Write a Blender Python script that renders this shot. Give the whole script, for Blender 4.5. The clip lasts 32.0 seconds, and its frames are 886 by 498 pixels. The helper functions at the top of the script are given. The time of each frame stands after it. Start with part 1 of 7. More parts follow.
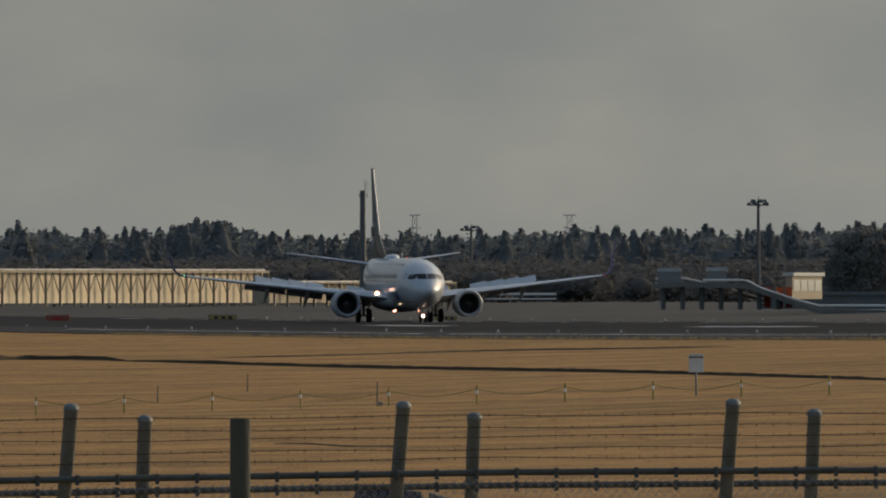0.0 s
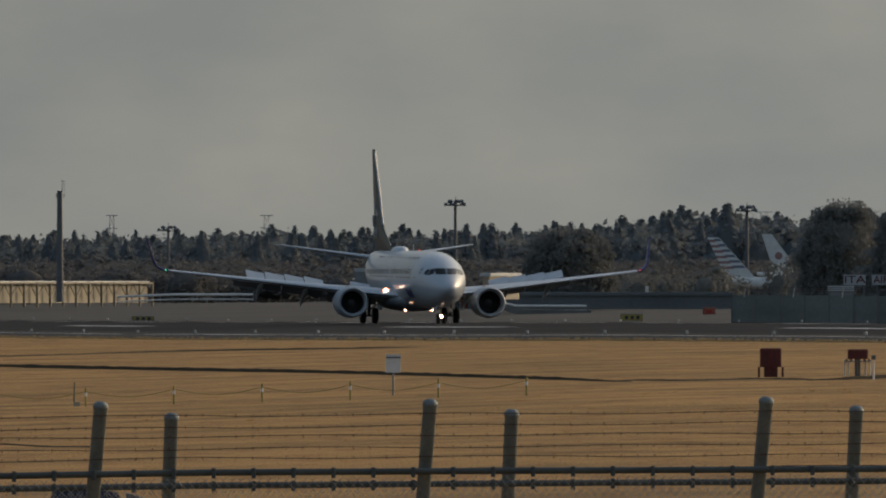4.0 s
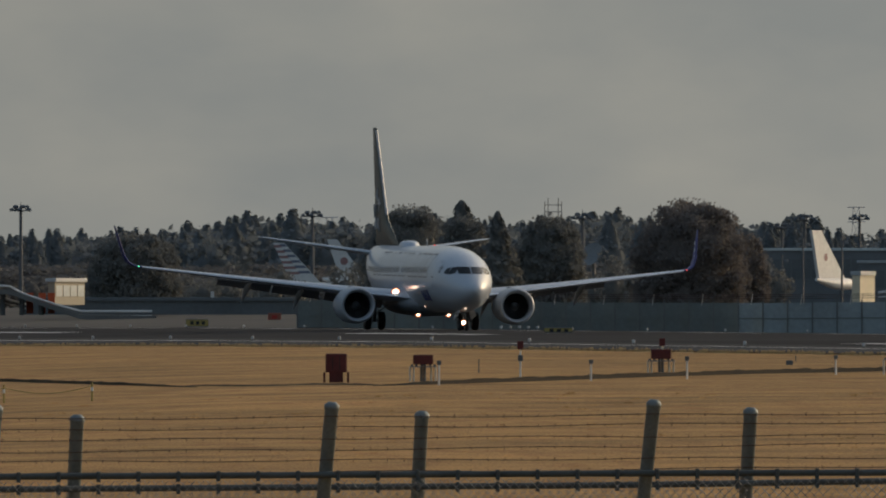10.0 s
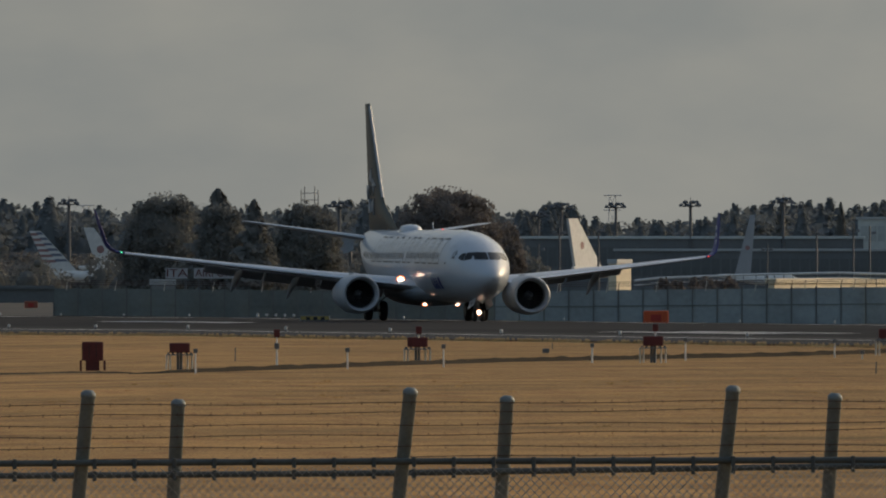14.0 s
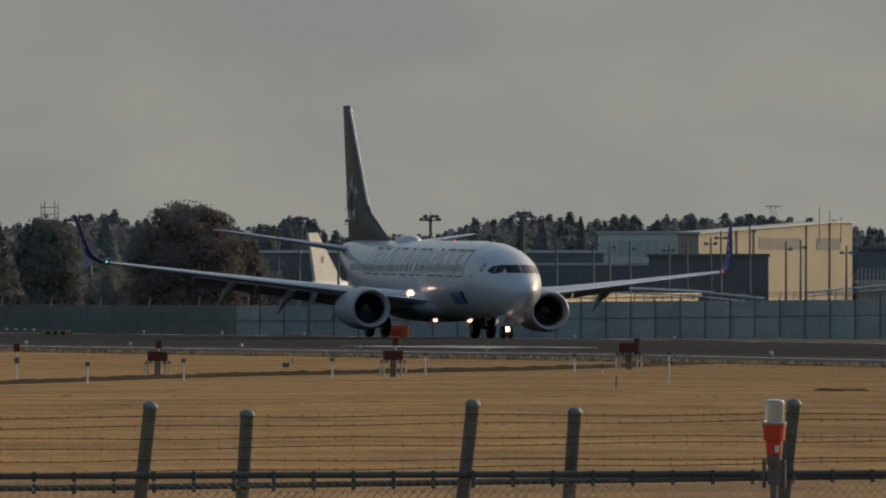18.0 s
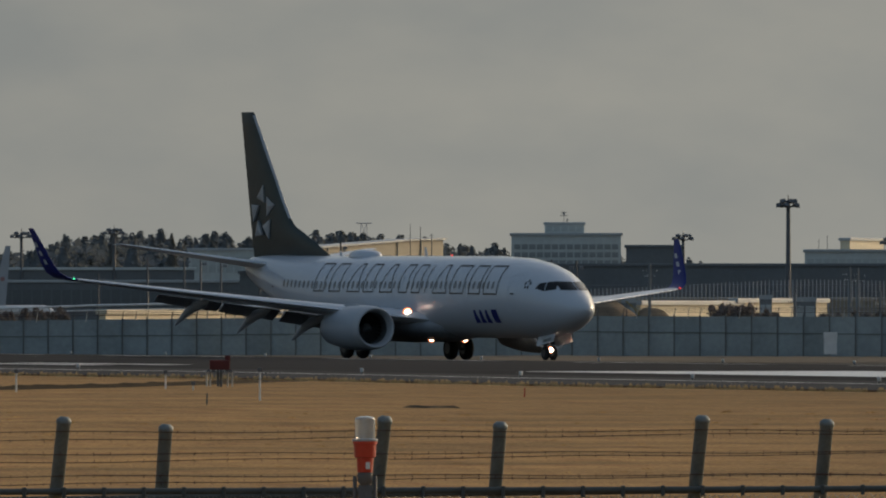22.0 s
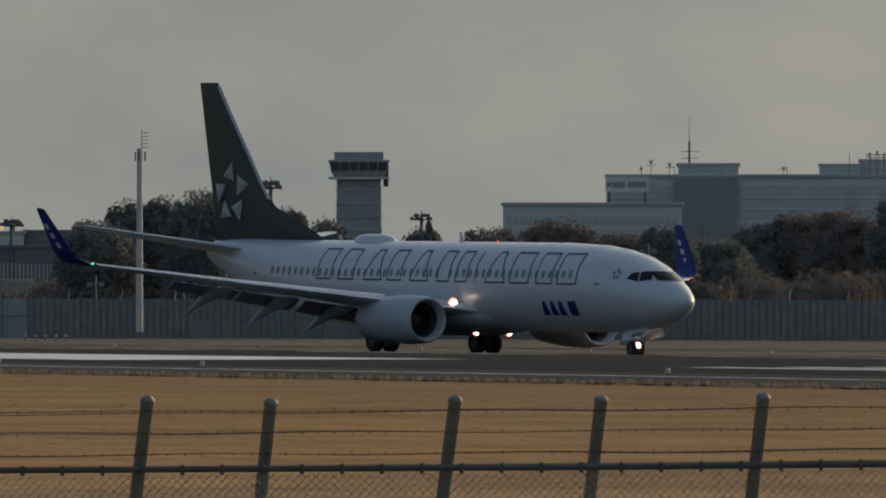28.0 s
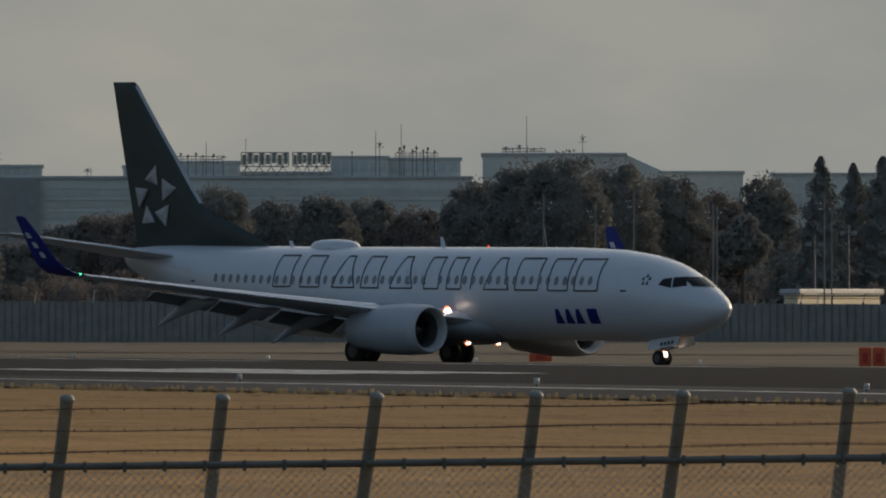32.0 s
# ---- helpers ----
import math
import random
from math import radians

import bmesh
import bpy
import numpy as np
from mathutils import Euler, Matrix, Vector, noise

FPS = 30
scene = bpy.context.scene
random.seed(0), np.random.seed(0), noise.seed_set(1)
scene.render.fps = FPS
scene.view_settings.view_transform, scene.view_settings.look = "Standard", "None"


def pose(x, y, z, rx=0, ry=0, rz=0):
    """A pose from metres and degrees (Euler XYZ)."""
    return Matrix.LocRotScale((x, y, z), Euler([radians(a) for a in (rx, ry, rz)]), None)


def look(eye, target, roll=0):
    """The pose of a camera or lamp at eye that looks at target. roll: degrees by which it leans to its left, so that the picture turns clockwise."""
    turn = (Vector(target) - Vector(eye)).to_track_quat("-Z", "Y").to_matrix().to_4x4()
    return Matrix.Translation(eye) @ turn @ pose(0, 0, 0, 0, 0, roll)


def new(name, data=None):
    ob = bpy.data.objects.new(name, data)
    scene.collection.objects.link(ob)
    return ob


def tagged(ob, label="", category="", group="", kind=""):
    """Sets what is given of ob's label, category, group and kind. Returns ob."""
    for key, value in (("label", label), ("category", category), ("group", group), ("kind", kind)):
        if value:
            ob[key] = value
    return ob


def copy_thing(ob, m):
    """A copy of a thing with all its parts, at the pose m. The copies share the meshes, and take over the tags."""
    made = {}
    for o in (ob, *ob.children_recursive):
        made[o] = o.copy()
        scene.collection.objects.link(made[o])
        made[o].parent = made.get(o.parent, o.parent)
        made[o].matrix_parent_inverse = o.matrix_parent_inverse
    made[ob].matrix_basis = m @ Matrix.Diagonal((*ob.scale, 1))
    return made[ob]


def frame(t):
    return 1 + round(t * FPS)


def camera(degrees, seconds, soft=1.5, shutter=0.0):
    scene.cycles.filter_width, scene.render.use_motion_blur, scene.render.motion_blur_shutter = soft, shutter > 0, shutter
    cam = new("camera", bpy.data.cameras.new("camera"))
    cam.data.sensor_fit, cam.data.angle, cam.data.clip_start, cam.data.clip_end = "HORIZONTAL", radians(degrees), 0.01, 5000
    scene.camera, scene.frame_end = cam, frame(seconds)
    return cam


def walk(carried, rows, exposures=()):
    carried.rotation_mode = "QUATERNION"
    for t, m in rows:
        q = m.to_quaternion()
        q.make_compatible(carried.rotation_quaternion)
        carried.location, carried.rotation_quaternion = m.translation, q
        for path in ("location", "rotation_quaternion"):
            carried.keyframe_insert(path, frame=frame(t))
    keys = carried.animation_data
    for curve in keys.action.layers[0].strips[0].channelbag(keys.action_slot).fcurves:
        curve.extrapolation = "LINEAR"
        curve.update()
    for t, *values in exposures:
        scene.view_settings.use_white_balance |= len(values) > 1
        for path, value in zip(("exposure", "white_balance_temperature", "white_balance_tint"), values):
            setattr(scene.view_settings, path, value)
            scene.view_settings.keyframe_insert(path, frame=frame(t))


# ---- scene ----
EYE, HORIZON, UNIT = 2.9, -58.0, 30000.0
CAMERA_ROWS = [  # seconds, bearing, height of the aim, in 1/30,000 rad
    (0, -0, -0.0), (0.5, 51, -9.4), (1, 105, -15.9), (1.5, 147, -8.2), (2, 201, 8.6),
    (2.5, 251, 8.2), (3, 334, 5.6), (3.5, 445, 0.5), (5.5, 736, 4.3), (6, 811, 9.0),
    (6.5, 867, 12.9), (7, 932, 27.5), (7.5, 1016, 38.4), (8, 1085, 44.6), (8.5, 1172, 33.0),
    (9, 1218, 9.3), (9.5, 1262, 11.9), (10, 1305, 10.1), (10.5, 1379, 7.6), (11, 1427, 5.9),
    (11.5, 1471, 3.1), (12, 1512, -2.4), (12.5, 1561, -6.9), (13, 1609, -9.1), (13.5, 1661, -13.3),
    (14, 1736, -10.9), (14.5, 1800, -6.5), (16.5, 2027, -0.8), (17, 2095, -2.6), (17.5, 2148, -3.2),
    (18, 2196, 14.3), (18.5, 2246, 23.4), (19, 2304, 38.0), (19.5, 2368, 44.4), (20, 2472, 50.4),
    (20.5, 2597, 52.7), (21, 2691, 45.0), (21.5, 2804, 40.0), (22, 2920, 44.3), (22.5, 3020, 46.1),
    (23, 3118, 38.3), (23.5, 3241, 38.0), (24, 3369, 34.5), (24.5, 3514, 28.3), (26.5, 4063, 5.4),
    (27, 4193, 5.4), (27.5, 4331, 6.8), (28, 4477, 11.7), (28.5, 4661, 19.8), (29, 4806, 26.5),
    (29.5, 4918, 36.6), (30, 5074, 40.7), (30.5, 5256, 31.7), (31, 5422, 21.6), (31.5, 5566, 11.4),
    (32, 5709, 14.6),
]
PLANE_ROWS = [  # seconds, x, y, z, heading, roll and pitch in degrees
    (0, -1.07, 1321.26, -0.367, 7.01, 0.15, 0.13), (0.5, 2.01, 1300.89, -0.326, 7.01, 0.14, 0.12), (1, 5.02, 1280.66, -0.285, 7.03, 0.13, 0.12),
    (1.5, 7.93, 1260.68, -0.245, 7.04, 0.12, 0.12), (2, 10.77, 1241.02, -0.205, 7.07, 0.10, 0.11), (2.5, 13.52, 1221.69, -0.165, 7.11, 0.07, 0.10),
    (3, 16.17, 1202.83, -0.124, 7.14, 0.03, 0.09), (3.5, 18.74, 1184.46, -0.083, 7.17, -0.01, 0.08), (4, 21.28, 1166.52, -0.042, 7.20, -0.06, 0.07),
    (4.5, 23.78, 1149.08, -0.001, 7.22, -0.11, 0.05), (5, 26.20, 1132.27, 0.039, 7.24, -0.16, 0.04), (5.5, 28.52, 1116.20, 0.076, 7.25, -0.21, 0.02),
    (6, 30.70, 1100.95, 0.110, 7.26, -0.26, 0.01), (6.5, 32.78, 1086.48, 0.142, 7.27, -0.30, -0.00), (7, 34.79, 1072.75, 0.171, 7.28, -0.34, -0.02),
    (7.5, 36.71, 1059.66, 0.196, 7.26, -0.36, -0.03), (8, 38.62, 1047.09, 0.217, 7.21, -0.38, -0.04), (8.5, 40.48, 1035.05, 0.235, 7.15, -0.39, -0.05),
    (9, 42.22, 1023.59, 0.250, 7.06, -0.40, -0.06), (9.5, 43.88, 1012.60, 0.262, 6.96, -0.40, -0.06), (10, 45.46, 1002.04, 0.272, 6.87, -0.39, -0.06),
    (10.5, 46.95, 991.86, 0.279, 6.82, -0.38, -0.06), (11, 48.39, 981.97, 0.284, 6.84, -0.37, -0.05), (11.5, 49.77, 972.37, 0.289, 6.92, -0.36, -0.03),
    (12, 51.13, 963.02, 0.294, 7.05, -0.35, -0.02), (12.5, 52.47, 953.92, 0.298, 7.20, -0.35, -0.00), (13, 53.78, 945.08, 0.303, 7.35, -0.34, 0.01),
    (13.5, 55.12, 936.44, 0.309, 7.46, -0.35, 0.02), (14, 56.47, 928.03, 0.313, 7.56, -0.37, 0.03), (14.5, 57.82, 919.89, 0.317, 7.64, -0.41, 0.02),
    (15, 59.16, 912.00, 0.319, 7.73, -0.46, 0.01), (15.5, 60.53, 904.33, 0.321, 7.86, -0.52, -0.00), (16, 61.91, 896.87, 0.322, 8.09, -0.59, -0.02),
    (16.5, 63.31, 889.60, 0.323, 8.45, -0.66, -0.03), (17, 64.76, 882.45, 0.325, 9.00, -0.74, -0.04), (17.5, 66.30, 875.30, 0.327, 9.75, -0.80, -0.05),
    (18, 67.98, 868.13, 0.329, 10.69, -0.85, -0.05), (18.5, 69.79, 861.02, 0.330, 11.84, -0.88, -0.05), (19, 71.72, 854.02, 0.332, 13.18, -0.87, -0.07),
    (19.5, 73.84, 847.04, 0.332, 14.68, -0.83, -0.09), (20, 76.14, 840.13, 0.329, 16.24, -0.79, -0.11), (20.5, 78.57, 833.47, 0.321, 17.73, -0.75, -0.12),
    (21, 81.12, 827.11, 0.307, 19.08, -0.75, -0.11), (21.5, 83.79, 820.91, 0.288, 20.26, -0.76, -0.08), (22, 86.56, 814.82, 0.265, 21.25, -0.79, -0.06),
    (22.5, 89.43, 808.75, 0.240, 22.13, -0.83, -0.06), (23, 92.37, 802.59, 0.213, 22.91, -0.87, -0.09), (23.5, 95.35, 796.36, 0.185, 23.58, -0.92, -0.14),
    (24, 98.35, 790.15, 0.154, 24.10, -0.96, -0.19), (24.5, 101.35, 784.00, 0.120, 24.44, -1.01, -0.23), (25, 104.38, 777.96, 0.082, 24.62, -1.06, -0.26),
    (25.5, 107.43, 772.03, 0.041, 24.73, -1.10, -0.26), (26, 110.48, 766.17, -0.001, 24.87, -1.13, -0.26), (26.5, 113.56, 760.41, -0.039, 25.16, -1.15, -0.27),
    (27, 116.63, 754.74, -0.070, 25.69, -1.14, -0.30), (27.5, 119.71, 749.13, -0.095, 26.41, -1.12, -0.33), (28, 122.87, 743.64, -0.121, 27.28, -1.08, -0.35),
    (28.5, 126.00, 738.40, -0.152, 28.22, -1.03, -0.35), (29, 129.11, 733.47, -0.192, 29.16, -0.97, -0.31), (29.5, 132.27, 728.75, -0.233, 30.06, -0.90, -0.25),
    (30, 135.46, 724.16, -0.273, 30.91, -0.84, -0.19), (30.5, 138.66, 719.69, -0.305, 31.68, -0.77, -0.16), (31, 141.89, 715.29, -0.331, 32.38, -0.70, -0.14),
    (31.5, 145.17, 710.90, -0.354, 33.02, -0.63, -0.13), (32, 148.49, 706.51, -0.375, 33.63, -0.55, -0.13),
]
cam = camera(2.994, 32.0, soft=2.0)
walk(cam, [(t, pose(0, 0, EYE, 90 + math.degrees((v - HORIZON) / UNIT), 0, -math.degrees(u / UNIT))) for t, u, v in CAMERA_ROWS])

# ---- light ----
SUN_TURN, SUN_UP = radians(52), radians(11)   # to the right of the first aim, above the horizon
world = bpy.data.worlds.new("world")
scene.world = world
world.use_nodes = True
wn, wl = world.node_tree.nodes, world.node_tree.links
sky = wn.new("ShaderNodeTexSky")
sky.sky_type, sky.sun_disc, sky.sun_elevation, sky.sun_rotation = "NISHITA", False, SUN_UP, SUN_TURN
sky.dust_density, sky.air_density = 4.0, 1.0
tc = wn.new("ShaderNodeTexCoord")
wm = wn.new("ShaderNodeMapping")
wm.inputs["Scale"].default_value = (44, 44, 95)
cl = wn.new("ShaderNodeTexNoise")
cl.inputs["Scale"].default_value, cl.inputs["Detail"].default_value = 1.0, 5.0
cr = wn.new("ShaderNodeValToRGB")
cr.color_ramp.elements[0].position, cr.color_ramp.elements[1].position = 0.35, 0.72
cr.color_ramp.elements[0].color, cr.color_ramp.elements[1].color = (2.19, 2.31, 2.24, 1), (2.96, 2.91, 2.60, 1)
grey = wn.new("ShaderNodeMix")
grey.data_type = "RGBA"
grey.inputs["Factor"].default_value = 0.95
bg = wn["Background"]
wl.new(tc.outputs["Generated"], wm.inputs["Vector"])
wl.new(wm.outputs["Vector"], cl.inputs["Vector"])
wl.new(cl.outputs["Fac"], cr.inputs["Fac"])
wl.new(sky.outputs["Color"], grey.inputs["A"])
wl.new(cr.outputs["Color"], grey.inputs["B"])
up, rise = wn.new("ShaderNodeSeparateXYZ"), wn.new("ShaderNodeMapRange")
wl.new(tc.outputs["Generated"], up.inputs[0])
wl.new(up.outputs["Z"], rise.inputs["Value"])
rise.inputs["From Min"].default_value, rise.inputs["From Max"].default_value = 0.05, 0.40
rise.inputs["To Min"].default_value, rise.inputs["To Max"].default_value = 0.95, 0.12
wl.new(rise.outputs["Result"], grey.inputs["Factor"])
# an overcast sky is brighter overhead, and towards the sun
over, near_sun, both, lit = wn.new("ShaderNodeMapRange"), wn.new("ShaderNodeVectorMath"), wn.new("ShaderNodeMath"), wn.new("ShaderNodeVectorMath")
toward = wn.new("ShaderNodeMapRange")
wl.new(up.outputs["Z"], over.inputs["Value"])
over.inputs["From Min"].default_value, over.inputs["From Max"].default_value = 0.04, 0.9
over.inputs["To Min"].default_value, over.inputs["To Max"].default_value = 1.0, 2.3
near_sun.operation = "DOT_PRODUCT"
near_sun.inputs[1].default_value = (math.sin(SUN_TURN) * math.cos(SUN_UP), math.cos(SUN_TURN) * math.cos(SUN_UP), math.sin(SUN_UP))
wl.new(tc.outputs["Generated"], near_sun.inputs[0])
wl.new(near_sun.outputs["Value"], toward.inputs["Value"])
toward.inputs["From Min"].default_value, toward.inputs["From Max"].default_value = 0.3, 1.0
toward.inputs["To Min"].default_value, toward.inputs["To Max"].default_value = 0.70, 1.48
back, sides = wn.new("ShaderNodeMapRange"), wn.new("ShaderNodeMath")
back.inputs["From Min"].default_value, back.inputs["From Max"].default_value = 0.45, -0.5
back.inputs["To Min"].default_value, back.inputs["To Max"].default_value = 0.0, 0.22
wl.new(near_sun.outputs["Value"], back.inputs["Value"])
wl.new(toward.outputs["Result"], sides.inputs[0])
wl.new(back.outputs["Result"], sides.inputs[1])
both.operation = "MULTIPLY"
wl.new(over.outputs["Result"], both.inputs[0])
wl.new(sides.outputs[0], both.inputs[1])
lit.operation = "SCALE"
# the sky is bluer away from the sun
side, cool, blend = wn.new("ShaderNodeMapRange"), wn.new("ShaderNodeMix"), wn.new("ShaderNodeVectorMath")
side.inputs["From Min"].default_value, side.inputs["From Max"].default_value = -0.4, 0.5
wl.new(near_sun.outputs["Value"], side.inputs["Value"])
cool.data_type = "RGBA"
cool.inputs["A"].default_value, cool.inputs["B"].default_value = (0.89, 0.98, 1.07, 1), (1, 1, 1, 1)
wl.new(side.outputs["Result"], cool.inputs["Factor"])
blend.operation = "MULTIPLY"
wl.new(grey.outputs["Result"], blend.inputs[0])
wl.new(cool.outputs["Result"], blend.inputs[1])
wl.new(blend.outputs[0], lit.inputs[0])
wl.new(both.outputs[0], lit.inputs["Scale"])
wl.new(lit.outputs[0], bg.inputs["Color"])
bg.inputs["Strength"].default_value = 0.1
sun = new("sun", bpy.data.lights.new("sun", "SUN"))
sun.data.energy, sun.data.angle, sun.data.color = 1.15, radians(1.0), (1.0, 0.78, 0.54)
SUN_WAY = Vector((math.sin(SUN_TURN) * math.cos(SUN_UP), math.cos(SUN_TURN) * math.cos(SUN_UP), math.sin(SUN_UP)))
sun.matrix_world = look(SUN_WAY * 100, (0, 0, 0))


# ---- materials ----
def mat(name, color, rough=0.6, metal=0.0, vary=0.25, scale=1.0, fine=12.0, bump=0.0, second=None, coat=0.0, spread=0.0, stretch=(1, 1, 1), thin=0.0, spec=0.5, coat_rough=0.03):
    """A painted or natural surface: colour varied at a coarse and a fine scale (per metre), with a little relief."""
    m = bpy.data.materials.new(name)
    m.use_nodes = True
    n, l = m.node_tree.nodes, m.node_tree.links
    p = n["Principled BSDF"]
    p.inputs["Roughness"].default_value, p.inputs["Metallic"].default_value = rough, metal
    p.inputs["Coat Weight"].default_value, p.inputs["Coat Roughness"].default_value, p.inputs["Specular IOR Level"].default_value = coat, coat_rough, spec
    co = n.new("ShaderNodeTexCoord")
    mp = n.new("ShaderNodeMapping")
    mp.inputs["Scale"].default_value = stretch
    l.new(co.outputs["Object"], mp.inputs["Vector"])
    a, b = n.new("ShaderNodeTexNoise"), n.new("ShaderNodeTexNoise")
    a.inputs["Scale"].default_value, a.inputs["Detail"].default_value = scale, 6
    b.inputs["Scale"].default_value, b.inputs["Detail"].default_value = fine, 4
    mix, add, ramp = n.new("ShaderNodeMix"), n.new("ShaderNodeMath"), n.new("ShaderNodeMapRange")
    add.operation = "MULTIPLY_ADD"
    add.inputs[1].default_value = 0.5
    l.new(mp.outputs["Vector"], a.inputs["Vector"])
    l.new(mp.outputs["Vector"], b.inputs["Vector"])
    l.new(b.outputs["Fac"], add.inputs[0])
    l.new(a.outputs["Fac"], add.inputs[2])
    ramp.inputs["From Min"].default_value, ramp.inputs["From Max"].default_value = 0.5, 1.0
    last = add.outputs[0]
    if spread:
        ri, ra = n.new("ShaderNodeNewGeometry"), n.new("ShaderNodeMath")
        ra.operation = "MULTIPLY_ADD"
        ra.inputs[1].default_value = spread
        l.new(ri.outputs["Random Per Island"], ra.inputs[0])
        l.new(last, ra.inputs[2])
        ramp.inputs["From Max"].default_value = 1.0 + spread
        last = ra.outputs[0]
    l.new(last, ramp.inputs["Value"])
    mix.data_type = "RGBA"
    other = second or tuple(c * (1 - vary) for c in color)
    mix.inputs["A"].default_value, mix.inputs["B"].default_value = (*color, 1), (*other, 1)
    l.new(ramp.outputs["Result"], mix.inputs["Factor"])
    l.new(mix.outputs["Result"], p.inputs["Base Color"])
    if thin:
        tr, ms = n.new("ShaderNodeBsdfTranslucent"), n.new("ShaderNodeMixShader")
        ms.inputs[0].default_value = thin
        l.new(mix.outputs["Result"], tr.inputs["Color"])
        l.new(p.outputs[0], ms.inputs[1])
        l.new(tr.outputs[0], ms.inputs[2])
        l.new(ms.outputs[0], n["Material Output"].inputs["Surface"])
    if bump:
        bp = n.new("ShaderNodeBump")
        bp.inputs["Strength"].default_value, bp.inputs["Distance"].default_value = bump, 0.03
        l.new(last, bp.inputs["Height"])
        l.new(bp.outputs["Normal"], p.inputs["Normal"])
    return m


def glow(name, color, power):
    m = bpy.data.materials.new(name)
    m.use_nodes = True
    p = m.node_tree.nodes["Principled BSDF"]
    p.inputs["Emission Color"].default_value, p.inputs["Emission Strength"].default_value = (*color, 1), power
    p.inputs["Base Color"].default_value = (*color, 1)
    return m


DRY_GRASS = mat("dry_grass", (0.535, 0.292, 0.10), 0.95, scale=0.11, fine=1.3, second=(0.20, 0.12, 0.045), bump=0.5, spec=0.1)
gn, gl = DRY_GRASS.node_tree.nodes, DRY_GRASS.node_tree.links
gp = gn["Principled BSDF"]
base = gp.inputs["Base Color"].links[0].from_socket
gc, gm, blade = gn.new("ShaderNodeTexCoord"), gn.new("ShaderNodeMapping"), gn.new("ShaderNodeTexNoise")
gm.inputs["Scale"].default_value = (26.0, 1.5, 1.0)      # short blades stand out across the view
blade.inputs["Scale"].default_value, blade.inputs["Detail"].default_value = 1.0, 4.0
shade, tone, x_shade, olive, gx = gn.new("ShaderNodeMapRange"), gn.new("ShaderNodeVectorMath"), gn.new("ShaderNodeMapRange"), gn.new("ShaderNodeMix"), gn.new("ShaderNodeSeparateXYZ")
shade.inputs["From Min"].default_value, shade.inputs["From Max"].default_value = 0.3, 0.7
shade.inputs["To Min"].default_value, shade.inputs["To Max"].default_value = 0.6, 1.38
tone.operation, olive.data_type = "SCALE", "RGBA"
gl.new(gc.outputs["Object"], gm.inputs["Vector"])
gl.new(gm.outputs["Vector"], blade.inputs["Vector"])
gl.new(blade.outputs["Fac"], shade.inputs["Value"])
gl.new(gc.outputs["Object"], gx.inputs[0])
# grass darkened and turned olive towards +x: shaded blade sides put into the colour
gl.new(gx.outputs["X"], x_shade.inputs["Value"])
x_shade.inputs["From Min"].default_value, x_shade.inputs["From Max"].default_value = 25.0, 75.0
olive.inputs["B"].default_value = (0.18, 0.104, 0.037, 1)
x_shade.inputs["To Max"].default_value = 0.85
gl.new(x_shade.outputs["Result"], olive.inputs["Factor"])
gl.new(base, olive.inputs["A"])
pm, patch, pr, rust = gn.new("ShaderNodeMapping"), gn.new("ShaderNodeTexNoise"), gn.new("ShaderNodeMapRange"), gn.new("ShaderNodeMix")
pm.inputs["Scale"].default_value = (0.9, 0.11, 1.0)      # matted patches, redder and darker than the rest
patch.inputs["Scale"].default_value, patch.inputs["Detail"].default_value, patch.inputs["Roughness"].default_value = 1.0, 5.0, 0.62
pr.inputs["From Min"].default_value, pr.inputs["From Max"].default_value, pr.inputs["To Max"].default_value = 0.50, 0.74, 0.75
rust.data_type, rust.blend_type = "RGBA", "MULTIPLY"
rust.inputs["B"].default_value = (0.62, 0.50, 0.50, 1)
gl.new(gc.outputs["Object"], pm.inputs["Vector"])
gl.new(pm.outputs["Vector"], patch.inputs["Vector"])
gl.new(patch.outputs["Fac"], pr.inputs["Value"])
gl.new(pr.outputs["Result"], rust.inputs["Factor"])
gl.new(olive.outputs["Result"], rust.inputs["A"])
gl.new(rust.outputs["Result"], tone.inputs[0])
gl.new(shade.outputs["Result"], tone.inputs["Scale"])
gl.new(tone.outputs[0], gp.inputs["Base Color"])
PALE_STRAW = mat("pale_straw", (0.50, 0.36, 0.18), 0.95, scale=0.5, fine=6.0, second=(0.33, 0.22, 0.095), spec=0.1)
VERGE = mat("far_verge", (0.105, 0.096, 0.086), 0.95, scale=0.02, fine=0.3, second=(0.075, 0.072, 0.068), spec=0.1)
# soil painted near black for the shaded face of the long bank
SHADED_SOIL = mat("shaded_soil", (0.04, 0.033, 0.025), 0.95, scale=0.2, fine=4.0, spec=0.05)
BANK = mat("bank_soil", (0.085, 0.06, 0.038), 0.95, second=(0.05, 0.038, 0.024), scale=0.2, fine=4.0, bump=0.6, spec=0.1)
RAMP_CONCRETE = mat("ramp_concrete", (0.21, 0.205, 0.19), 0.95, scale=0.15, fine=1.5, second=(0.14, 0.138, 0.13), bump=0.5, spec=0.1)
ASPHALT = mat("asphalt", (0.050, 0.048, 0.048), 0.9, scale=0.03, fine=2.0, second=(0.030, 0.029, 0.029), bump=0.3, spec=0.02)
TAXI_ASPHALT = mat("taxiway_asphalt", (0.092, 0.088, 0.084), 0.9, scale=0.03, fine=2.0, second=(0.048, 0.047, 0.046), bump=0.3, spec=0.02)
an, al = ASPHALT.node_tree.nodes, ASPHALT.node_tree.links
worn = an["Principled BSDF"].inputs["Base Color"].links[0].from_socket
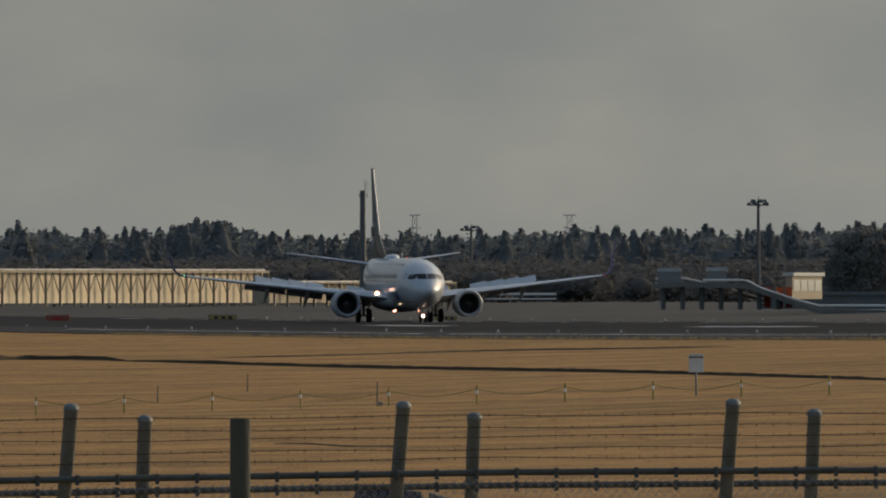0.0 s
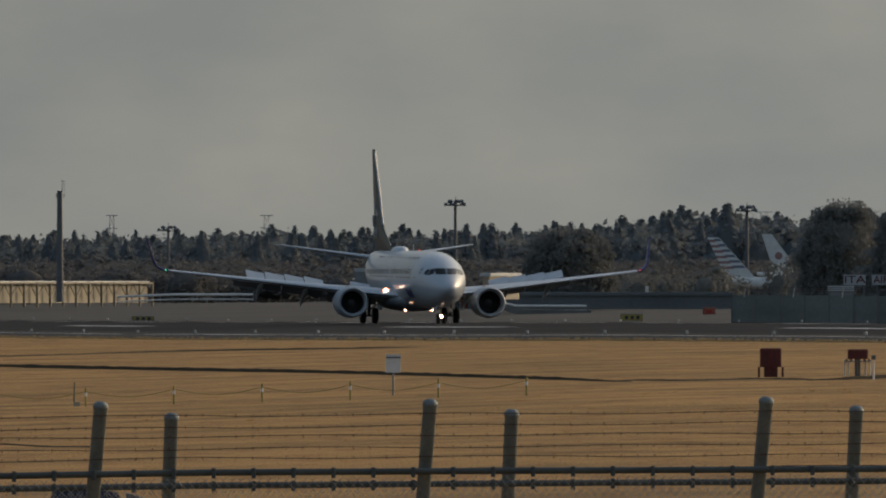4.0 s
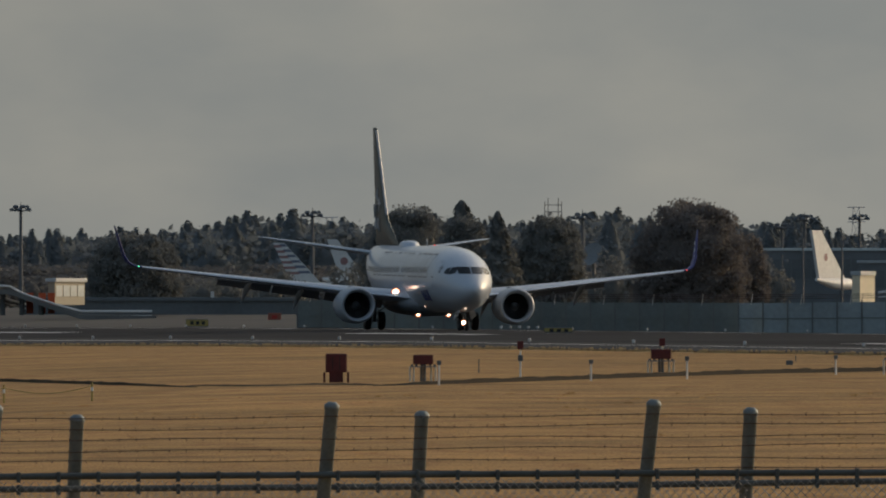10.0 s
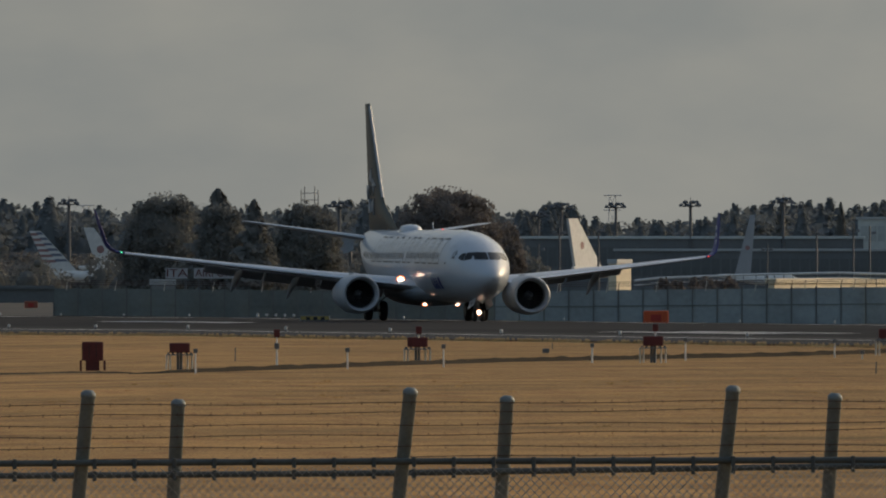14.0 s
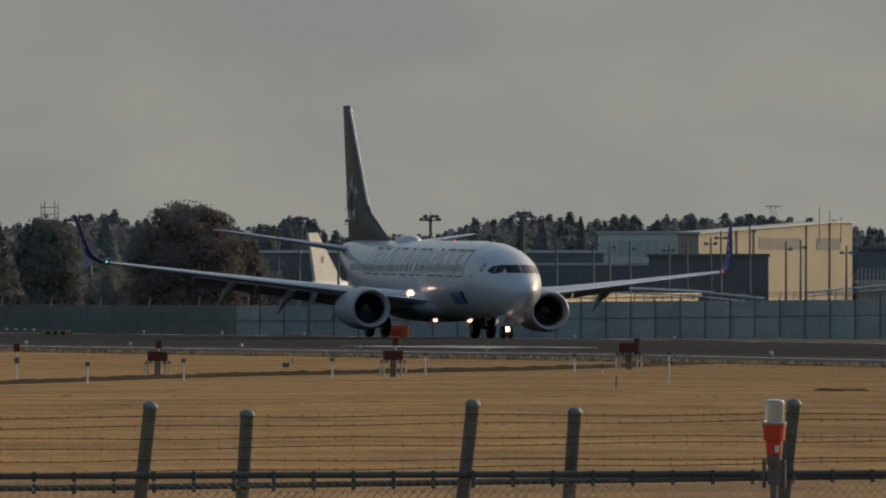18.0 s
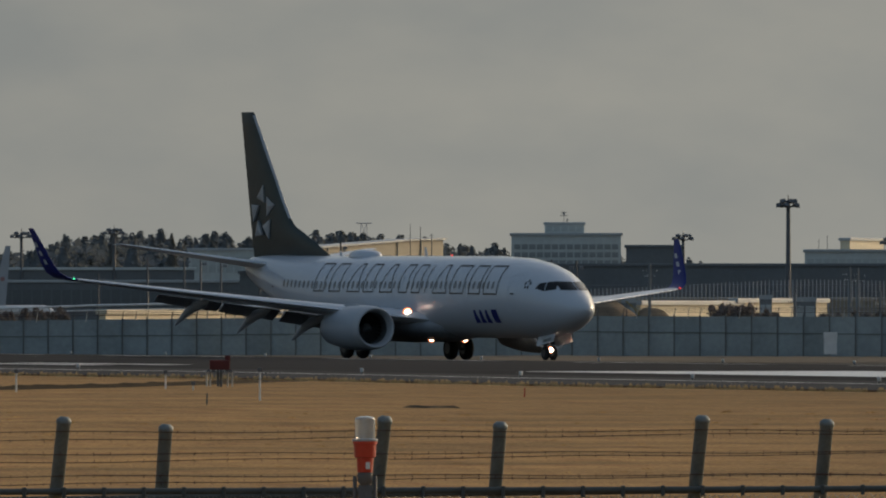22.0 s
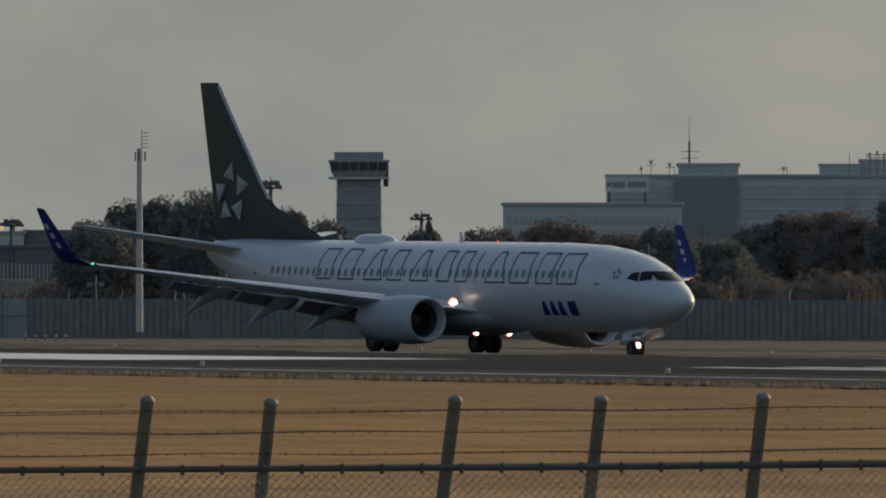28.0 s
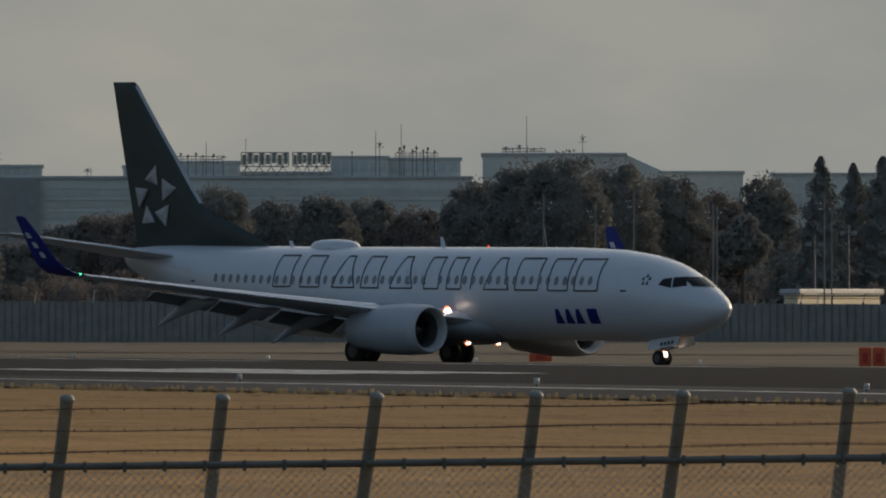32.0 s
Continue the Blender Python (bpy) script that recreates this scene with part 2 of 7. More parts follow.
ac, ax, zone, near_dark = an.new("ShaderNodeTexCoord"), an.new("ShaderNodeSeparateXYZ"), an.new("ShaderNodeMapRange"), an.new("ShaderNodeMix")
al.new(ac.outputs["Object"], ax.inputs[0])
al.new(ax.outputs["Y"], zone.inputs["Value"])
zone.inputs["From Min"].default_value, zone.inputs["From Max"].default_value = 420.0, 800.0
near_dark.data_type = "RGBA"
near_dark.inputs["A"].default_value = (0.024, 0.023, 0.024, 1)     # darker asphalt towards the low-y end
al.new(zone.outputs["Result"], near_dark.inputs["Factor"])
al.new(worn, near_dark.inputs["B"])
al.new(near_dark.outputs["Result"], an["Principled BSDF"].inputs["Base Color"])
PAINT = mat("runway_paint", (0.78, 0.77, 0.73), 0.55, scale=0.3, fine=5.0, second=(0.5, 0.5, 0.48))
YELLOW = mat("yellow_paint", (0.40, 0.30, 0.08), 0.6, scale=1.0, fine=9.0)
WHITE = mat("aircraft_white", (0.51, 0.548, 0.59), 0.4, vary=0.06, scale=0.5, fine=3.0, coat=0.5)
WHITE.node_tree.nodes["Principled BSDF"].inputs["Coat Roughness"].default_value = 0.09
WING_GREY = mat("wing_grey", (0.54, 0.58, 0.615), 0.38, vary=0.18, scale=0.6, fine=5.0)
# wing grey darkened to hold the shade under wing and belly
SHADED_GREY = mat("shaded_grey", (0.27, 0.29, 0.31), 0.45, vary=0.2, scale=0.8, fine=6.0)
# white engine paint greyed, with the nacelles' shade in the colour
NACELLE = mat("shaded_nacelle", (0.35, 0.385, 0.42), 0.4, vary=0.08, scale=0.6, fine=4.0)
BARE = mat("bare_metal", (0.78, 0.79, 0.80), 0.22, 0.9, vary=0.1, scale=1.0, fine=9.0)
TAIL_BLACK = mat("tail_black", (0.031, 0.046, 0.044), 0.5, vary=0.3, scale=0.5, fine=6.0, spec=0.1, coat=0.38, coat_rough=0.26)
LIVERY_INK = mat("livery_ink", (0.02, 0.02, 0.024), 0.4, scale=1.0)
LIVERY_BLUE = mat("livery_blue", (0.014, 0.022, 0.17), 0.45, scale=1.0, spec=0.2)
LIVERY_SILVER = mat("livery_silver", (0.33, 0.345, 0.35), 0.4, 0.2, scale=1.0)
DARK = mat("dark_cavity", (0.012, 0.012, 0.012), 0.6, scale=3.0)
DUCT = mat("inlet_liner", (0.10, 0.105, 0.11), 0.5, scale=3.0)
RUBBER = mat("tyre_rubber", (0.02, 0.02, 0.02), 0.85, scale=4.0, fine=30.0, bump=0.2)
GREY_METAL = mat("grey_metal", (0.24, 0.25, 0.26), 0.45, 0.5, scale=1.5, fine=18.0)
GALV = mat("galvanised_post", (0.185, 0.215, 0.21), 0.5, 0.1, scale=6.0, fine=45.0, second=(0.10, 0.122, 0.118), bump=0.3)
RAIL_PAINT = mat("dark_rail_paint", (0.085, 0.102, 0.102), 0.6, scale=4.0, fine=40.0, second=(0.05, 0.06, 0.059), bump=0.3, spec=0.3)
WIRE = mat("rusted_wire", (0.085, 0.045, 0.036), 0.7, 0.3, scale=8.0, fine=60.0)
GLASS = mat("cockpit_glass", (0.008, 0.010, 0.012), 0.12, scale=1.0, spec=0.25)
CABIN_GLASS = mat("cabin_window", (0.19, 0.205, 0.225), 0.2, scale=1.0)
SIGNAL_ORANGE = mat("signal_orange_red", (0.55, 0.045, 0.018), 0.4, scale=4.0, fine=30.0, vary=0.2, coat=0.3)
RED = mat("signal_red", (0.42, 0.03, 0.018), 0.55, scale=2.0, fine=15.0)
ORANGE = mat("barrier_orange", (0.62, 0.10, 0.025), 0.6, scale=1.0, fine=8.0, vary=0.3)
# barrier orange dulled for the far blocks: haze put into the colour
HAZY_ORANGE = mat("hazy_orange", (0.33, 0.10, 0.06), 0.7, scale=1.0, fine=8.0, vary=0.3)
WHITE_PAINT = mat("white_paint", (0.75, 0.75, 0.72), 0.5, scale=2.0, fine=14.0, vary=0.2)
CREAM = mat("cream_cladding", (0.80, 0.69, 0.48), 0.7, scale=0.15, fine=2.0, vary=0.2)
TAN = mat("tan_cladding", (0.37, 0.325, 0.235), 0.7, scale=0.1, fine=1.5, vary=0.15)
CONCRETE = mat("grey_concrete", (0.24, 0.25, 0.25), 0.85, scale=0.2, fine=3.0, vary=0.3, bump=0.2)
PANEL = mat("wall_panel", (0.33, 0.385, 0.395), 0.75, scale=0.25, fine=3.0, vary=0.35)
GREEN_PANEL = mat("green_wall_panel", (0.175, 0.205, 0.20), 0.75, scale=0.25, fine=3.0, vary=0.35)
DARK_PANEL = mat("dark_panel", (0.15, 0.163, 0.163), 0.7, scale=0.2, fine=2.0, vary=0.3)
SLATE = mat("slate_cladding", (0.175, 0.19, 0.195), 0.7, scale=0.15, fine=1.5, vary=0.25)
STRAW = mat("straw_verge", (0.165, 0.128, 0.085), 0.95, scale=0.03, fine=0.6, second=(0.08, 0.072, 0.062), spec=0.1)
YARD_SOIL = mat("yard_soil", (0.24, 0.185, 0.125), 0.95, scale=0.6, fine=5.0, second=(0.13, 0.105, 0.078), bump=0.8, spec=0.1)
# sunlight painted into the gravel, as the bank's front lies in shade
YARD = mat("sunlit_gravel", (0.50, 0.45, 0.36), 0.9, scale=0.2, fine=2.0, vary=0.35)
# both facade greys raised, with distance haze in the colour
FACADE = mat("facade_grey", (0.60, 0.64, 0.61), 0.7, scale=0.08, fine=1.0, vary=0.25)
FACADE_DARK = mat("facade_dark", (0.33, 0.355, 0.345), 0.65, scale=0.08, fine=1.0, vary=0.3)
WINDOW = mat("window_band", (0.10, 0.112, 0.12), 0.15, scale=0.4)
ROOF_GREY = mat("roof_sheet", (0.44, 0.465, 0.46), 0.5, scale=0.1, fine=1.0, vary=0.25)
MAST = mat("mast_steel", (0.14, 0.148, 0.155), 0.6, 0.2, scale=1.0, fine=8.0)
DARK_RED = mat("weathered_red", (0.125, 0.02, 0.017), 0.7, scale=3.0, fine=18.0, vary=0.4)
SLAT = mat("grey_slat_paint", (0.21, 0.235, 0.235), 0.6, scale=1.0, fine=6.0, vary=0.3)
GREY_PAINT = mat("grey_paint", (0.40, 0.42, 0.44), 0.4, scale=1.0, fine=8.0, vary=0.15)
FAN_METAL = mat("fan_metal", (0.022, 0.022, 0.024), 0.45, 0.4, scale=2.0)
RIM = mat("wheel_rim", (0.10, 0.10, 0.10), 0.5, 0.3, scale=3.0)
POLE_PALE = mat("pale_pole", (0.60, 0.585, 0.54), 0.55, scale=1.0, fine=8.0)
BARK = mat("bark", (0.07, 0.055, 0.04), 0.9, scale=2.0, fine=15.0, bump=0.5)
# foliage lifted towards pale grey, the far woods bluer: haze put into the colours
EVERGREEN = mat("evergreen_leaves", (0.23, 0.23, 0.212), 0.85, scale=0.25, fine=2.0, second=(0.20, 0.20, 0.186), spread=0.08, spec=0.05, thin=0.3)
BARE_TWIGS = mat("autumn_twigs", (0.225, 0.198, 0.178), 0.85, scale=0.3, fine=2.0, second=(0.195, 0.175, 0.16), spread=0.12, spec=0.05, thin=0.3)
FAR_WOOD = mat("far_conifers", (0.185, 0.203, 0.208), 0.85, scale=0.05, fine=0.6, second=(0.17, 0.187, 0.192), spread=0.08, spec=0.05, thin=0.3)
BRUSH = mat("brush", (0.18, 0.172, 0.162), 0.9, scale=0.02, fine=0.6, second=(0.16, 0.16, 0.156), spread=0.2, spec=0.05, thin=0.3)
FAR_METAL = mat("far_steel", (0.16, 0.165, 0.165), 0.7, scale=0.5, fine=4.0)
# panes nearly as pale as the walls, their contrast lost to painted haze
FAR_GLASS = mat("far_windows", (0.50, 0.54, 0.52), 0.4, scale=0.3, fine=2.0)
# mast and fin colours paled, with the distance haze painted in
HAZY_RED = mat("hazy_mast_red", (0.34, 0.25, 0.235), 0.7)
FIN_RED, FIN_BLUE = mat("hazy_fin_red", (0.36, 0.20, 0.19), 0.6), mat("hazy_fin_blue", (0.17, 0.20, 0.27), 0.6)
LAMP = glow("landing_light", (1.0, 0.78, 0.60), 7.0)
# glow of the added rings that imitate the orange halo round each lamp
LAMP_HALO = glow("lamp_halo", (1.0, 0.30, 0.12), 0.75)
SHED_STEEL = mat("brown_steel", (0.27, 0.235, 0.17), 0.7, scale=0.5, fine=4.0)
GREEN_STEEL = mat("green_steel", (0.20, 0.235, 0.215), 0.6, scale=0.5, fine=4.0)
# steel almost as pale as the sky: painted haze
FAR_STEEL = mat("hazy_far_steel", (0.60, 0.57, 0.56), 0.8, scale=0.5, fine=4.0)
LAMP_RED = glow("beacon_light", (1.0, 0.08, 0.04), 0.9)
LAMP_GREEN = glow("navigation_green", (0.1, 1.0, 0.45), 1.2)
CLEAR_GREY = mat("white_lamp_glass", (0.52, 0.53, 0.52), 0.35, scale=6.0)
CLEAR = mat("ribbed_clear_plastic", (0.66, 0.66, 0.63), 0.25, scale=8.0, coat=0.5)
CLEAR.node_tree.nodes["Principled BSDF"].inputs["Transmission Weight"].default_value = 0.55
TARP = mat("blue_tarpaulin", (0.03, 0.045, 0.07), 0.9, scale=3.0, fine=20.0, vary=0.4, bump=0.4, spec=0.05)


# ---- making meshes ----
class Geo:
    """Vertices and faces of one mesh in the making."""

    def __init__(self):
        self.v, self.f = [], []

    def add(self, verts, faces):
        k = len(self.v)
        self.v += [tuple(p) for p in verts]
        self.f += [tuple(i + k for i in f) for f in faces]
        return self

    def box(self, x0, x1, y0, y1, z0, z1, m=None):
        vs = [Vector((x, y, z)) for x in (x0, x1) for y in (y0, y1) for z in (z0, z1)]
        return self.add([m @ p for p in vs] if m else vs, [(0, 1, 3, 2), (4, 6, 7, 5), (0, 4, 5, 1), (2, 3, 7, 6), (0, 2, 6, 4), (1, 5, 7, 3)])

    def chamfered(self, x0, x1, y0, y1, z0, z1, c):
        """A box with its upright and top edges cut off by c."""
        def ring(z, i):
            return [(x0 + c + i, y0 + i, z), (x1 - c - i, y0 + i, z), (x1 - i, y0 + c + i, z), (x1 - i, y1 - c - i, z),
                    (x1 - c - i, y1 - i, z), (x0 + c + i, y1 - i, z), (x0 + i, y1 - c - i, z), (x0 + i, y0 + c + i, z)]
        return self.loft([ring(z0, 0), ring(z1 - c, 0), ring(z1, c * 0.7)])

    def loft(self, rings, closed=True, caps=True):
        k, n = len(self.v), len(rings[0])
        for r in rings:
            self.v += [tuple(p) for p in r]
        for i in range(len(rings) - 1):
            for j in range(n if closed else n - 1):
                a, b = k + i * n + j, k + i * n + (j + 1) % n
                self.f.append((a, b, b + n, a + n))
        if caps:
            self.f.append(tuple(k + j for j in reversed(range(n))))
            self.f.append(tuple(k + (len(rings) - 1) * n + j for j in range(n)))
        return self

    def tube(self, a, b, r0, r1=None, n=8):
        a, b = Vector(a), Vector(b)
        r1 = r0 if r1 is None else r1
        w = (b - a).normalized()
        s = w.cross((0, 0, 1) if abs(w.z) < 0.9 else (1, 0, 0)).normalized()
        t = w.cross(s)
        cs = [(math.cos(math.tau * i / n), math.sin(math.tau * i / n)) for i in range(n)]
        return self.loft([[p + s * c * r + t * d * r for c, d in cs] for p, r in ((a, r0), (b, r1))])

    def path(self, pts, r, n=5):
        for a, b in zip(pts, pts[1:]):
            self.tube(a, b, r, r, n)
        return self

    def disc_rings(self, centre, axis, rows, n=20):
        """A turned shape: rows of (distance along the axis, radius)."""
        c, w = Vector(centre), Vector(axis).normalized()
        s = w.cross((0, 0, 1) if abs(w.z) < 0.9 else (1, 0, 0)).normalized()
        t = w.cross(s)
        return self.loft([[c + w * d + (s * math.cos(math.tau * i / n) + t * math.sin(math.tau * i / n)) * r for i in range(n)] for d, r in rows])


def mesh_of(name, geo, material, smooth=None, soft=None):
    me = bpy.data.meshes.new(name)
    me.from_pydata(geo.v, [], geo.f)
    me.materials.append(material)
    if smooth:
        me.polygons.foreach_set("use_smooth", [True] * len(me.polygons))
        me.set_sharp_from_angle(angle=radians(smooth))
    me.validate()
    me.update()
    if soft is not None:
        # foliage normals are bent up and outwards from the stem to soften its shading
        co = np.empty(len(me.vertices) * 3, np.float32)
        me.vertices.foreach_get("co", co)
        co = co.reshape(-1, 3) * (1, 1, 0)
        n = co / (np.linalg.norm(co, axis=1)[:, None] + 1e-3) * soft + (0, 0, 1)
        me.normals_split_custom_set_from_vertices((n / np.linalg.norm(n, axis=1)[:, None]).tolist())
    return me


def part(name, geo, material, parent=None, label="", smooth=None, at=None, soft=None):
    ob = new(name, geo if isinstance(geo, bpy.types.Mesh) else mesh_of(name, geo, material, smooth, soft))
    if parent:
        ob.parent = parent
    if at is not None:
        ob.matrix_basis = at if isinstance(at, Matrix) else Matrix.Translation(at)
    return tagged(ob, label)


def thing(name, at, label, category, group="", kind=""):
    ob = new(name)
    ob.matrix_basis = at if isinstance(at, Matrix) else Matrix.Translation(at)
    return tagged(ob, label, category, group, kind)


# ---- the plan: bearings u and heights v in 1/30,000 rad, distances d in metres ----
RUNWAY_TURN = radians(8.0)
ALONG, ACROSS = Vector((-math.sin(RUNWAY_TURN), math.cos(RUNWAY_TURN), 0)), Vector((math.cos(RUNWAY_TURN), math.sin(RUNWAY_TURN), 0))


def smooth_step(a, b, x):
    k = min(max((x - a) / (b - a), 0.0), 1.0)
    return k * k * (3 - 2 * k)


def ground_z(x, y):
    """Height of the land: the runway rises and dips a little, and falls off beyond its crown."""
    d, a = math.hypot(x, y), math.atan2(x, y)
    rise = float(np.interp(a, (-0.025, -0.0008, 0.0278, 0.0414, 0.0569, 0.0838, 0.1, 0.25), (-0.6, -0.34, 0.15, 0.28, 0.31, 0.36, 0.32, 0.34)))
    n = x * ACROSS.x + y * ACROSS.y
    side = float(np.interp(n, (186, 196, 207, 213, 227, 237, 262, 300, 345), (0, -0.06, -0.24, -0.35, -0.58, -0.70, -1.06, -0.86, -0.25)))   # beyond the crown
    near = smooth_step(180, 450, d) * (1 - smooth_step(0.35, 0.7, abs(a)))
    return (rise * (1 - smooth_step(300, 420, n)) + side) * near


def spot(u, d):
    return d * math.sin(u / UNIT), d * math.cos(u / UNIT)


def lift(v, d):
    return EYE + (v - HORIZON) / UNIT * d


def on_ground(u, v):
    """The place on the land that is seen at bearing u and height v."""
    d = 400.0
    for _ in range(40):
        d = d * 0.5 + 0.5 * (EYE - ground_z(*spot(u, d))) * UNIT / (HORIZON - v)
    return d


def facing(u, d, z=None, turn=0.0):
    """A pose at bearing u, whose y axis points away from the eye and x to the right."""
    x, y = spot(u, d)
    return pose(x, y, ground_z(x, y) if z is None else z, 0, 0, -math.degrees(u / UNIT) + turn)


def runway_spot(n, s, dz=0.0):
    p = ACROSS * n + ALONG * s
    return Vector((p.x, p.y, ground_z(p.x, p.y) + dz))


# ---- ground and runway ----
def make_ground():
    g = Geo()
    az = sorted(set([round(-0.06 + 0.006 * i, 4) for i in range(55)] + [round(-math.pi + math.pi / 24 * i, 4) for i in range(48)]))
    rr = [60, 120, 180, 230, 280, 340, 400, 450, 500, 560, 620, 700, 780, 860, 950, 1050, 1150, 1250, 1350, 1500, 1700, 2000, 2500, 3200, 4000, 4900]
    def land(x, y):
        """The land lies a little lower under the paved sheets."""
        return ground_z(x, y) - (0.4 if x * ACROSS.x + y * ACROSS.y > 152 and y > 0 and x * ALONG.x + y * ALONG.y > 70 else 0.0)
    rings = [[(r * math.sin(a), r * math.cos(a), land(r * math.sin(a), r * math.cos(a))) for a in az] for r in rr]
    n = len(az)
    g.v.append((0, 0, 0))
    for r in rings:
        g.v += r
    g.f += [(0, 1 + (j + 1) % n, 1 + j) for j in range(n)]
    for i in range(len(rr) - 1):
        g.f += [(1 + i * n + j, 1 + i * n + (j + 1) % n, 1 + (i + 1) * n + (j + 1) % n, 1 + (i + 1) * n + j) for j in range(n)]
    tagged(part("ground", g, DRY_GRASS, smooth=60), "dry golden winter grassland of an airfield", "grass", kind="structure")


def strip(name, n0, n1, s0, s1, dz, material, step=20.0):
    """A sheet along the runway, from n0 to n1 across it and s0 to s1 along it."""
    g, rows, cols = Geo(), max(2, int((s1 - s0) / step) + 1), max(2, int((n1 - n0) / 12) + 1)
    g.v = [tuple(runway_spot(n0 + (n1 - n0) * j / (cols - 1), s0 + (s1 - s0) * i / (rows - 1), dz)) for i in range(rows) for j in range(cols)]
    g.f = [(i * cols + j, i * cols + j + 1, (i + 1) * cols + j + 1, (i + 1) * cols + j) for i in range(rows - 1) for j in range(cols - 1)]
    return part(name, g, material)


make_ground()
tagged(strip("runway_shoulder", 133, 149.98, 60, 2600, 0.05, TAXI_ASPHALT), "worn grey asphalt runway shoulder", "runway", kind="structure")
tagged(strip("runway", 150, 210, 60, 2600, 0.05, ASPHALT), "dark worn asphalt runway, darkest at its near end", "runway", kind="structure")
tagged(strip("taxiway", 224.05, 249.95, 460, 900, 0.045, TAXI_ASPHALT), "grey asphalt exit taxiway beside the runway", "taxiway", kind="structure")
tagged(strip("verge", 210.05, 261.95, 150, 459.95, 0.045, STRAW), "strip of dry grass beside the runway", "verge", kind="structure")
tagged(strip("taxiway", 210.05, 224, 460, 900, 0.045, TAXI_ASPHALT), "grey asphalt taxiway edge", "taxiway", kind="structure")
tagged(strip("verge", 250, 262, 460, 900, 0.045, STRAW), "strip of dry grass beyond the exit taxiway", "verge", kind="structure")
tagged(strip("verge", 262.05, 359.95, -300, 1000, 0.04, STRAW, 40.0), "dry winter grass between the taxiway and the wall", "verge", kind="structure")
tagged(strip("verge", 262.05, 359.95, 1000.05, 4600, 0.04, VERGE, 60.0), "grey-brown worn grass beyond the runway", "verge", kind="structure")
tagged(strip("verge", 360, 1000, -300, 4600, 0.04, VERGE, 60.0), "grey-brown worn grass and gravel beyond the runway", "verge", kind="structure")
tagged(strip("verge", 210.05, 261.95, 900.05, 4600, 0.04, VERGE, 60.0), "grey-brown worn grass beside the runway", "verge", kind="structure")
for n0, n1, s0, s1, words in ((142.9, 143.5, 100, 2500, "edge line"), (208.4, 209.3, 100, 2500, "edge line"), (157.5, 171.5, 574, 640, "aiming block"), (199, 207, 574, 640, "aiming block"),
                              (160.2, 161.8, 480, 513, "zone bar"), (163.2, 164.8, 480, 513, "zone bar"), (166.2, 167.8, 480, 513, "zone bar"), (201, 202.6, 480, 513, "zone bar"), (204, 205.6, 480, 513, "zone bar"),
                              (155, 156.8, 708, 740, "zone bar"), (158.5, 160, 708, 740, "zone bar"), (168, 170, 900, 940, "zone bar"), (168, 170, 1040, 1085, "zone bar"), (168, 170, 1200, 1240, "zone bar")) + tuple((187.5, 188.4, 367 + 50 * k, 403 + 50 * k, "centre line stripe") for k in range(24)):
    tagged(strip("runway_marking", n0, n1, s0, s1, 0.07, PAINT, 10.0), "worn white painted runway " + words, "road marking", kind="structure")

# ---- the airliner ----
STATIONS = ((0.0, 2.45, 0.03, 0.03), (0.12, 2.45, 0.30, 0.27), (0.4, 2.46, 0.56, 0.53), (1.0, 2.52, 0.90, 0.87), (1.8, 2.62, 1.22, 1.22), (2.6, 2.74, 1.45, 1.49),
            (3.5, 2.85, 1.65, 1.69), (4.6, 2.93, 1.80, 1.84), (6.2, 3.02, 1.88, 1.95), (9.0, 3.07, 1.88, 2.00), (16.0, 3.09, 1.88, 2.00), (24.0, 3.10, 1.88, 2.00),
            (26.0, 3.15, 1.86, 1.96), (28.5, 3.34, 1.74, 1.78), (31.0, 3.63, 1.50, 1.50), (33.4, 4.00, 1.14, 1.16), (35.3, 4.30, 0.80, 0.84), (36.6, 4.50, 0.48, 0.56), (37.15, 4.58, 0.26, 0.36), (37.3, 4.60, 0.10, 0.16))


def body_at(xa):
    xs = [s[0] for s in STATIONS]
    return [float(np.interp(xa, xs, [s[k] for s in STATIONS])) for k in (1, 2, 3)]


def body_skin(xa, z, side, proud=0.012):
    """The point of the fuselage side (side -1: right, 1: left) at xa metres behind the nose and height z."""
    zc, ry, rz = body_at(xa)
    k = max(-0.985, min(0.985, (z - zc) / rz))
    return Vector((-xa, side * (ry * math.sqrt(1 - k * k) + proud), z + proud * k))


def skin_patch(geo, corners, side, proud=0.012, cut=4):
    """A quad of (xa, z) corners laid onto the fuselage side."""
    (a, b, c, d), pts = corners, []
    for i in range(cut + 1):
        t = i / cut
        for p, q in ((a, d), (b, c)):
            pts.append(body_skin(p[0] + (q[0] - p[0]) * t, p[1] + (q[1] - p[1]) * t, side, proud))
    geo.add(pts, [(2 * i, 2 * i + 1, 2 * i + 3, 2 * i + 2) for i in range(cut)])


def stroke(geo, p, q, w, side, proud=0.014):
    """A painted stroke from p to q, (xa, z), w wide."""
    dx, dz = q[0] - p[0], q[1] - p[1]
    k = w / 2 / max(math.hypot(dx, dz), 1e-6)
    ox, oz = -dz * k, dx * k
    skin_patch(geo, [(p[0] - ox, p[1] - oz), (p[0] + ox, p[1] + oz), (q[0] + ox, q[1] + oz), (q[0] - ox, q[1] - oz)], side, proud, 6)


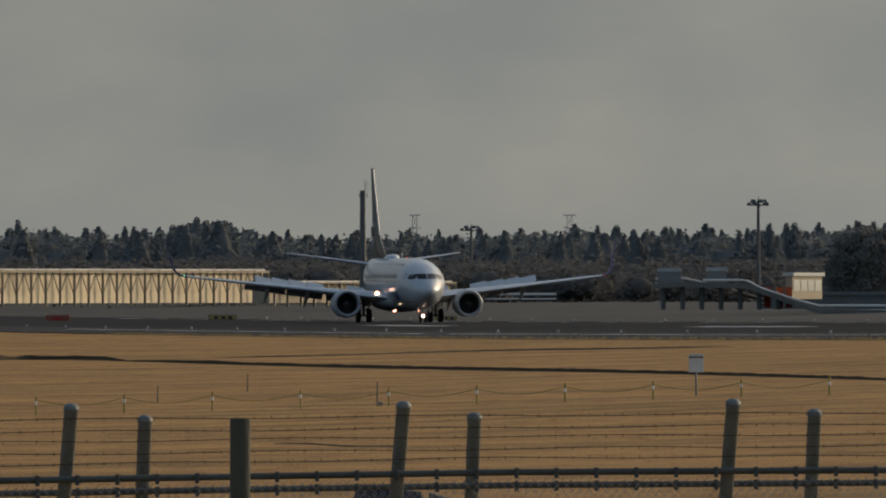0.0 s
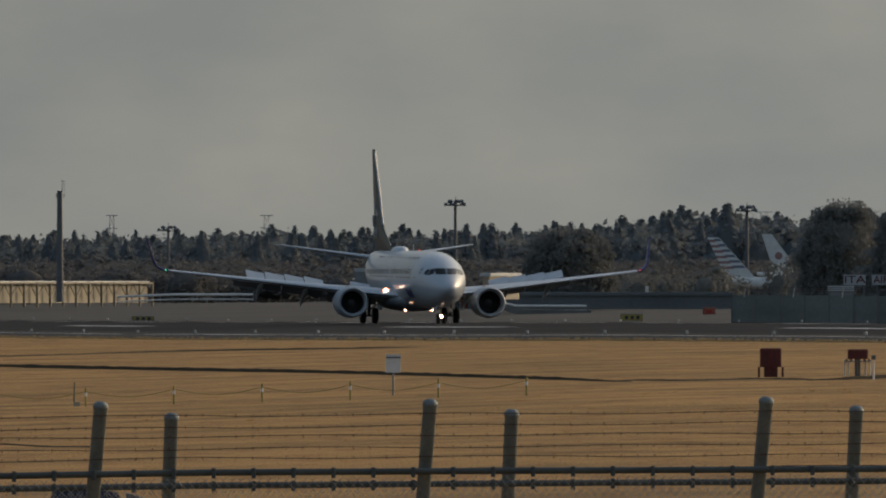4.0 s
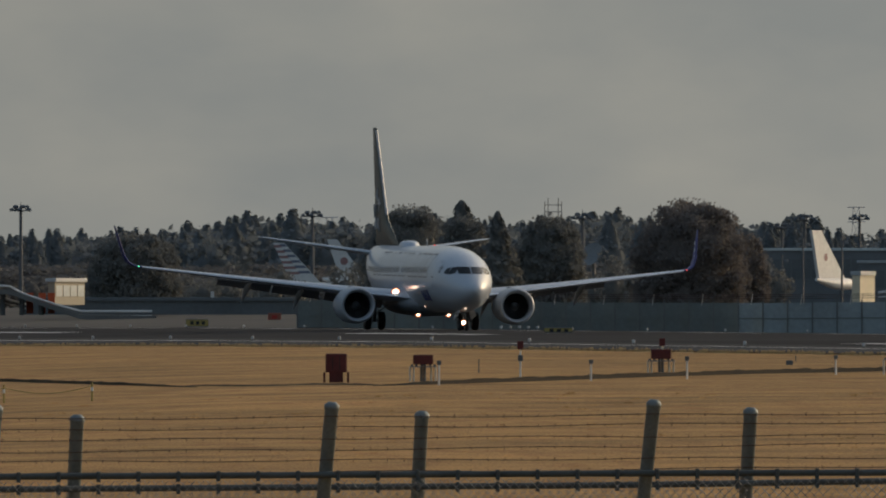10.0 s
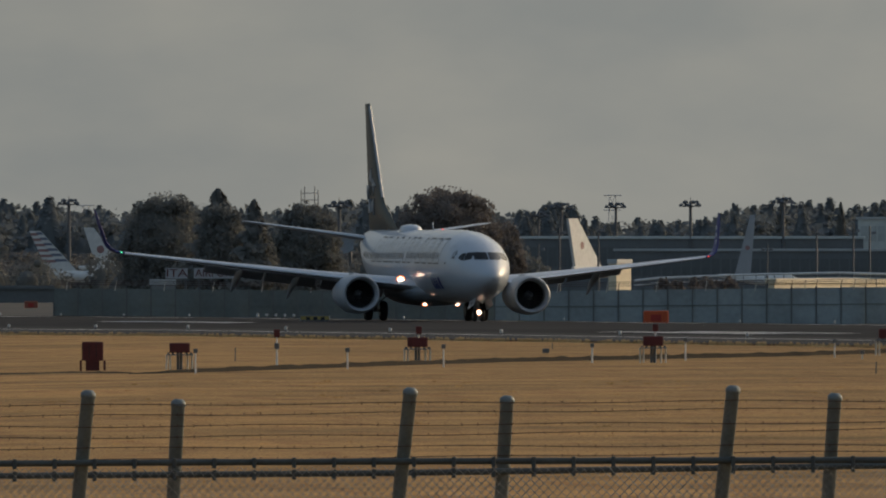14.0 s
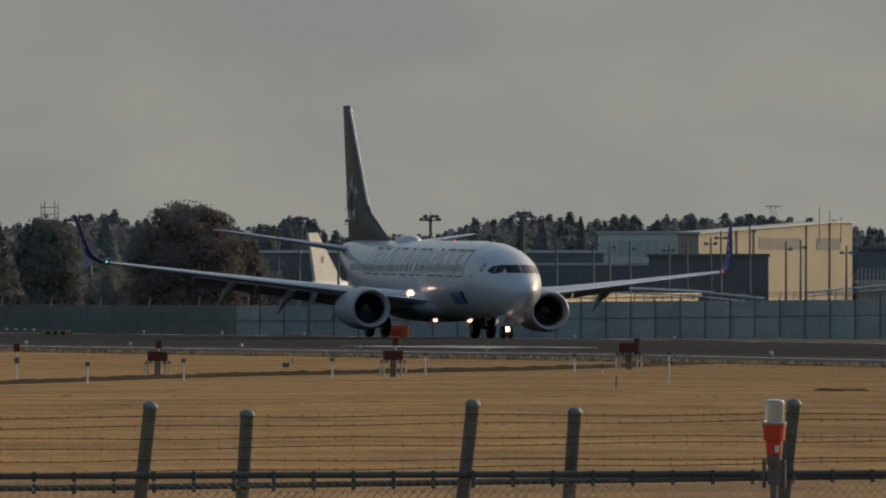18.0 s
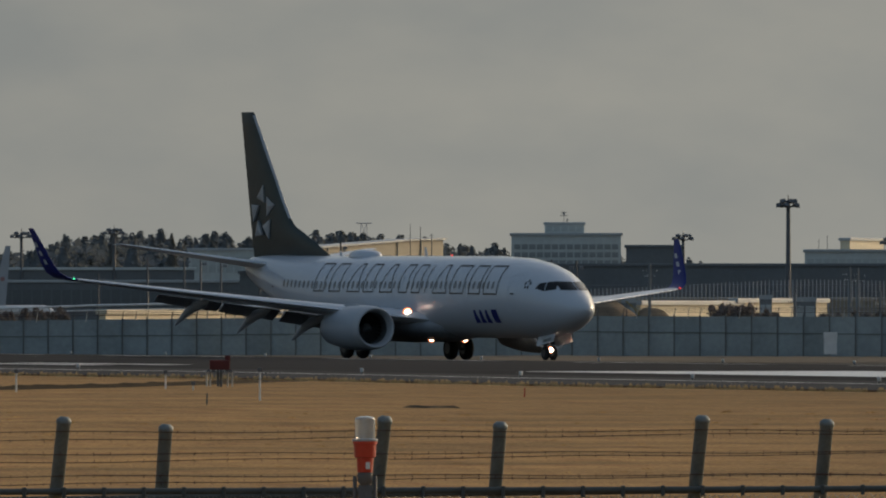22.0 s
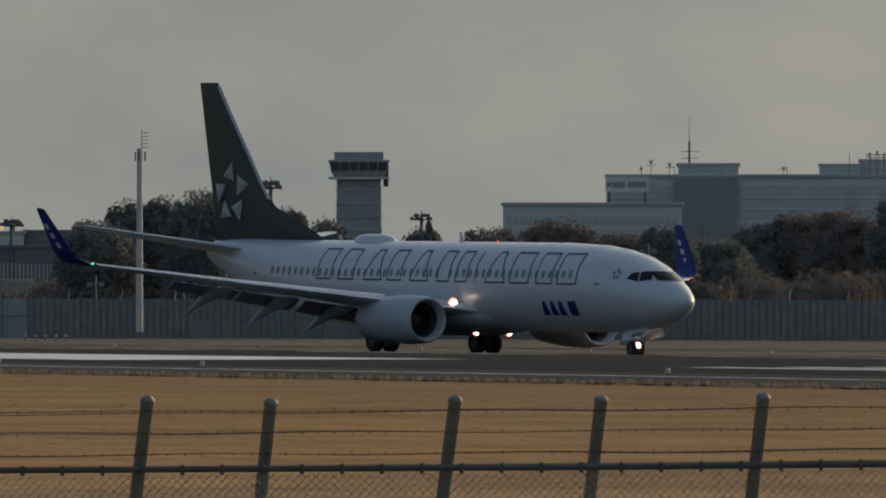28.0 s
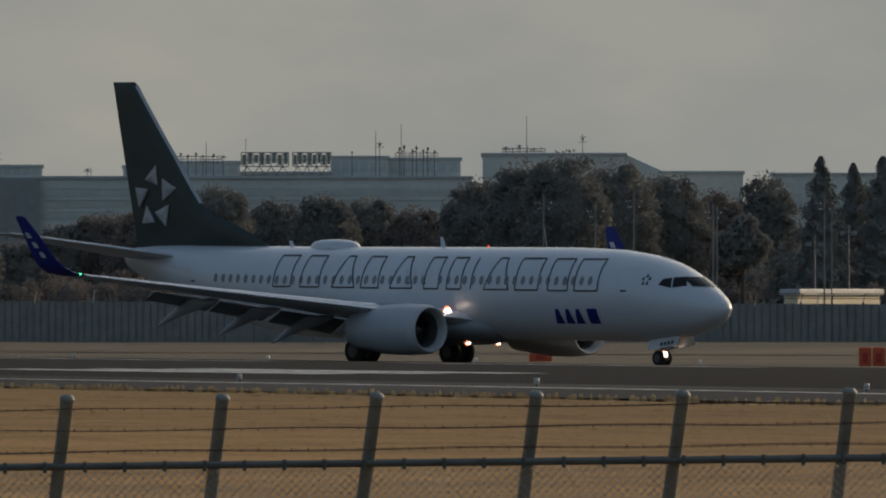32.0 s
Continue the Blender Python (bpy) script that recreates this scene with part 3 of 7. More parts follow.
def foil(chord, thick, n=9):
    """An aerofoil from nose to tail and back, (distance behind the nose, height)."""
    top = [(0.5 - 0.5 * math.cos(math.pi * i / n)) for i in range(n + 1)]
    t = lambda x: 5 * thick * (0.2969 * math.sqrt(x) - 0.126 * x - 0.3516 * x * x + 0.2843 * x ** 3 - 0.1015 * x ** 4)
    return [(x * chord, t(x) * chord) for x in top] + [(x * chord, -0.7 * t(x) * chord) for x in reversed(top[1:-1])]


def wing_loft(geo, sections, side):
    """Sections of (half span, leading edge behind the nose, chord, height, thickness, lean): the foil leans over with the winglet."""
    rings = []
    for y, le, chord, z, thick, lean in sections:
        c, s = math.cos(radians(lean)), math.sin(radians(lean))
        rings.append([(-(le + dx), side * (y - dz * s), z + dz * c) for dx, dz in foil(chord, thick)])
    geo.loft(rings)


def lerp_wing(y):
    """Leading edge, trailing edge and height of the wing at half span y."""
    ys = (1.6, 5.7, 17.0)
    return [float(np.interp(y, ys, k)) for k in ((14.0, 16.35, 22.6), (21.55, 22.05, 24.25), (1.95, 2.42, 3.72))]


def make_airliner():
    plane = thing("airliner", (0, 0, 0), "white twin-engine jet airliner with a black tail rolling on the runway", "airplane")
    n = 36
    g = Geo()
    rings = []
    for (x0, c0, y0, z0), (x1, c1, y1, z1) in zip(STATIONS, STATIONS[1:]):
        m = 3 if x1 - x0 > 1.2 else 2
        for i in range(m):
            t = i / m
            rings.append((x0 + (x1 - x0) * t, c0 + (c1 - c0) * t, y0 + (y1 - y0) * t, z0 + (z1 - z0) * t))
    rings.append(STATIONS[-1])
    g.loft([[(-x, ry * math.cos(math.tau * i / n), zc + rz * math.sin(math.tau * i / n)) for i in range(n)] for x, zc, ry, rz in rings])
    fuselage = part("fuselage", g, WHITE, plane, smooth=50)
    g = Geo()
    g.loft([[(-x, ry * math.cos(math.tau * i / 24), 1.62 + rz * math.sin(math.tau * i / 24)) for i in range(24)]
            for x, ry, rz in ((12.2, 0.3, 0.2), (13.2, 1.3, 0.60), (14.9, 2.1, 0.76), (18.3, 2.25, 0.80), (21.2, 2.1, 0.75), (23.2, 1.3, 0.55), (24.3, 0.3, 0.15))])
    # the underside's shade is put into this dark grey
    part("belly_fairing", g, SHADED_GREY, plane, "belly fairing in the dark grey of its shaded underside", smooth=50)
    # radome dome, antennas
    g = Geo()
    g.loft([[(-24.1 + lx * k * math.cos(math.tau * i / 20), ly * k * math.sin(math.tau * i / 20), 5.06 + h) for i in range(20)]
            for k, h, lx, ly in ((1.0, -0.05, 1.5, 0.62), (0.97, 0.12, 1.45, 0.6), (0.86, 0.25, 1.4, 0.58), (0.6, 0.33, 1.3, 0.56), (0.1, 0.36, 1.1, 0.5))])
    part("antenna_dome", g, WHITE, plane, "white antenna dome on the roof", smooth=60)
    for xa, h in ((17.2, 0.46), (26.6, 0.30)):
        g = Geo()
        g.loft([[(-(xa + o + a), b, 5.06 + z) for a, b in ((0, 0), (0.17 * k, 0.03), (0.34 * k, 0), (0.17 * k, -0.03))] for z, o, k in ((0, 0, 1), (h, 0.22, 0.5))])
        part("blade_antenna", g, WHITE, plane)
    part("anti_collision_light", Geo().disc_rings((-14.6, 0, 5.08), (0, 0, 1), ((0, 0.05), (0.05, 0.045), (0.08, 0.015)), 10), LAMP_RED, plane, "red beacon on the roof")
    # fin with dorsal fillet
    g = Geo()
    outline = ((4.95, 27.6, 36.5, 0.06), (5.25, 28.3, 36.62, 0.10), (5.6, 29.2, 36.7, 0.15), (5.9, 30.0, 36.78, 0.17), (6.3, 31.1, 36.87, 0.19), (6.6, 31.95, 36.95, 0.19), (7.0, 32.5, 37.04, 0.19), (7.8, 33.2, 37.23, 0.18), (9.1, 34.22, 37.53, 0.165), (10.4, 35.28, 37.83, 0.14), (11.7, 36.3, 38.12, 0.11), (12.2, 36.68, 38.24, 0.10), (12.36, 36.9, 38.27, 0.03))
    g.loft([[(-(le + c * (te - le)), w * 0.5 * h, z) for c, h in ((0, 0), (0.04, 0.8), (0.12, 1.5), (0.3, 2), (0.6, 1.5), (1, 0.12), (1, -0.12), (0.6, -1.5), (0.3, -2), (0.12, -1.5), (0.04, -0.8))]
            for z, le, te, w in outline])
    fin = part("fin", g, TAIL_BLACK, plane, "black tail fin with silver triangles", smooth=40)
    g = Geo()
    g.loft([[(-(le - 0.03 + c), o, z) for c, o in ((0, 0), (0.05, 0.04), (0.16, 0.08), (0.16, -0.08), (0.05, -0.04))] for z, le, te, w in outline[6:12]])
    # pale paint holds the sky that the polished metal would reflect
    part("leading_edge", g, GREY_PAINT, fin, "leading edge in pale paint for its sky reflection", smooth=40)
    for side in (-1, 1):
        for tri in (((35.33, 8.68), (36.0, 8.05), (35.18, 7.80)), ((34.91, 8.10), (33.99, 7.66), (34.86, 7.10)), ((36.60, 7.70), (35.80, 7.63), (36.36, 6.84)),
                    ((35.87, 6.91), (36.13, 6.12), (35.36, 6.17)), ((34.44, 6.96), (35.34, 6.61), (34.64, 5.99))):
            cx, cz = sum(p[0] for p in tri) / 3, sum(p[1] for p in tri) / 3
            g = Geo().add([(-x, side * 0.205, z) for x, z in tri] + [(-x, side * 0.10, z) for x, z in tri] + [(-cx, side * 0.27, cz)],
                          [(0, 1, 6), (1, 2, 6), (2, 0, 6), (5, 4, 3), (0, 3, 4, 1), (1, 4, 5, 2), (2, 5, 3, 0)])
            part("tail_triangle", g, LIVERY_SILVER, fin)
    # tailplanes
    for side in (-1, 1):
        g = Geo()
        wing_loft(g, [(0.5, 33.1, 4.2, 4.62, 0.09, 0), (3.5, 34.9, 2.9, 5.06, 0.09, 0), (6.9, 36.9, 1.5, 5.56, 0.08, 0), (7.15, 37.2, 1.05, 5.60, 0.05, 0)], side)
        part("tailplane", g, WING_GREY, plane, "grey tailplane", smooth=40)
    # wings
    spoilers = []
    for side in (-1, 1):
        g = Geo()
        wing_loft(g, [(0.6, 13.3, 8.1, 1.80, 0.13, 0), (1.9, 14.2, 7.3, 1.98, 0.13, 0), (5.7, 16.35, 5.25, 2.42, 0.115, 0), (11.0, 19.3, 3.35, 3.03, 0.105, 0), (16.6, 22.35, 1.75, 3.68, 0.10, 6)], side)
        wing = part("wing", g, WING_GREY, plane, "grey metal wing with lowered flaps", smooth=40)
        g = Geo()
        wing_loft(g, [(2.5, 14.42, 0.5, 2.04, 0.24, 0), (5.7, 16.27, 0.5, 2.41, 0.22, 0), (11.0, 19.22, 0.42, 3.02, 0.2, 0), (16.5, 22.25, 0.30, 3.66, 0.18, 4)], side)
        part("slat", g, BARE, wing, "polished leading-edge slat", smooth=40)
        # winglet
        g = Geo()
        wing_loft(g, [(16.6, 22.35, 1.75, 3.68, 0.10, 6), (17.05, 22.6, 1.65, 3.78, 0.09, 30), (17.35, 22.9, 1.55, 4.02, 0.08, 58), (17.52, 23.25, 1.4, 4.4, 0.075, 74), (17.72, 24.0, 1.02, 5.3, 0.07, 79), (17.9, 24.75, 0.62, 6.13, 0.06, 79), (17.92, 24.95, 0.4, 6.20, 0.03, 79)], side)
        winglet = part("winglet", g, LIVERY_BLUE, wing, "dark blue winglet with white lettering blocks", smooth=40)
        for k in range(3):
            z0 = 4.42 + 0.42 * k
            le = 23.42 + (z0 - 4.4) * 0.87
            for o in (0.075, -0.085):
                yy = lambda z: side * (17.56 + (z - 4.4) * 0.2 + o)
                part("winglet_mark", Geo().add([(-(le + x), yy(z), z) for x, z in ((0.26, z0), (0.56, z0), (0.72, z0 + 0.24), (0.46, z0 + 0.24))], [(0, 1, 2, 3)]), GREY_PAINT, winglet)
        part("navigation_light", Geo().disc_rings((-22.50, side * 16.78, 3.73), (1, 0, 0), ((-0.12, 0.05), (0.03, 0.05), (0.10, 0.02)), 10), LAMP_GREEN if side < 0 else LAMP_RED, wing, "green wingtip light" if side < 0 else "red wingtip light")
        # flaps, lowered behind the wing
        for y0, y1, drop in ((2.0, 5.5, 0.55), (5.8, 8.6, 0.5), (8.7, 11.9, 0.45)):
            g = Geo()
            rings = []
            for y in (y0, y1):
                le, te, z = lerp_wing(y)
                c = 1.25 - 0.045 * y
                rings.append([(-(te - 0.25 + dx * math.cos(0.55)), side * y, z - 0.10 + dz - dx * math.sin(0.55)) for dx, dz in foil(c, 0.12)])
            g.loft(rings)
            part("flap", g, SHADED_GREY, wing, "lowered trailing-edge flap", smooth=40)
        for y in (4.3, 7.1, 10.2):
            le, te, z = lerp_wing(y)
            g = Geo()
            g.loft([[(-(te + dx), side * y + r * 0.5 * math.cos(math.tau * i / 10), z - 0.22 - dd + r * math.sin(math.tau * i / 10)) for i in range(10)]
                    for dx, dd, r in ((-2.2, 0.0, 0.03), (-1.6, 0.12, 0.2), (-0.4, 0.3, 0.28), (0.5, 0.6, 0.24), (1.3, 1.0, 0.13), (1.7, 1.2, 0.02))])
            part("flap_fairing", g, SHADED_GREY, wing, "flap track fairing in shaded grey", smooth=50)
        # spoilers
        for y0, y1 in ((2.6, 4.0), (5.85, 7.18), (7.2, 8.53), (8.55, 9.88), (9.9, 11.2)):
            le, te, z = lerp_wing((y0 + y1) / 2)
            hx, chord = te - 1.45, 0.85
            l0, t0, z0 = lerp_wing(y0)
            l1, t1, z1 = lerp_wing(y1)
            top = 0.17
            base = Matrix.Translation((-hx, side * (y0 + y1) / 2, z + top))
            g = Geo()
            ya, yb = -(y1 - y0) / 2, (y1 - y0) / 2
            h0, h1 = (z0 - z, z1 - z) if side > 0 else (z1 - z, z0 - z)
            s0, s1 = (t0 - te, t1 - te) if side > 0 else (t1 - te, t0 - te)
            g.add([(-s0, ya, h0), (-s1, yb, h1), (-s1 - chord, yb, h1 - 0.05), (-s0 - chord, ya, h0 - 0.05), (-s0, ya, h0 - 0.03), (-s1, yb, h1 - 0.03), (-s1 - chord, yb, h1 - 0.07), (-s0 - chord, ya, h0 - 0.07)],
                  [(0, 1, 2, 3), (7, 6, 5, 4), (0, 4, 5, 1), (1, 5, 6, 2), (2, 6, 7, 3), (3, 7, 4, 0)])
            spoilers.append((part("spoiler", g, WING_GREY, plane, "spoiler panel on the wing", at=base), base, y0))
        # engine
        ec = (0, side * 4.83, 1.47)
        g = Geo()
        prof = ((10.95, 0.93), (10.9, 0.98), (10.98, 1.04), (11.3, 1.10), (12.2, 1.14), (13.4, 1.10), (14.6, 0.96), (15.3, 0.86), (15.28, 0.80))
        ring = lambda xa, r, m=28: [(-xa - 2.3, ec[1] + r * math.cos(math.tau * i / m), ec[2] + r * (0.96 if math.sin(math.tau * i / m) < 0 else 1.0) * math.sin(math.tau * i / m)) for i in range(m)]
        g.loft([ring(*p) for p in prof[2:]], caps=False)
        engine = part("engine", g, NACELLE, plane, "engine nacelle in shaded grey, with a bare metal lip", smooth=45)
        part("inlet_lip", Geo().loft([ring(*p) for p in ((11.30, 0.80), (11.05, 0.86), (10.92, 0.93), (10.9, 0.98), (10.95, 1.03), (11.1, 1.072), (11.32, 1.104))], caps=False), GREY_PAINT, engine, "bare metal inlet lip", smooth=60)
        part("inlet_duct", Geo().loft([ring(11.3, 0.802), ring(12.0, 0.8), ring(12.02, 0.3)], caps=False), DUCT, engine, "grey inlet duct", smooth=40)
        blade = mesh_of("fan_blade", Geo().add([(0.1, 0.26, 0), (0, 0.255, 0.052), (0, 0.775, 0.157), (0.2, 0.79, 0)], [(0, 1, 2, 3)]), FAN_METAL)
        for k in range(24):
            part("fan_blade", blade, None, engine, at=pose(-14.3, ec[1], ec[2], 15 * k, 0, 0))
        part("spinner", Geo().disc_rings((-13.75, ec[1], ec[2]), (-1, 0, 0), ((0, 0.02), (0.2, 0.13), (0.55, 0.27)), 16), GREY_METAL, engine, smooth=60)
        part("exhaust_cone", Geo().disc_rings((-17.15, ec[1], ec[2]), (-1, 0, 0), ((0, 0.62), (0.7, 0.5), (1.1, 0.34), (1.7, 0.05)), 18), GREY_METAL, engine, smooth=50)
        g = Geo()
        g.loft([[(-xa, ec[1] + o, z) for o, z in ((-w, zl), (w, zl), (w * 0.6, zt), (-w * 0.6, zt))] for xa, w, zl, zt in ((14.3, 0.12, 2.4, 2.58), (15.6, 0.2, 2.3, 2.66), (16.9, 0.2, 2.2, 2.6), (18.0, 0.1, 2.1, 2.4))])
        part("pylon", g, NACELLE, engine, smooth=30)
        # wing-root landing light
        fair = Geo()
        fair.loft([[(-xa, side * (2.36 + r * math.cos(math.tau * i / 14)), 2.24 + 0.7 * r * math.sin(math.tau * i / 14)) for i in range(14)] for xa, r in ((14.74, 0.05), (14.78, 0.2), (15.0, 0.27), (15.7, 0.27))])
        part("light_fairing", fair, WHITE, plane, smooth=50)
        lit = side < 0
        lamp = part("landing_light", Geo().disc_rings((-14.70, side * 2.33, 2.27), (1, 0, 0), ((-0.05, 0.17), (0.03, 0.16), (0.07, 0.04)), 16), LAMP if lit else CLEAR, plane, "glowing landing light" if lit else "unlit landing light")
        part("lamp_ring", Geo().disc_rings((-14.75, side * 2.33, 2.27), (1, 0, 0), ((-0.05, 0.26), (0.0, 0.26)), 16), LAMP_HALO if lit else GREY_METAL, lamp, "warm glowing ring for the halo of the lamp" if lit else "")
        lamp = part("landing_light", Geo().disc_rings((-14.83, side * 0.92, 0.98), (1, 0, -0.1), ((-0.06, 0.11), (0.03, 0.10), (0.06, 0.03)), 12), LAMP, plane, "glowing landing light under the belly")
        part("lamp_ring", Geo().disc_rings((-14.89, side * 0.92, 0.985), (1, 0, -0.1), ((-0.06, 0.17), (0.0, 0.17)), 14), LAMP_HALO, lamp, "warm glowing ring for the halo of the lamp")
        # main gear
        gear = part("main_gear", Geo().tube((-19.2, side * 2.86, 2.0), (-19.4, side * 2.86, 0.58), 0.13, 0.11, 12).tube((-19.4, side * 2.86 - 0.42, 0.56), (-19.4, side * 2.86 + 0.42, 0.56), 0.08, 0.08, 10)
                    .tube((-18.6, side * 2.2, 1.5), (-19.5, side * 2.86, 0.9), 0.05).tube((-19.85, side * 2.86, 1.3), (-19.85, side * 2.86, 0.7), 0.04), GREY_METAL, plane, "steel landing gear leg")
        for o in (-0.43, 0.43):
            wheel = part("wheel", Geo().disc_rings((0, 0, 0), (0, 1, 0), ((-0.19, 0.30), (-0.2, 0.42), (-0.17, 0.51), (-0.10, 0.555), (0.10, 0.555), (0.17, 0.51), (0.2, 0.42), (0.19, 0.30)), 26), RUBBER, gear, "black tyre", smooth=40, at=(-19.4, side * 2.86 + o, 0.56))
            part("rim", Geo().disc_rings((0, 0, 0), (0, 1, 0), ((-0.205, 0.12), (-0.205, 0.28), (0.205, 0.28), (0.205, 0.12)), 18), RIM, wheel, "dark wheel rim")
        part("gear_door", Geo().box(-20.3, -18.9, side * 3.14 - 0.02, side * 3.14 + 0.02, 1.0, 1.75), WHITE, gear, "white gear door")
    # nose gear
    gear = part("nose_gear", Geo().tube((-3.95, 0, 1.3), (-4.0, 0, 0.36), 0.075, 0.06, 10).tube((-4.0, -0.24, 0.345), (-4.0, 0.24, 0.345), 0.05, 0.05, 8).tube((-4.9, 0, 1.2), (-4.05, 0, 0.75), 0.04), GREY_METAL, plane, "steel nose gear leg")
    for o in (-0.21, 0.21):
        wheel = part("wheel", Geo().disc_rings((0, 0, 0), (0, 1, 0), ((-0.10, 0.18), (-0.11, 0.27), (-0.05, 0.34), (0.05, 0.34), (0.11, 0.27), (0.10, 0.18)), 22), RUBBER, gear, "black tyre", smooth=40, at=(-4.0, o, 0.345))
        part("rim", Geo().disc_rings((0, 0, 0), (0, 1, 0), ((-0.115, 0.05), (-0.115, 0.17), (0.115, 0.17), (0.115, 0.05)), 14), RIM, wheel)
    for side in (-1, 1):
        door = part("gear_door", Geo().add([(-2.55, side * 0.42, 1.30), (-4.35, side * 0.42, 1.12), (-4.35, side * 0.55, 0.66), (-2.55, side * 0.55, 0.92), (-2.55, side * 0.40, 1.30), (-4.35, side * 0.40, 1.12), (-4.35, side * 0.53, 0.66), (-2.55, side * 0.53, 0.92)],
                    [(0, 1, 2, 3), (7, 6, 5, 4), (0, 4, 5, 1), (1, 5, 6, 2), (2, 6, 7, 3), (3, 7, 4, 0)]), WHITE, gear, "white nose gear door with dark marks")
        g = Geo()
        for k in range(4):
            x = -2.75 - 0.22 * k
            z = 0.93 - 0.03 * k
            g.add([(x, side * 0.555, z + 0.19), (x - 0.13, side * 0.557, z + 0.17), (x - 0.17, side * 0.575, z + 0.02), (x - 0.04, side * 0.573, z + 0.04)], [(0, 1, 2, 3)])
        part("door_mark", g, LIVERY_INK, door)
    lamp = part("taxi_light", Geo().disc_rings((-3.80, 0, 0.50), (1, 0, -0.05), ((-0.08, 0.11), (0.02, 0.11), (0.05, 0.03)), 14), LAMP, gear, "glowing light on the nose gear")
    part("lamp_ring", Geo().disc_rings((-3.88, 0, 0.504), (1, 0, -0.05), ((-0.06, 0.16), (0.0, 0.16)), 14), LAMP_HALO, lamp, "warm glowing ring for the halo of the lamp")
    # cockpit glass, doors, windows and livery on both sides
    for side in (-1, 1):
        for quad in ([(1.70, 3.42), (2.24, 3.34), (2.40, 3.78), (1.96, 3.82)], [(2.29, 3.33), (2.92, 3.46), (2.78, 3.72), (2.45, 3.77)]):
            g = Geo()
            skin_patch(g, quad, side, 0.016, 3)
            part("cockpit_pane", g, GLASS, fuselage, "dark cockpit window")
        # the two panes in front lie on the curved nose
        def nose_x(y, z):
            lo, hi = 0.0, 6.0
            for _ in range(30):
                mid = (lo + hi) / 2
                zc, ry, rz = body_at(mid)
                if (y / ry) ** 2 + ((z - zc) / rz) ** 2 > 1:
                    lo = mid
                else:
                    hi = mid
            return hi
        g = Geo()
        rows = []
        for i in range(4):
            z = 3.40 + 0.41 * i / 3
            rows.append([(-(nose_x(y, z)) + 0.02, side * (y + 0.004), z + 0.012) for y in (0.03, 0.2, 0.4, 0.58, 0.72)])
        g.loft(rows, closed=False, caps=False)
        part("cockpit_pane", g, GLASS, fuselage, "dark cockpit window")
        # cabin windows: one mesh along the straight part of the body, shaped ones where it tapers
        def pane_at(xa, z0, proud=0.013):
            pts = [body_skin(xa + 0.125 * math.cos(math.tau * i / 12), z0 + 0.20 * math.sin(math.tau * i / 12), side, proud) for i in range(12)]
            return Geo().add(pts, [tuple(range(12))])
        straight = mesh_of("cabin_window", Geo().add([(v[0] + 16.0, v[1], v[2]) for v in pane_at(16.0, 3.64).v], [tuple(range(12))]), CABIN_GLASS)
        for i in range(47):
            xa = 6.6 + 0.508 * i
            if i in (19,):
                continue
            if 9.5 < xa < 23.5:
                part("cabin_window", straight, None, fuselage, at=(-xa, 0, 0))
            else:
                part("cabin_window", pane_at(xa, 3.62 + max(0.0, xa - 25) * 0.02), CABIN_GLASS, fuselage)
        # door outlines
        for xa, w, z0, z1 in ((4.15, 0.86, 2.35, 4.15), (31.2, 0.76, 2.85, 4.4), (16.4, 0.52, 3.05, 4.05), (17.4, 0.52, 3.05, 4.05)):
            g = Geo()
            for p, q in (((xa, z0), (xa, z1)), ((xa + w, z0), (xa + w, z1)), ((xa, z1), (xa + w, z1)), ((xa, z0), (xa + w, z0))):
                stroke(g, p, q, 0.045, side, 0.01)
            part("door_outline", g, WING_GREY, fuselage, "grey door outline")
            g = Geo()
            stroke(g, (xa + w * 0.35, (z0 + z1) / 2 - 0.05), (xa + w * 0.75, (z0 + z1) / 2 - 0.05), 0.07, side, 0.012)
            part("door_handle", g, LIVERY_INK, fuselage)
        # livery: a row of tall plain outlines for the title, small solid blocks for the airline's mark
        def block(x0, x1, x2, x3, z0, z1):
            """An outline with its foot from x0 to x1 and its head from x2 to x3."""
            g = Geo()
            a, b, c, d = (x0, z0), (x1, z0), (x3, z1), (x2, z1)
            for p, q in ((d, a), (d, c), (a, b), (b, c)) if abs(x1 - x0) > 0.2 else ((a, d),):
                stroke(g, p, q, 0.07, side)
            part("title_block", g, LIVERY_INK, fuselage, "dark thin outline of the title")
        for k, (xa, xb, head) in enumerate(((26.1, 25.0, 1.0), (24.4, 23.2, 0.9), (22.4, 21.0, 0.3), (20.6, 19.5, 0.85), (18.8, 17.4, 0.3), (16.7, 15.8, 0.9), (15.3, 14.4, 0.9), (13.8, 13.7, 1.0), (13.0, 11.5, 0.3), (11.1, 9.7, 1.0), (9.1, 7.9, 0.95), (7.5, 6.1, 1.0))):
            if side > 0:
                xa, xb = 32.2 - xa, 32.2 - xb
            mid, half = (xa + xb) / 2 + side * -0.05, (xa - xb) / 2 * head
            block(xa, xb, mid + half, mid - half, 3.34 - 0.008 * (26 - xa), 4.70 - 0.008 * (26 - xa))
        for k in range(3):
            g = Geo()
            xm = (8.62 - 0.62 * k) if side < 0 else (6.4 + 0.60 * k)
            skin_patch(g, [(xm - 0.26, 1.80), (xm + 0.26, 1.80), (xm + 0.10, 2.42), (xm - 0.10, 2.42)], side, 0.014, 3)
            part("airline_block", g, LIVERY_BLUE, fuselage, "dark blue airline mark")
        g = Geo()
        xq = 6.20 if side < 0 else 8.1
        skin_patch(g, [(xq, 1.80), (xq + 0.62, 1.80), (xq + 0.62, 2.44), (xq, 2.44)], side, 0.014, 4)
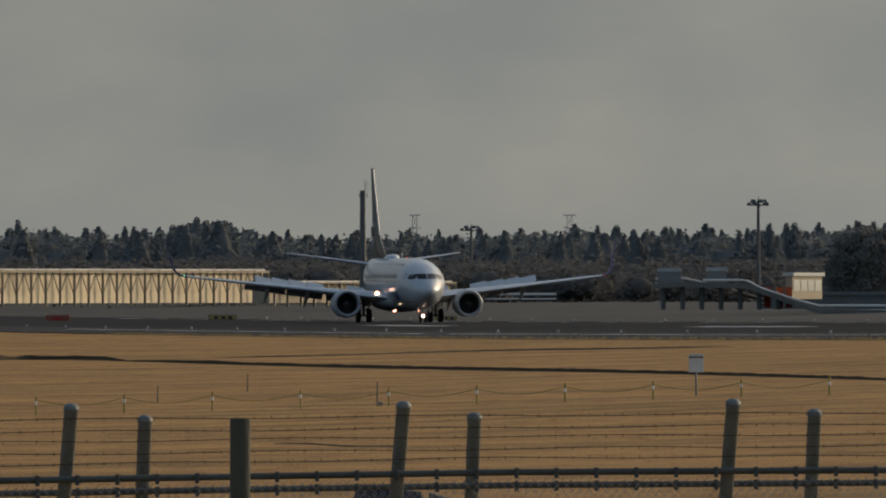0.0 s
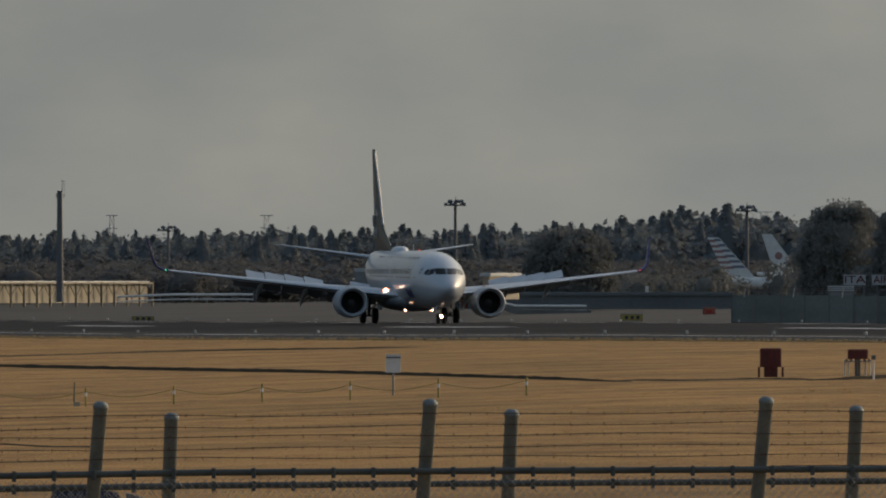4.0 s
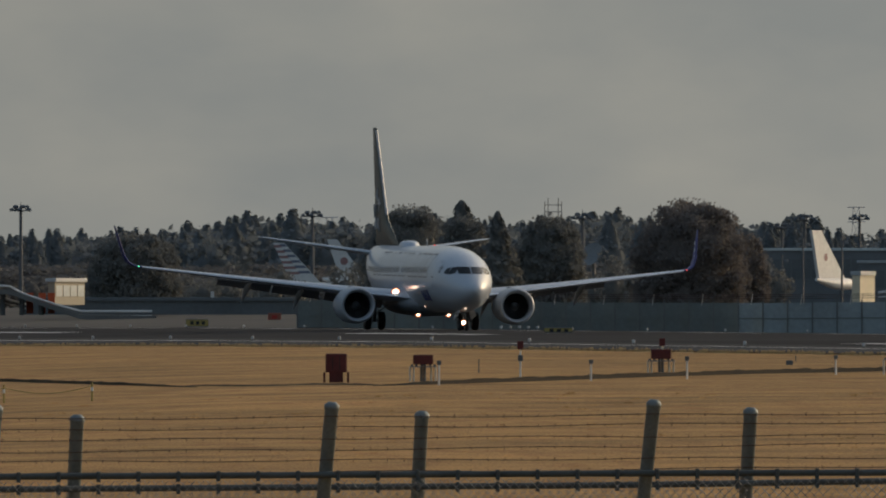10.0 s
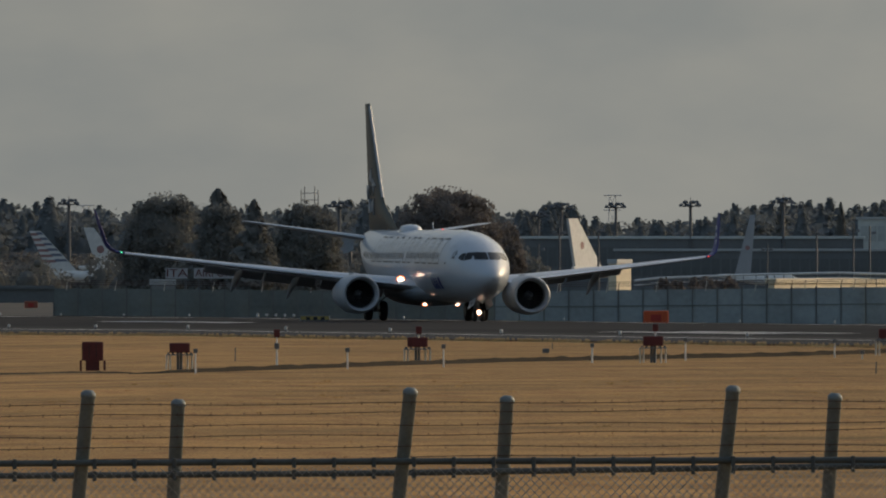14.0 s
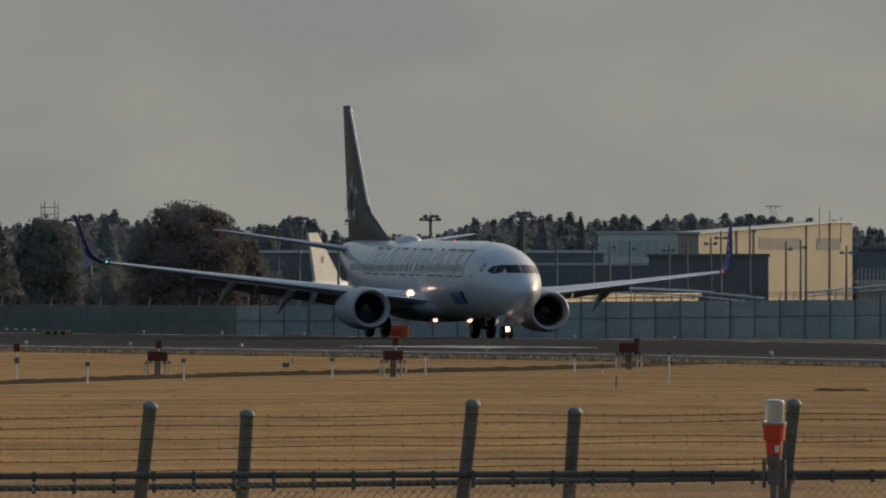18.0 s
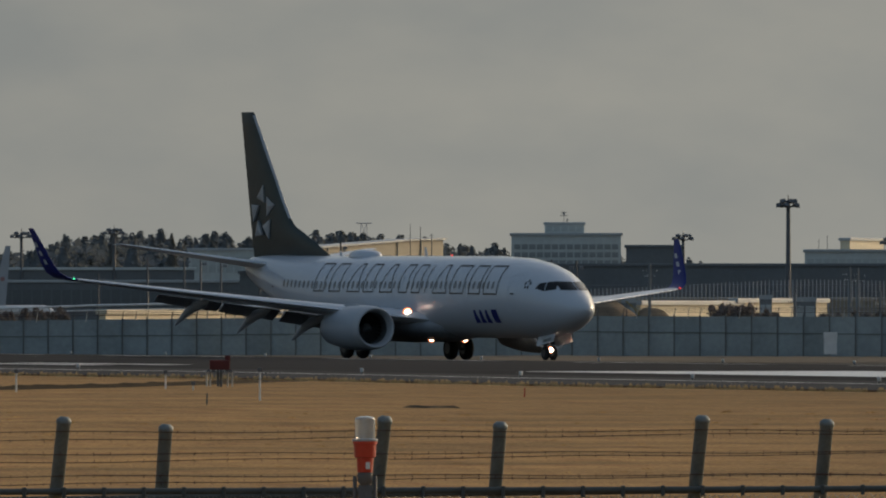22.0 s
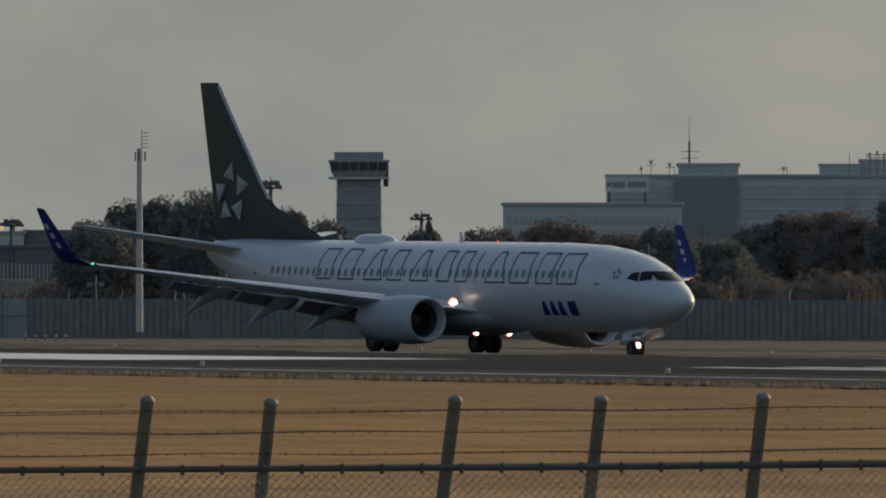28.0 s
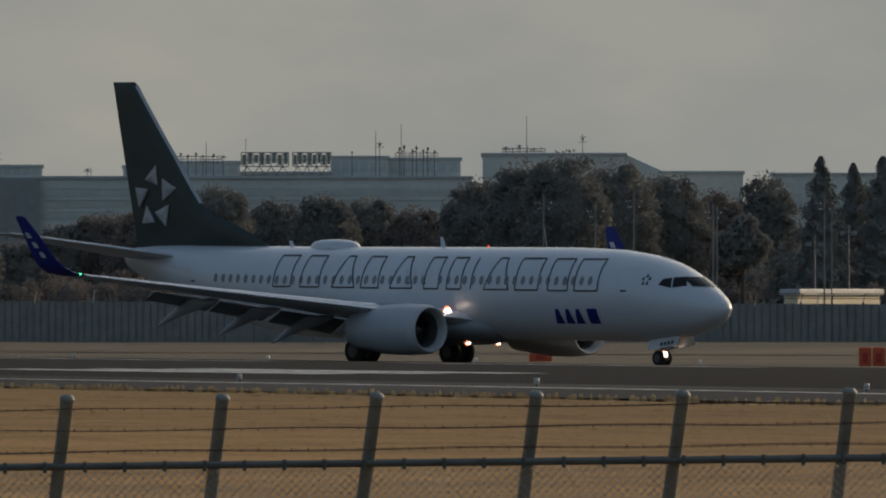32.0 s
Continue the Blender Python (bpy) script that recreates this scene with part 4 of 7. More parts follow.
        part("airline_block", g, LIVERY_BLUE, fuselage, "dark blue airline mark")
        for k in range(5):
            a = math.tau * k / 5
            g = Geo()
            cx, cz = 3.55 + 0.17 * math.sin(a), 3.66 + 0.17 * math.cos(a)
            skin_patch(g, [(cx - 0.07, cz - 0.06), (cx + 0.07, cz - 0.06), (cx + 0.03, cz + 0.08), (cx - 0.03, cz + 0.08)], side, 0.014, 1)
            part("logo_triangle", g, LIVERY_INK, fuselage)
        for xa, z in ((7.4, 2.75), (2.2, 2.9), (2.2, 2.6), (9.3, 1.35), (5.9, 2.2)):
            g = Geo()
            skin_patch(g, [(xa, z), (xa + 0.09, z), (xa + 0.09, z + 0.13), (xa, z + 0.13)], side, 0.012, 1)
            part("service_mark", g, WING_GREY, fuselage)
    return plane, spoilers


airliner, SPOILERS = make_airliner()


# ---- the double fence before the airfield ----
def line_v(u, table):
    return float(np.interp(u, [t[0] for t in table], [t[1] for t in table]))


TOP_A, TOP_B = ((-900, -275), (-69, -269), (1680, -256), (2250, -252), (4500, -247), (6600, -231)), ((-900, -297), (56, -289), (1850, -270), (3022, -261), (4758, -247), (6600, -229))
RAIL_A, RAIL_B = ((-900, -412), (116, -395), (1600, -387), (3500, -381), (4800, -374), (6600, -355)), ((-900, -435), (116, -418), (1600, -408), (2800, -390), (3500, -381), (4800, -372), (6600, -352))


def fence_d(u, back):
    return float(np.interp(u, (-900, 6600), (101.5, 109.5))) + back


def post_geo(h, r):
    g = Geo()
    g.disc_rings((0, 0, 0), (0, 0, 1), ((0, r), (h - 0.05, r), (h - 0.045, r * 1.13), (h - 0.02, r * 1.1), (h, r * 0.6)), 16)
    return g


def sweep(pts, r, n=10):
    """One unbroken tube through the points, upright rings."""
    rings = []
    for i, p in enumerate(pts):
        w = (pts[min(i + 1, len(pts) - 1)] - pts[max(i - 1, 0)]).normalized()
        s = w.cross((0, 0, 1)).normalized()
        t = s.cross(w)
        rings.append([p + s * r * math.cos(math.tau * k / n) + t * r * math.sin(math.tau * k / n) for k in range(n)])
    return Geo().loft(rings)


def make_fence(name, bearings, top, rail, back, leans):
    fence = thing(name, (0, 0, 0), "galvanised chain-link fence with leaning posts and barbed wire", "fence", "perimeter fences")
    data = mesh_of("post", post_geo(2.35, 0.042), GALV, 50)
    for i, u in enumerate(bearings):
        d = fence_d(u, back)
        x, y = spot(u, d)
        z = lift(line_v(u, top), d)
        lean = leans(u)
        part("post", data, None, fence, at=pose(x, y, z, 0, lean, -math.degrees(u / UNIT)) @ Matrix.Translation((0, 0, -2.35)))
    def along(f, n=56):
        out = []
        for u in np.linspace(-1000, 6700, n):
            d = fence_d(u, back) - 0.05
            x, y = spot(u, d)
            out.append(Vector((x, y, lift(f(u), d))))
        return out
    part("top_rail", sweep(along(lambda u: line_v(u, rail)), 0.021), RAIL_PAINT, fence, "dark grey-green steel top rail", smooth=50)
    for k in (0.21, 0.50, 0.80):
        g = Geo()
        pts = []
        for u in np.linspace(-1000, 6700, 160):
            d = fence_d(u, back) - 0.05
            x, y = spot(u, d)
            tv, rv = line_v(u, top), line_v(u, rail)
            pts.append(Vector((x, y, lift(tv + (rv - tv) * k, d) + 0.006 * math.sin(u * 0.011 + k * 9))))
        g.path(pts, 0.0024, 4)
        rnd = random.Random(int(k * 100) + int(back * 10))
        for i in range(260):
            u = -1000 + 7700 * (i + 0.5) / 260
            d = fence_d(u, back) - 0.05
            x, y = spot(u, d)
            tv, rv = line_v(u, top), line_v(u, rail)
            p = Vector((x, y, lift(tv + (rv - tv) * k, d)))
            for s in (-1, 1):
                o = Vector((rnd.uniform(-0.008, 0.008), 0, 0.010 * s))
                g.tube(p - o, p + o, 0.0018, 0.001, 3)
        part("barbed_wire", g, WIRE, fence, "rusty barbed wire")
    tie = mesh_of("rail_tie", Geo().chamfered(-0.013, 0.013, -0.027, 0.027, -0.036, 0.027, 0.004), RAIL_PAINT)
    for i in range(110):
        u = -1000 + 7700 * i / 109.0
        d = fence_d(u, back) - 0.06
        x, y = spot(u, d)
        part("rail_tie", tie, None, fence, at=pose(x, y, lift(line_v(u, rail), d), 0, 0, -math.degrees(u / UNIT)))
    # the mesh: crossing wires between the rail and the ground
    g = Geo()
    length = 7700 / UNIT * 106
    n = int(length / 0.056)
    depth = 1.5
    for i in range(-int(depth / 0.056), n + 1):
        for s in (1, -1):
            pts = []
            for q in (0.0, 0.34, depth):
                k = (i * 0.056 + (q if s > 0 else depth - q)) / length
                u = -1000 + 7700 * k
                d = fence_d(u, back) - 0.02
                x, y = spot(u, d)
                pts.append(Vector((x, y, lift(line_v(u, rail), d) - 0.03 - q)))
            g.path(pts, 0.0017, 3)
    part("chain_link", g, GREY_METAL, fence, "grey chain-link mesh")
    return fence


make_fence("fence", (-1245, -657, -69, 514, 1109, 1679, 2250, 2818, 3380, 3955, 4500, 5045, 5593, 6135, 6675), TOP_A, RAIL_A, 0.0, lambda u: 4.8 + u / 2200.0 + 0.6 * math.sin(u))
make_fence("fence", (-1115, -527, 56, 658, 1268, 1850, 2430, 3022, 3600, 4173, 4758, 5320, 5875, 6430), TOP_B, RAIL_B, 1.3, lambda u: float(np.interp(u, (0, 2500, 5000), (2.2, 4.0, 7.0))))
stub = thing("wooden_post", facing(-359, 100.4, lift(-299, 100.4) - 2.2), "old dark round post with a flat top beside the fence", "post")
part("shaft", Geo().disc_rings((0, 0, 0), (0, 0, 1), ((0, 0.06), (2.185, 0.06), (2.2, 0.054)), 20), mat("dark_wood", (0.075, 0.078, 0.058), 0.9, scale=5.0, fine=40.0, bump=0.4, stretch=(1, 1, 0.15)), stub, smooth=50)

# obstruction light on the fence
beacon = thing("obstruction_light", facing(2782, 101.2, lift(-373, 101.2)), "red and clear obstruction light fixed to the fence", "warning light")
part("bracket", Geo().box(-0.04, 0.04, -0.02, 0.02, -0.1, 0.0).tube((-0.06, 0, 0.05), (-0.06, 0, -0.12), 0.012).tube((0.06, 0, 0.05), (0.06, 0, -0.12), 0.012).tube((0, 0, -0.05), (0, 0, -lift(-373, 101.2)), 0.024, 0.024, 10), MAST, beacon)
part("foot", Geo().disc_rings((0, 0, 0), (0, 0, 1), ((0, 0.03), (0.02, 0.045), (0.07, 0.045), (0.08, 0.03)), 18), MAST, beacon, "dark foot", smooth=40)
part("base", Geo().disc_rings((0, 0, 0.075), (0, 0, 1), ((0, 0.046), (0.085, 0.050), (0.09, 0.064), (0.165, 0.068), (0.17, 0.073), (0.185, 0.073)), 20), SIGNAL_ORANGE, beacon, "orange-red painted housing", smooth=40)
part("clamp_band", Geo().disc_rings((0, 0, 0.26), (0, 0, 1), ((0, 0.074), (0.004, 0.077), (0.012, 0.077), (0.016, 0.066)), 20), GREY_PAINT, beacon, "bright clamp ring", smooth=30)
part("label_plate", Geo().chamfered(0.004, 0.03, -0.056, -0.046, 0.095, 0.135, 0.002), WHITE_PAINT, beacon, "small white plate")
part("lens", Geo().disc_rings((0, 0, 0.275), (0, 0, 1), tuple((0.012 * i, 0.060 + (0.003 if i % 2 else 0)) for i in range(11)) + ((0.128, 0.052), (0.136, 0.02)), 20), CLEAR, beacon, "clear ribbed lens", smooth=30)


# ---- trees ----
def leaves(blobs, count, size, seed, droop=0.3, core=0.84, loose=1.0):
    """Blobs of (x, y, z, rx, ry, rz) of twigs, closely covered with small leaf clumps that face outwards from the first one; a few stand off."""
    rng = np.random.default_rng(seed)
    w = np.array([b[3] * b[4] + b[4] * b[5] + b[3] * b[5] for b in blobs])
    pick = rng.choice(len(blobs), count, p=w / w.sum())
    b = np.array(blobs, float)[pick]
    way = rng.normal(size=(count, 3))
    way /= np.linalg.norm(way, axis=1)[:, None]
    off = np.where(rng.uniform(size=count) < 0.25, rng.uniform(1.0, 1.16, count), rng.uniform(0.84, 1.03, count))
    c = b[:, :3] + way * b[:, 3:] * off[:, None]
    s = size * rng.uniform(0.45, 1.4, count)[:, None]
    out = c - np.array(blobs[0][:3])
    out[:, 2] *= 0.7
    way = out / (np.linalg.norm(out, axis=1)[:, None] + 1e-6) * 0.5 + way * 0.4 + rng.normal(size=(count, 3)) * loose
    a = np.cross(way, rng.normal(size=(count, 3)))
    a /= np.linalg.norm(a, axis=1)[:, None]
    q = np.cross(way, a)
    q /= np.linalg.norm(q, axis=1)[:, None]
    v = np.stack([c + a * s, c + q * s * 0.6, c - a * s * 0.8, c - q * s * 0.6 - np.array((0, 0, droop)) * s], 1).reshape(-1, 3)
    g = Geo()
    g.v, g.f = v.tolist(), np.arange(4 * count).reshape(-1, 4).tolist()
    for m, (x, y, z, rx, ry, rz) in enumerate(blobs):
        rings, inner = [], core if m < 2 else core * 0.5
        for i in range(7):
            e = math.pi * (i + 0.15) / 6.3 - math.pi / 2
            k = inner * rng.uniform(0.96, 1.04, 11)
            rings.append([(x + rx * math.cos(e) * math.cos(math.tau * (j + 0.5 * i) / 11) * k[j], y + ry * math.cos(e) * math.sin(math.tau * (j + 0.5 * i) / 11) * k[j], z + rz * math.sin(e) * k[j]) for j in range(11)])
        g.loft(rings)
    return g


def trunk_geo(h, r, seed, spread=0.5, limbs=7):
    rnd = random.Random(seed)
    g = Geo()
    p = [Vector((rnd.uniform(-1, 1) * 0.03 * h * k, rnd.uniform(-1, 1) * 0.03 * h * k, h * k)) for k in (0, 0.3, 0.6, 0.9)]
    for i in range(3):
        g.tube(p[i], p[i + 1], r * (1 - 0.28 * i), r * (0.72 - 0.28 * i), 8)
    for i in range(limbs):
        a, k = math.tau * i / limbs + rnd.random(), rnd.uniform(0.3, 0.75)
        q = p[0].lerp(p[3], k / 0.9)
        e = q + Vector((math.cos(a) * spread * h * 0.5, math.sin(a) * spread * h * 0.5, h * rnd.uniform(0.12, 0.28)))
        g.tube(q, e, r * 0.4, r * 0.12, 6)
        f = e + Vector((math.cos(a + 0.5) * spread * h * 0.2, math.sin(a + 0.5) * spread * h * 0.2, h * 0.1))
        g.tube(e, f, r * 0.14, r * 0.03, 5)
    return g


def broad_tree(name, u, d, v_top, half, material=None, seed=1, count=2600, label="", size=0.34):
    """A round or uneven crown on limbs; half: half its width in bearing units."""
    m = facing(u, d)
    z0 = m.translation.z
    h = lift(v_top, d) - z0
    r = half / UNIT * d
    rnd = random.Random(seed)
    t = thing(name, m, label or "dark evergreen tree with a dense uneven crown", "tree", "airfield trees")
    part("trunk", trunk_geo(h * 0.9, 0.035 * h, seed, 0.9 * r / h), BARK, t, smooth=50)
    blobs = [(0, 0, h * 0.56, r * 0.86, r * 0.84, h * 0.40), (0, 0, h * 0.24, r * 0.9, r * 0.86, h * 0.24)]
    for i in range(110):
        a, k = rnd.uniform(0, math.tau), rnd.uniform(0.70, 0.90)
        zz = h * rnd.uniform(0.12, 0.94)
        lim = math.sqrt(max(0.03, 1 - ((zz / h - 0.45) / 0.55) ** 2))
        rr = min(r, h * 0.6) * rnd.uniform(0.08, 0.19)
        blobs.append((math.cos(a) * r * k * lim, math.sin(a) * r * k * lim, min(zz, h - rr), rr, rr, rr * 0.85))
    g = leaves(blobs, int(count * 9), size * 0.42, seed)
    part("crown", g, material or EVERGREEN, t, smooth=89)
    return t


def conifer_geo(h, r, count, size, seed, ragged=0.25, low=0.06, core=0.94):
    """A pointed tree: an uneven cone of close boughs with twigs standing out from it."""
    rng = np.random.default_rng(seed)
    k = low + (1 - low) * rng.uniform(0, 1, count) ** 0.8
    a = rng.uniform(0, math.tau, count)
    wave = 1 - (1 - core) * (1 - np.cos(k * 46 + a * 2 + 2 * np.sin(a * 3)))
    rad = r * (1.02 - k) ** 0.85 * wave * rng.uniform(0.8, 1.0 + ragged, count)
    c = np.stack([rad * np.cos(a), rad * np.sin(a), k * h], 1)
    s = (size * rng.uniform(0.5, 1.3, count) * (1.2 - 0.6 * k))[:, None]
    out = np.stack([0.7 * np.cos(a), 0.7 * np.sin(a), -0.5 + 0 * a], 1)
    side = np.stack([-np.sin(a), np.cos(a), rng.uniform(-0.5, 0.5, count)], 1)
    v = np.stack([c + out * s, c + side * s * 0.6, c - out * s * 0.7, c - side * s * 0.6 + np.array((0, 0, 0.35)) * s], 1).reshape(-1, 3)
    g = Geo()
    g.v, g.f = v.tolist(), np.arange(4 * count).reshape(-1, 4).tolist()
    rings = []
    for i, t in enumerate((low, 0.16, 0.26, 0.36, 0.46, 0.55, 0.63, 0.71, 0.78, 0.85, 0.91, 0.97)):
        q = r * core * (1.02 - t) ** 0.85 * (1.06 if i % 2 else 0.9) * rng.uniform(0.86, 1.1, 10)
        rings.append([(q[j] * math.cos(math.tau * j / 10), q[j] * math.sin(math.tau * j / 10), h * t) for j in range(10)])
    g.loft(rings)
    return g


def conifer(u, d, v_top, half, seed, count=1500, label=""):
    m = facing(u, d)
    h = lift(v_top, d) - m.translation.z
    t = thing("conifer", m, label or "tall dark conifer with a pointed ragged crown", "tree", "airfield trees")
    part("trunk", Geo().tube((0, 0, 0), (0, 0, h * 0.95), 0.022 * h, 0.004 * h, 8), BARK, t)
    part("crown", conifer_geo(h, half / UNIT * d * 2.1, int(count * 4), 0.26, seed, 0.3, core=0.7), EVERGREEN, t, smooth=89)
    return t


def far_woods():
    """The wooded skyline far behind the airfield."""
    skyline = ((-1100, 38), (-900, 40), (-720, 38), (-600, 32), (-500, 34), (-440, 52), (-385, 52), (-355, 28), (-200, 27), (-60, 24), (60, 30), (300, 31), (560, 33), (683, 36), (760, 43), (820, 40), (855, 55), (905, 45), (943, 74), (979, 60), (1036, 76),
               (1075, 58), (1160, 60), (1300, 60), (1500, 58), (1560, 68), (1616, 76), (1650, 60), (1830, 54), (1867, 58), (1949, 65), (1990, 46), (2030, 36), (2180, 42), (2287, 66), (2364, 74), (2440, 64), (2623, 72), (2800, 72), (2933, 54), (3040, 38), (3300, 20), (3800, 8), (4600, 2), (6900, 0))
    rnd = random.Random(5)
    big = Geo()
    shapes = [conifer_geo(1.0, 0.30, 330, 0.042, 40 + i, 0.3, core=0.80) for i in range(7)]
    domes = [leaves([(0, 0, 0.45, 0.40, 0.40, 0.47), (rnd.uniform(-0.15, 0.15), 0.1, 0.3, 0.42, 0.4, 0.3)] + [(rnd.uniform(-0.3, 0.3), rnd.uniform(-0.3, 0.3), rnd.uniform(0.3, 0.85), 0.12, 0.12, 0.1) for _ in range(12)], 640, 0.045, 60 + i, core=0.66) for i in range(5)]
    u = -1150.0
    while u < 3400:
        for row in range(2):
            d = 3250 - 150 * row + rnd.uniform(-60, 60)
            uu = u + rnd.uniform(-8, 8)
            v = line_v(uu, skyline) + rnd.choice((-8, -5, -2, 0, 5)) + rnd.uniform(-4, 4) + 4 - 8 * row
            h = lift(v, d) + 0.5
            x, y = spot(uu, d)
            sh = rnd.choice(shapes if rnd.random() < 0.7 else domes)
            a, w = rnd.uniform(0, math.tau), h * rnd.uniform(0.95, 1.7)
            c, q = math.cos(a) * w, math.sin(a) * w
            big.add([(x + px * c - py * q, y + px * q + py * c, -0.5 + pz * h) for px, py, pz in sh.v], sh.f)
        u += rnd.uniform(9, 17)
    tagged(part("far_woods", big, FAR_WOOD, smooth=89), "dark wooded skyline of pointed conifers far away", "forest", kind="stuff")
    low = Geo()
    u = -1150.0
    while u < 3500:
        for row in range(2):
            d = 2900 - 250 * row + rnd.uniform(-60, 60)
            uu = u + rnd.uniform(-20, 20)
            v = rnd.uniform(-24, 0) - 12 * row
            h = lift(v, d)
            x, y = spot(uu, d)
            sh = rnd.choice(domes)
            w = h * rnd.uniform(1.2, 2.1)
            low.add([(x + px * w, y + py * w, -0.4 + pz * h) for px, py, pz in sh.v], sh.f)
        u += rnd.uniform(18, 32)
    tagged(part("brushwood", low, BRUSH, smooth=89), "brown leafless brushwood before the far woods", "bushes", kind="stuff")
    # added solid block behind the trees, closing gaps as the woods' shaded depth
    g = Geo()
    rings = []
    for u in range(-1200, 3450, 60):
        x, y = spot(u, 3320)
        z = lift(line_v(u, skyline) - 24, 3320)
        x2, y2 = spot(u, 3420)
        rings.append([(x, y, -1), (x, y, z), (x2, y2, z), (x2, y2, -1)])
    g.loft(rings)
    tagged(part("wood_backdrop", g, FAR_WOOD), "shaded depth of the far woods", "forest", kind="stuff")


far_woods()
broad_tree("tree", 759, 1960, 38, 84, seed=11, count=3600, size=0.44)
broad_tree("tree", 1240, 1480, 88, 80, seed=12, count=3200)
conifer(1338, 1460, 95, 46, 13, 3200)
broad_tree("tree", 1345, 1455, 70, 50, seed=19, count=2400)
broad_tree("tree", 1310, 1500, 66, 60, seed=18, count=2200)
conifer(1402, 1430, 76, 30, 14, 1800)
broad_tree("tree", 1495, 1450, 72, 66, seed=15, count=2800)
broad_tree("tree", 1740, 1400, 97, 110, seed=16, count=5200, material=BARE_TWIGS, label="large round leafless tree with reddish-brown twigs", size=0.32)
broad_tree("tree", 1840, 1420, 40, 44, seed=17, count=1800, material=BARE_TWIGS, label="rounded leafless tree with brown twigs")


# ---- perimeter wall ----
WALL_LINE = ((1047, 1240, -135, -76), (1500, 1230, -140, -80), (1900, 1220, -141, -81), (2500, 1220, -138, -74), (3100, 1190, -128, -70), (3700, 1150, -138, -71), (4300, 1100, -150, -73), (5100, 1030, -155, -73), (6700, 950, -163, -78))


def wall_row(u):
    return [float(np.interp(u, [w[0] for w in WALL_LINE], [w[k] for w in WALL_LINE])) for k in (1, 2, 3)]


def make_wall():
    wall = thing("perimeter_wall", (0, 0, 0), "long grey-green perimeter wall of panels with barbed-wire arms", "wall", kind="structure")
    ends = [1047.0]
    while ends[-1] < 6700:
        d = wall_row(ends[-1])[0]
        ends.append(ends[-1] + 1.78 / d * UNIT)
    for i, (a, b) in enumerate(zip(ends, ends[1:])):
        d, vb, vt = wall_row((a + b) / 2)
        z0, z1 = lift(vb, d) - 0.6, lift(vt, d) - 0.18
        w = (b - a) / UNIT * d
        m = facing((a + b) / 2, d, 0.0)
        mid = z0 + 0.6 + (z1 - z0 - 0.6) * 0.5
        g = Geo().box(-w / 2 + 0.03, w / 2 - 0.03, -0.04, 0.04, z0, mid, m).box(-w / 2 + 0.03, w / 2 - 0.03, -0.03, 0.05, mid, z1, m)
        if a > 3700:
            for k in range(4):
                x = -w / 2 + w * (k + 0.5) / 4
                part("slat", Geo().box(x - 0.16, x + 0.16, -0.10, -0.05, z0 + 0.4, z1 - 0.05, m), SLAT, wall)
        part("panel", g, (SLAT if a > 3700 else PANEL) if a > 1800 else GREEN_PANEL, wall)
        g = Geo().box(-w / 2 - 0.05, -w / 2 + 0.05, -0.12, 0.04, z0, z1 + 0.12, m)
        g.add([m @ Vector(p) for p in ((-w / 2 - 0.02, -0.1, z1 + 0.1), (-w / 2 + 0.02, -0.1, z1 + 0.1), (-w / 2 + 0.14, -0.3, z1 + 0.62), (-w / 2 + 0.10, -0.3, z1 + 0.62), (-w / 2 - 0.02, -0.05, z1 + 0.1), (-w / 2 + 0.02, -0.05, z1 + 0.1), (-w / 2 + 0.14, -0.26, z1 + 0.62), (-w / 2 + 0.10, -0.26, z1 + 0.62))],
              [(0, 1, 2, 3), (7, 6, 5, 4), (0, 4, 5, 1), (1, 5, 6, 2), (2, 6, 7, 3), (3, 7, 4, 0)])
        post = part("wall_post", g, DARK_PANEL, wall)
        part("mid_rail", Geo().box(-w / 2 + 0.05, w / 2 - 0.05, -0.08, -0.045, mid - 0.04, mid + 0.04, m), GREEN_PANEL, wall)
        if i % 2 == 0:
            part("wire_arm", Geo().tube(m @ Vector((w * 0.02, -0.06, z1 - 0.15)), m @ Vector((w * 0.02 + 0.12, -0.3, z1 + 0.62)), 0.035, 0.03, 5), POLE_PALE, post, "pale steel wire arm")
    g = Geo()
    for k in (0.3, 0.45, 0.58):
        pts = []
        for u in ends[::3]:
            d, vb, vt = wall_row(u)
            x, y = spot(u, d - 0.1 - 0.35 * k)
            pts.append(Vector((x, y, lift(vt, d) - 0.18 + k)))
        g.path(pts, 0.02, 3)
    part("barbed_wire", g, WIRE, wall)


make_wall()

# dry grass along the foot of the wall
rings = []
for u in range(1047, 6700, 60):
    d = wall_row(u)[0]
    rings.append([(*spot(u, d - o), ground_z(*spot(u, d - o)) + 0.08) for o in (95, 65, 35, 0.3)])
tagged(part("verge", Geo().loft(rings, closed=False, caps=False), STRAW), "strip of dry grass along the foot of the wall", "verge", kind="structure")


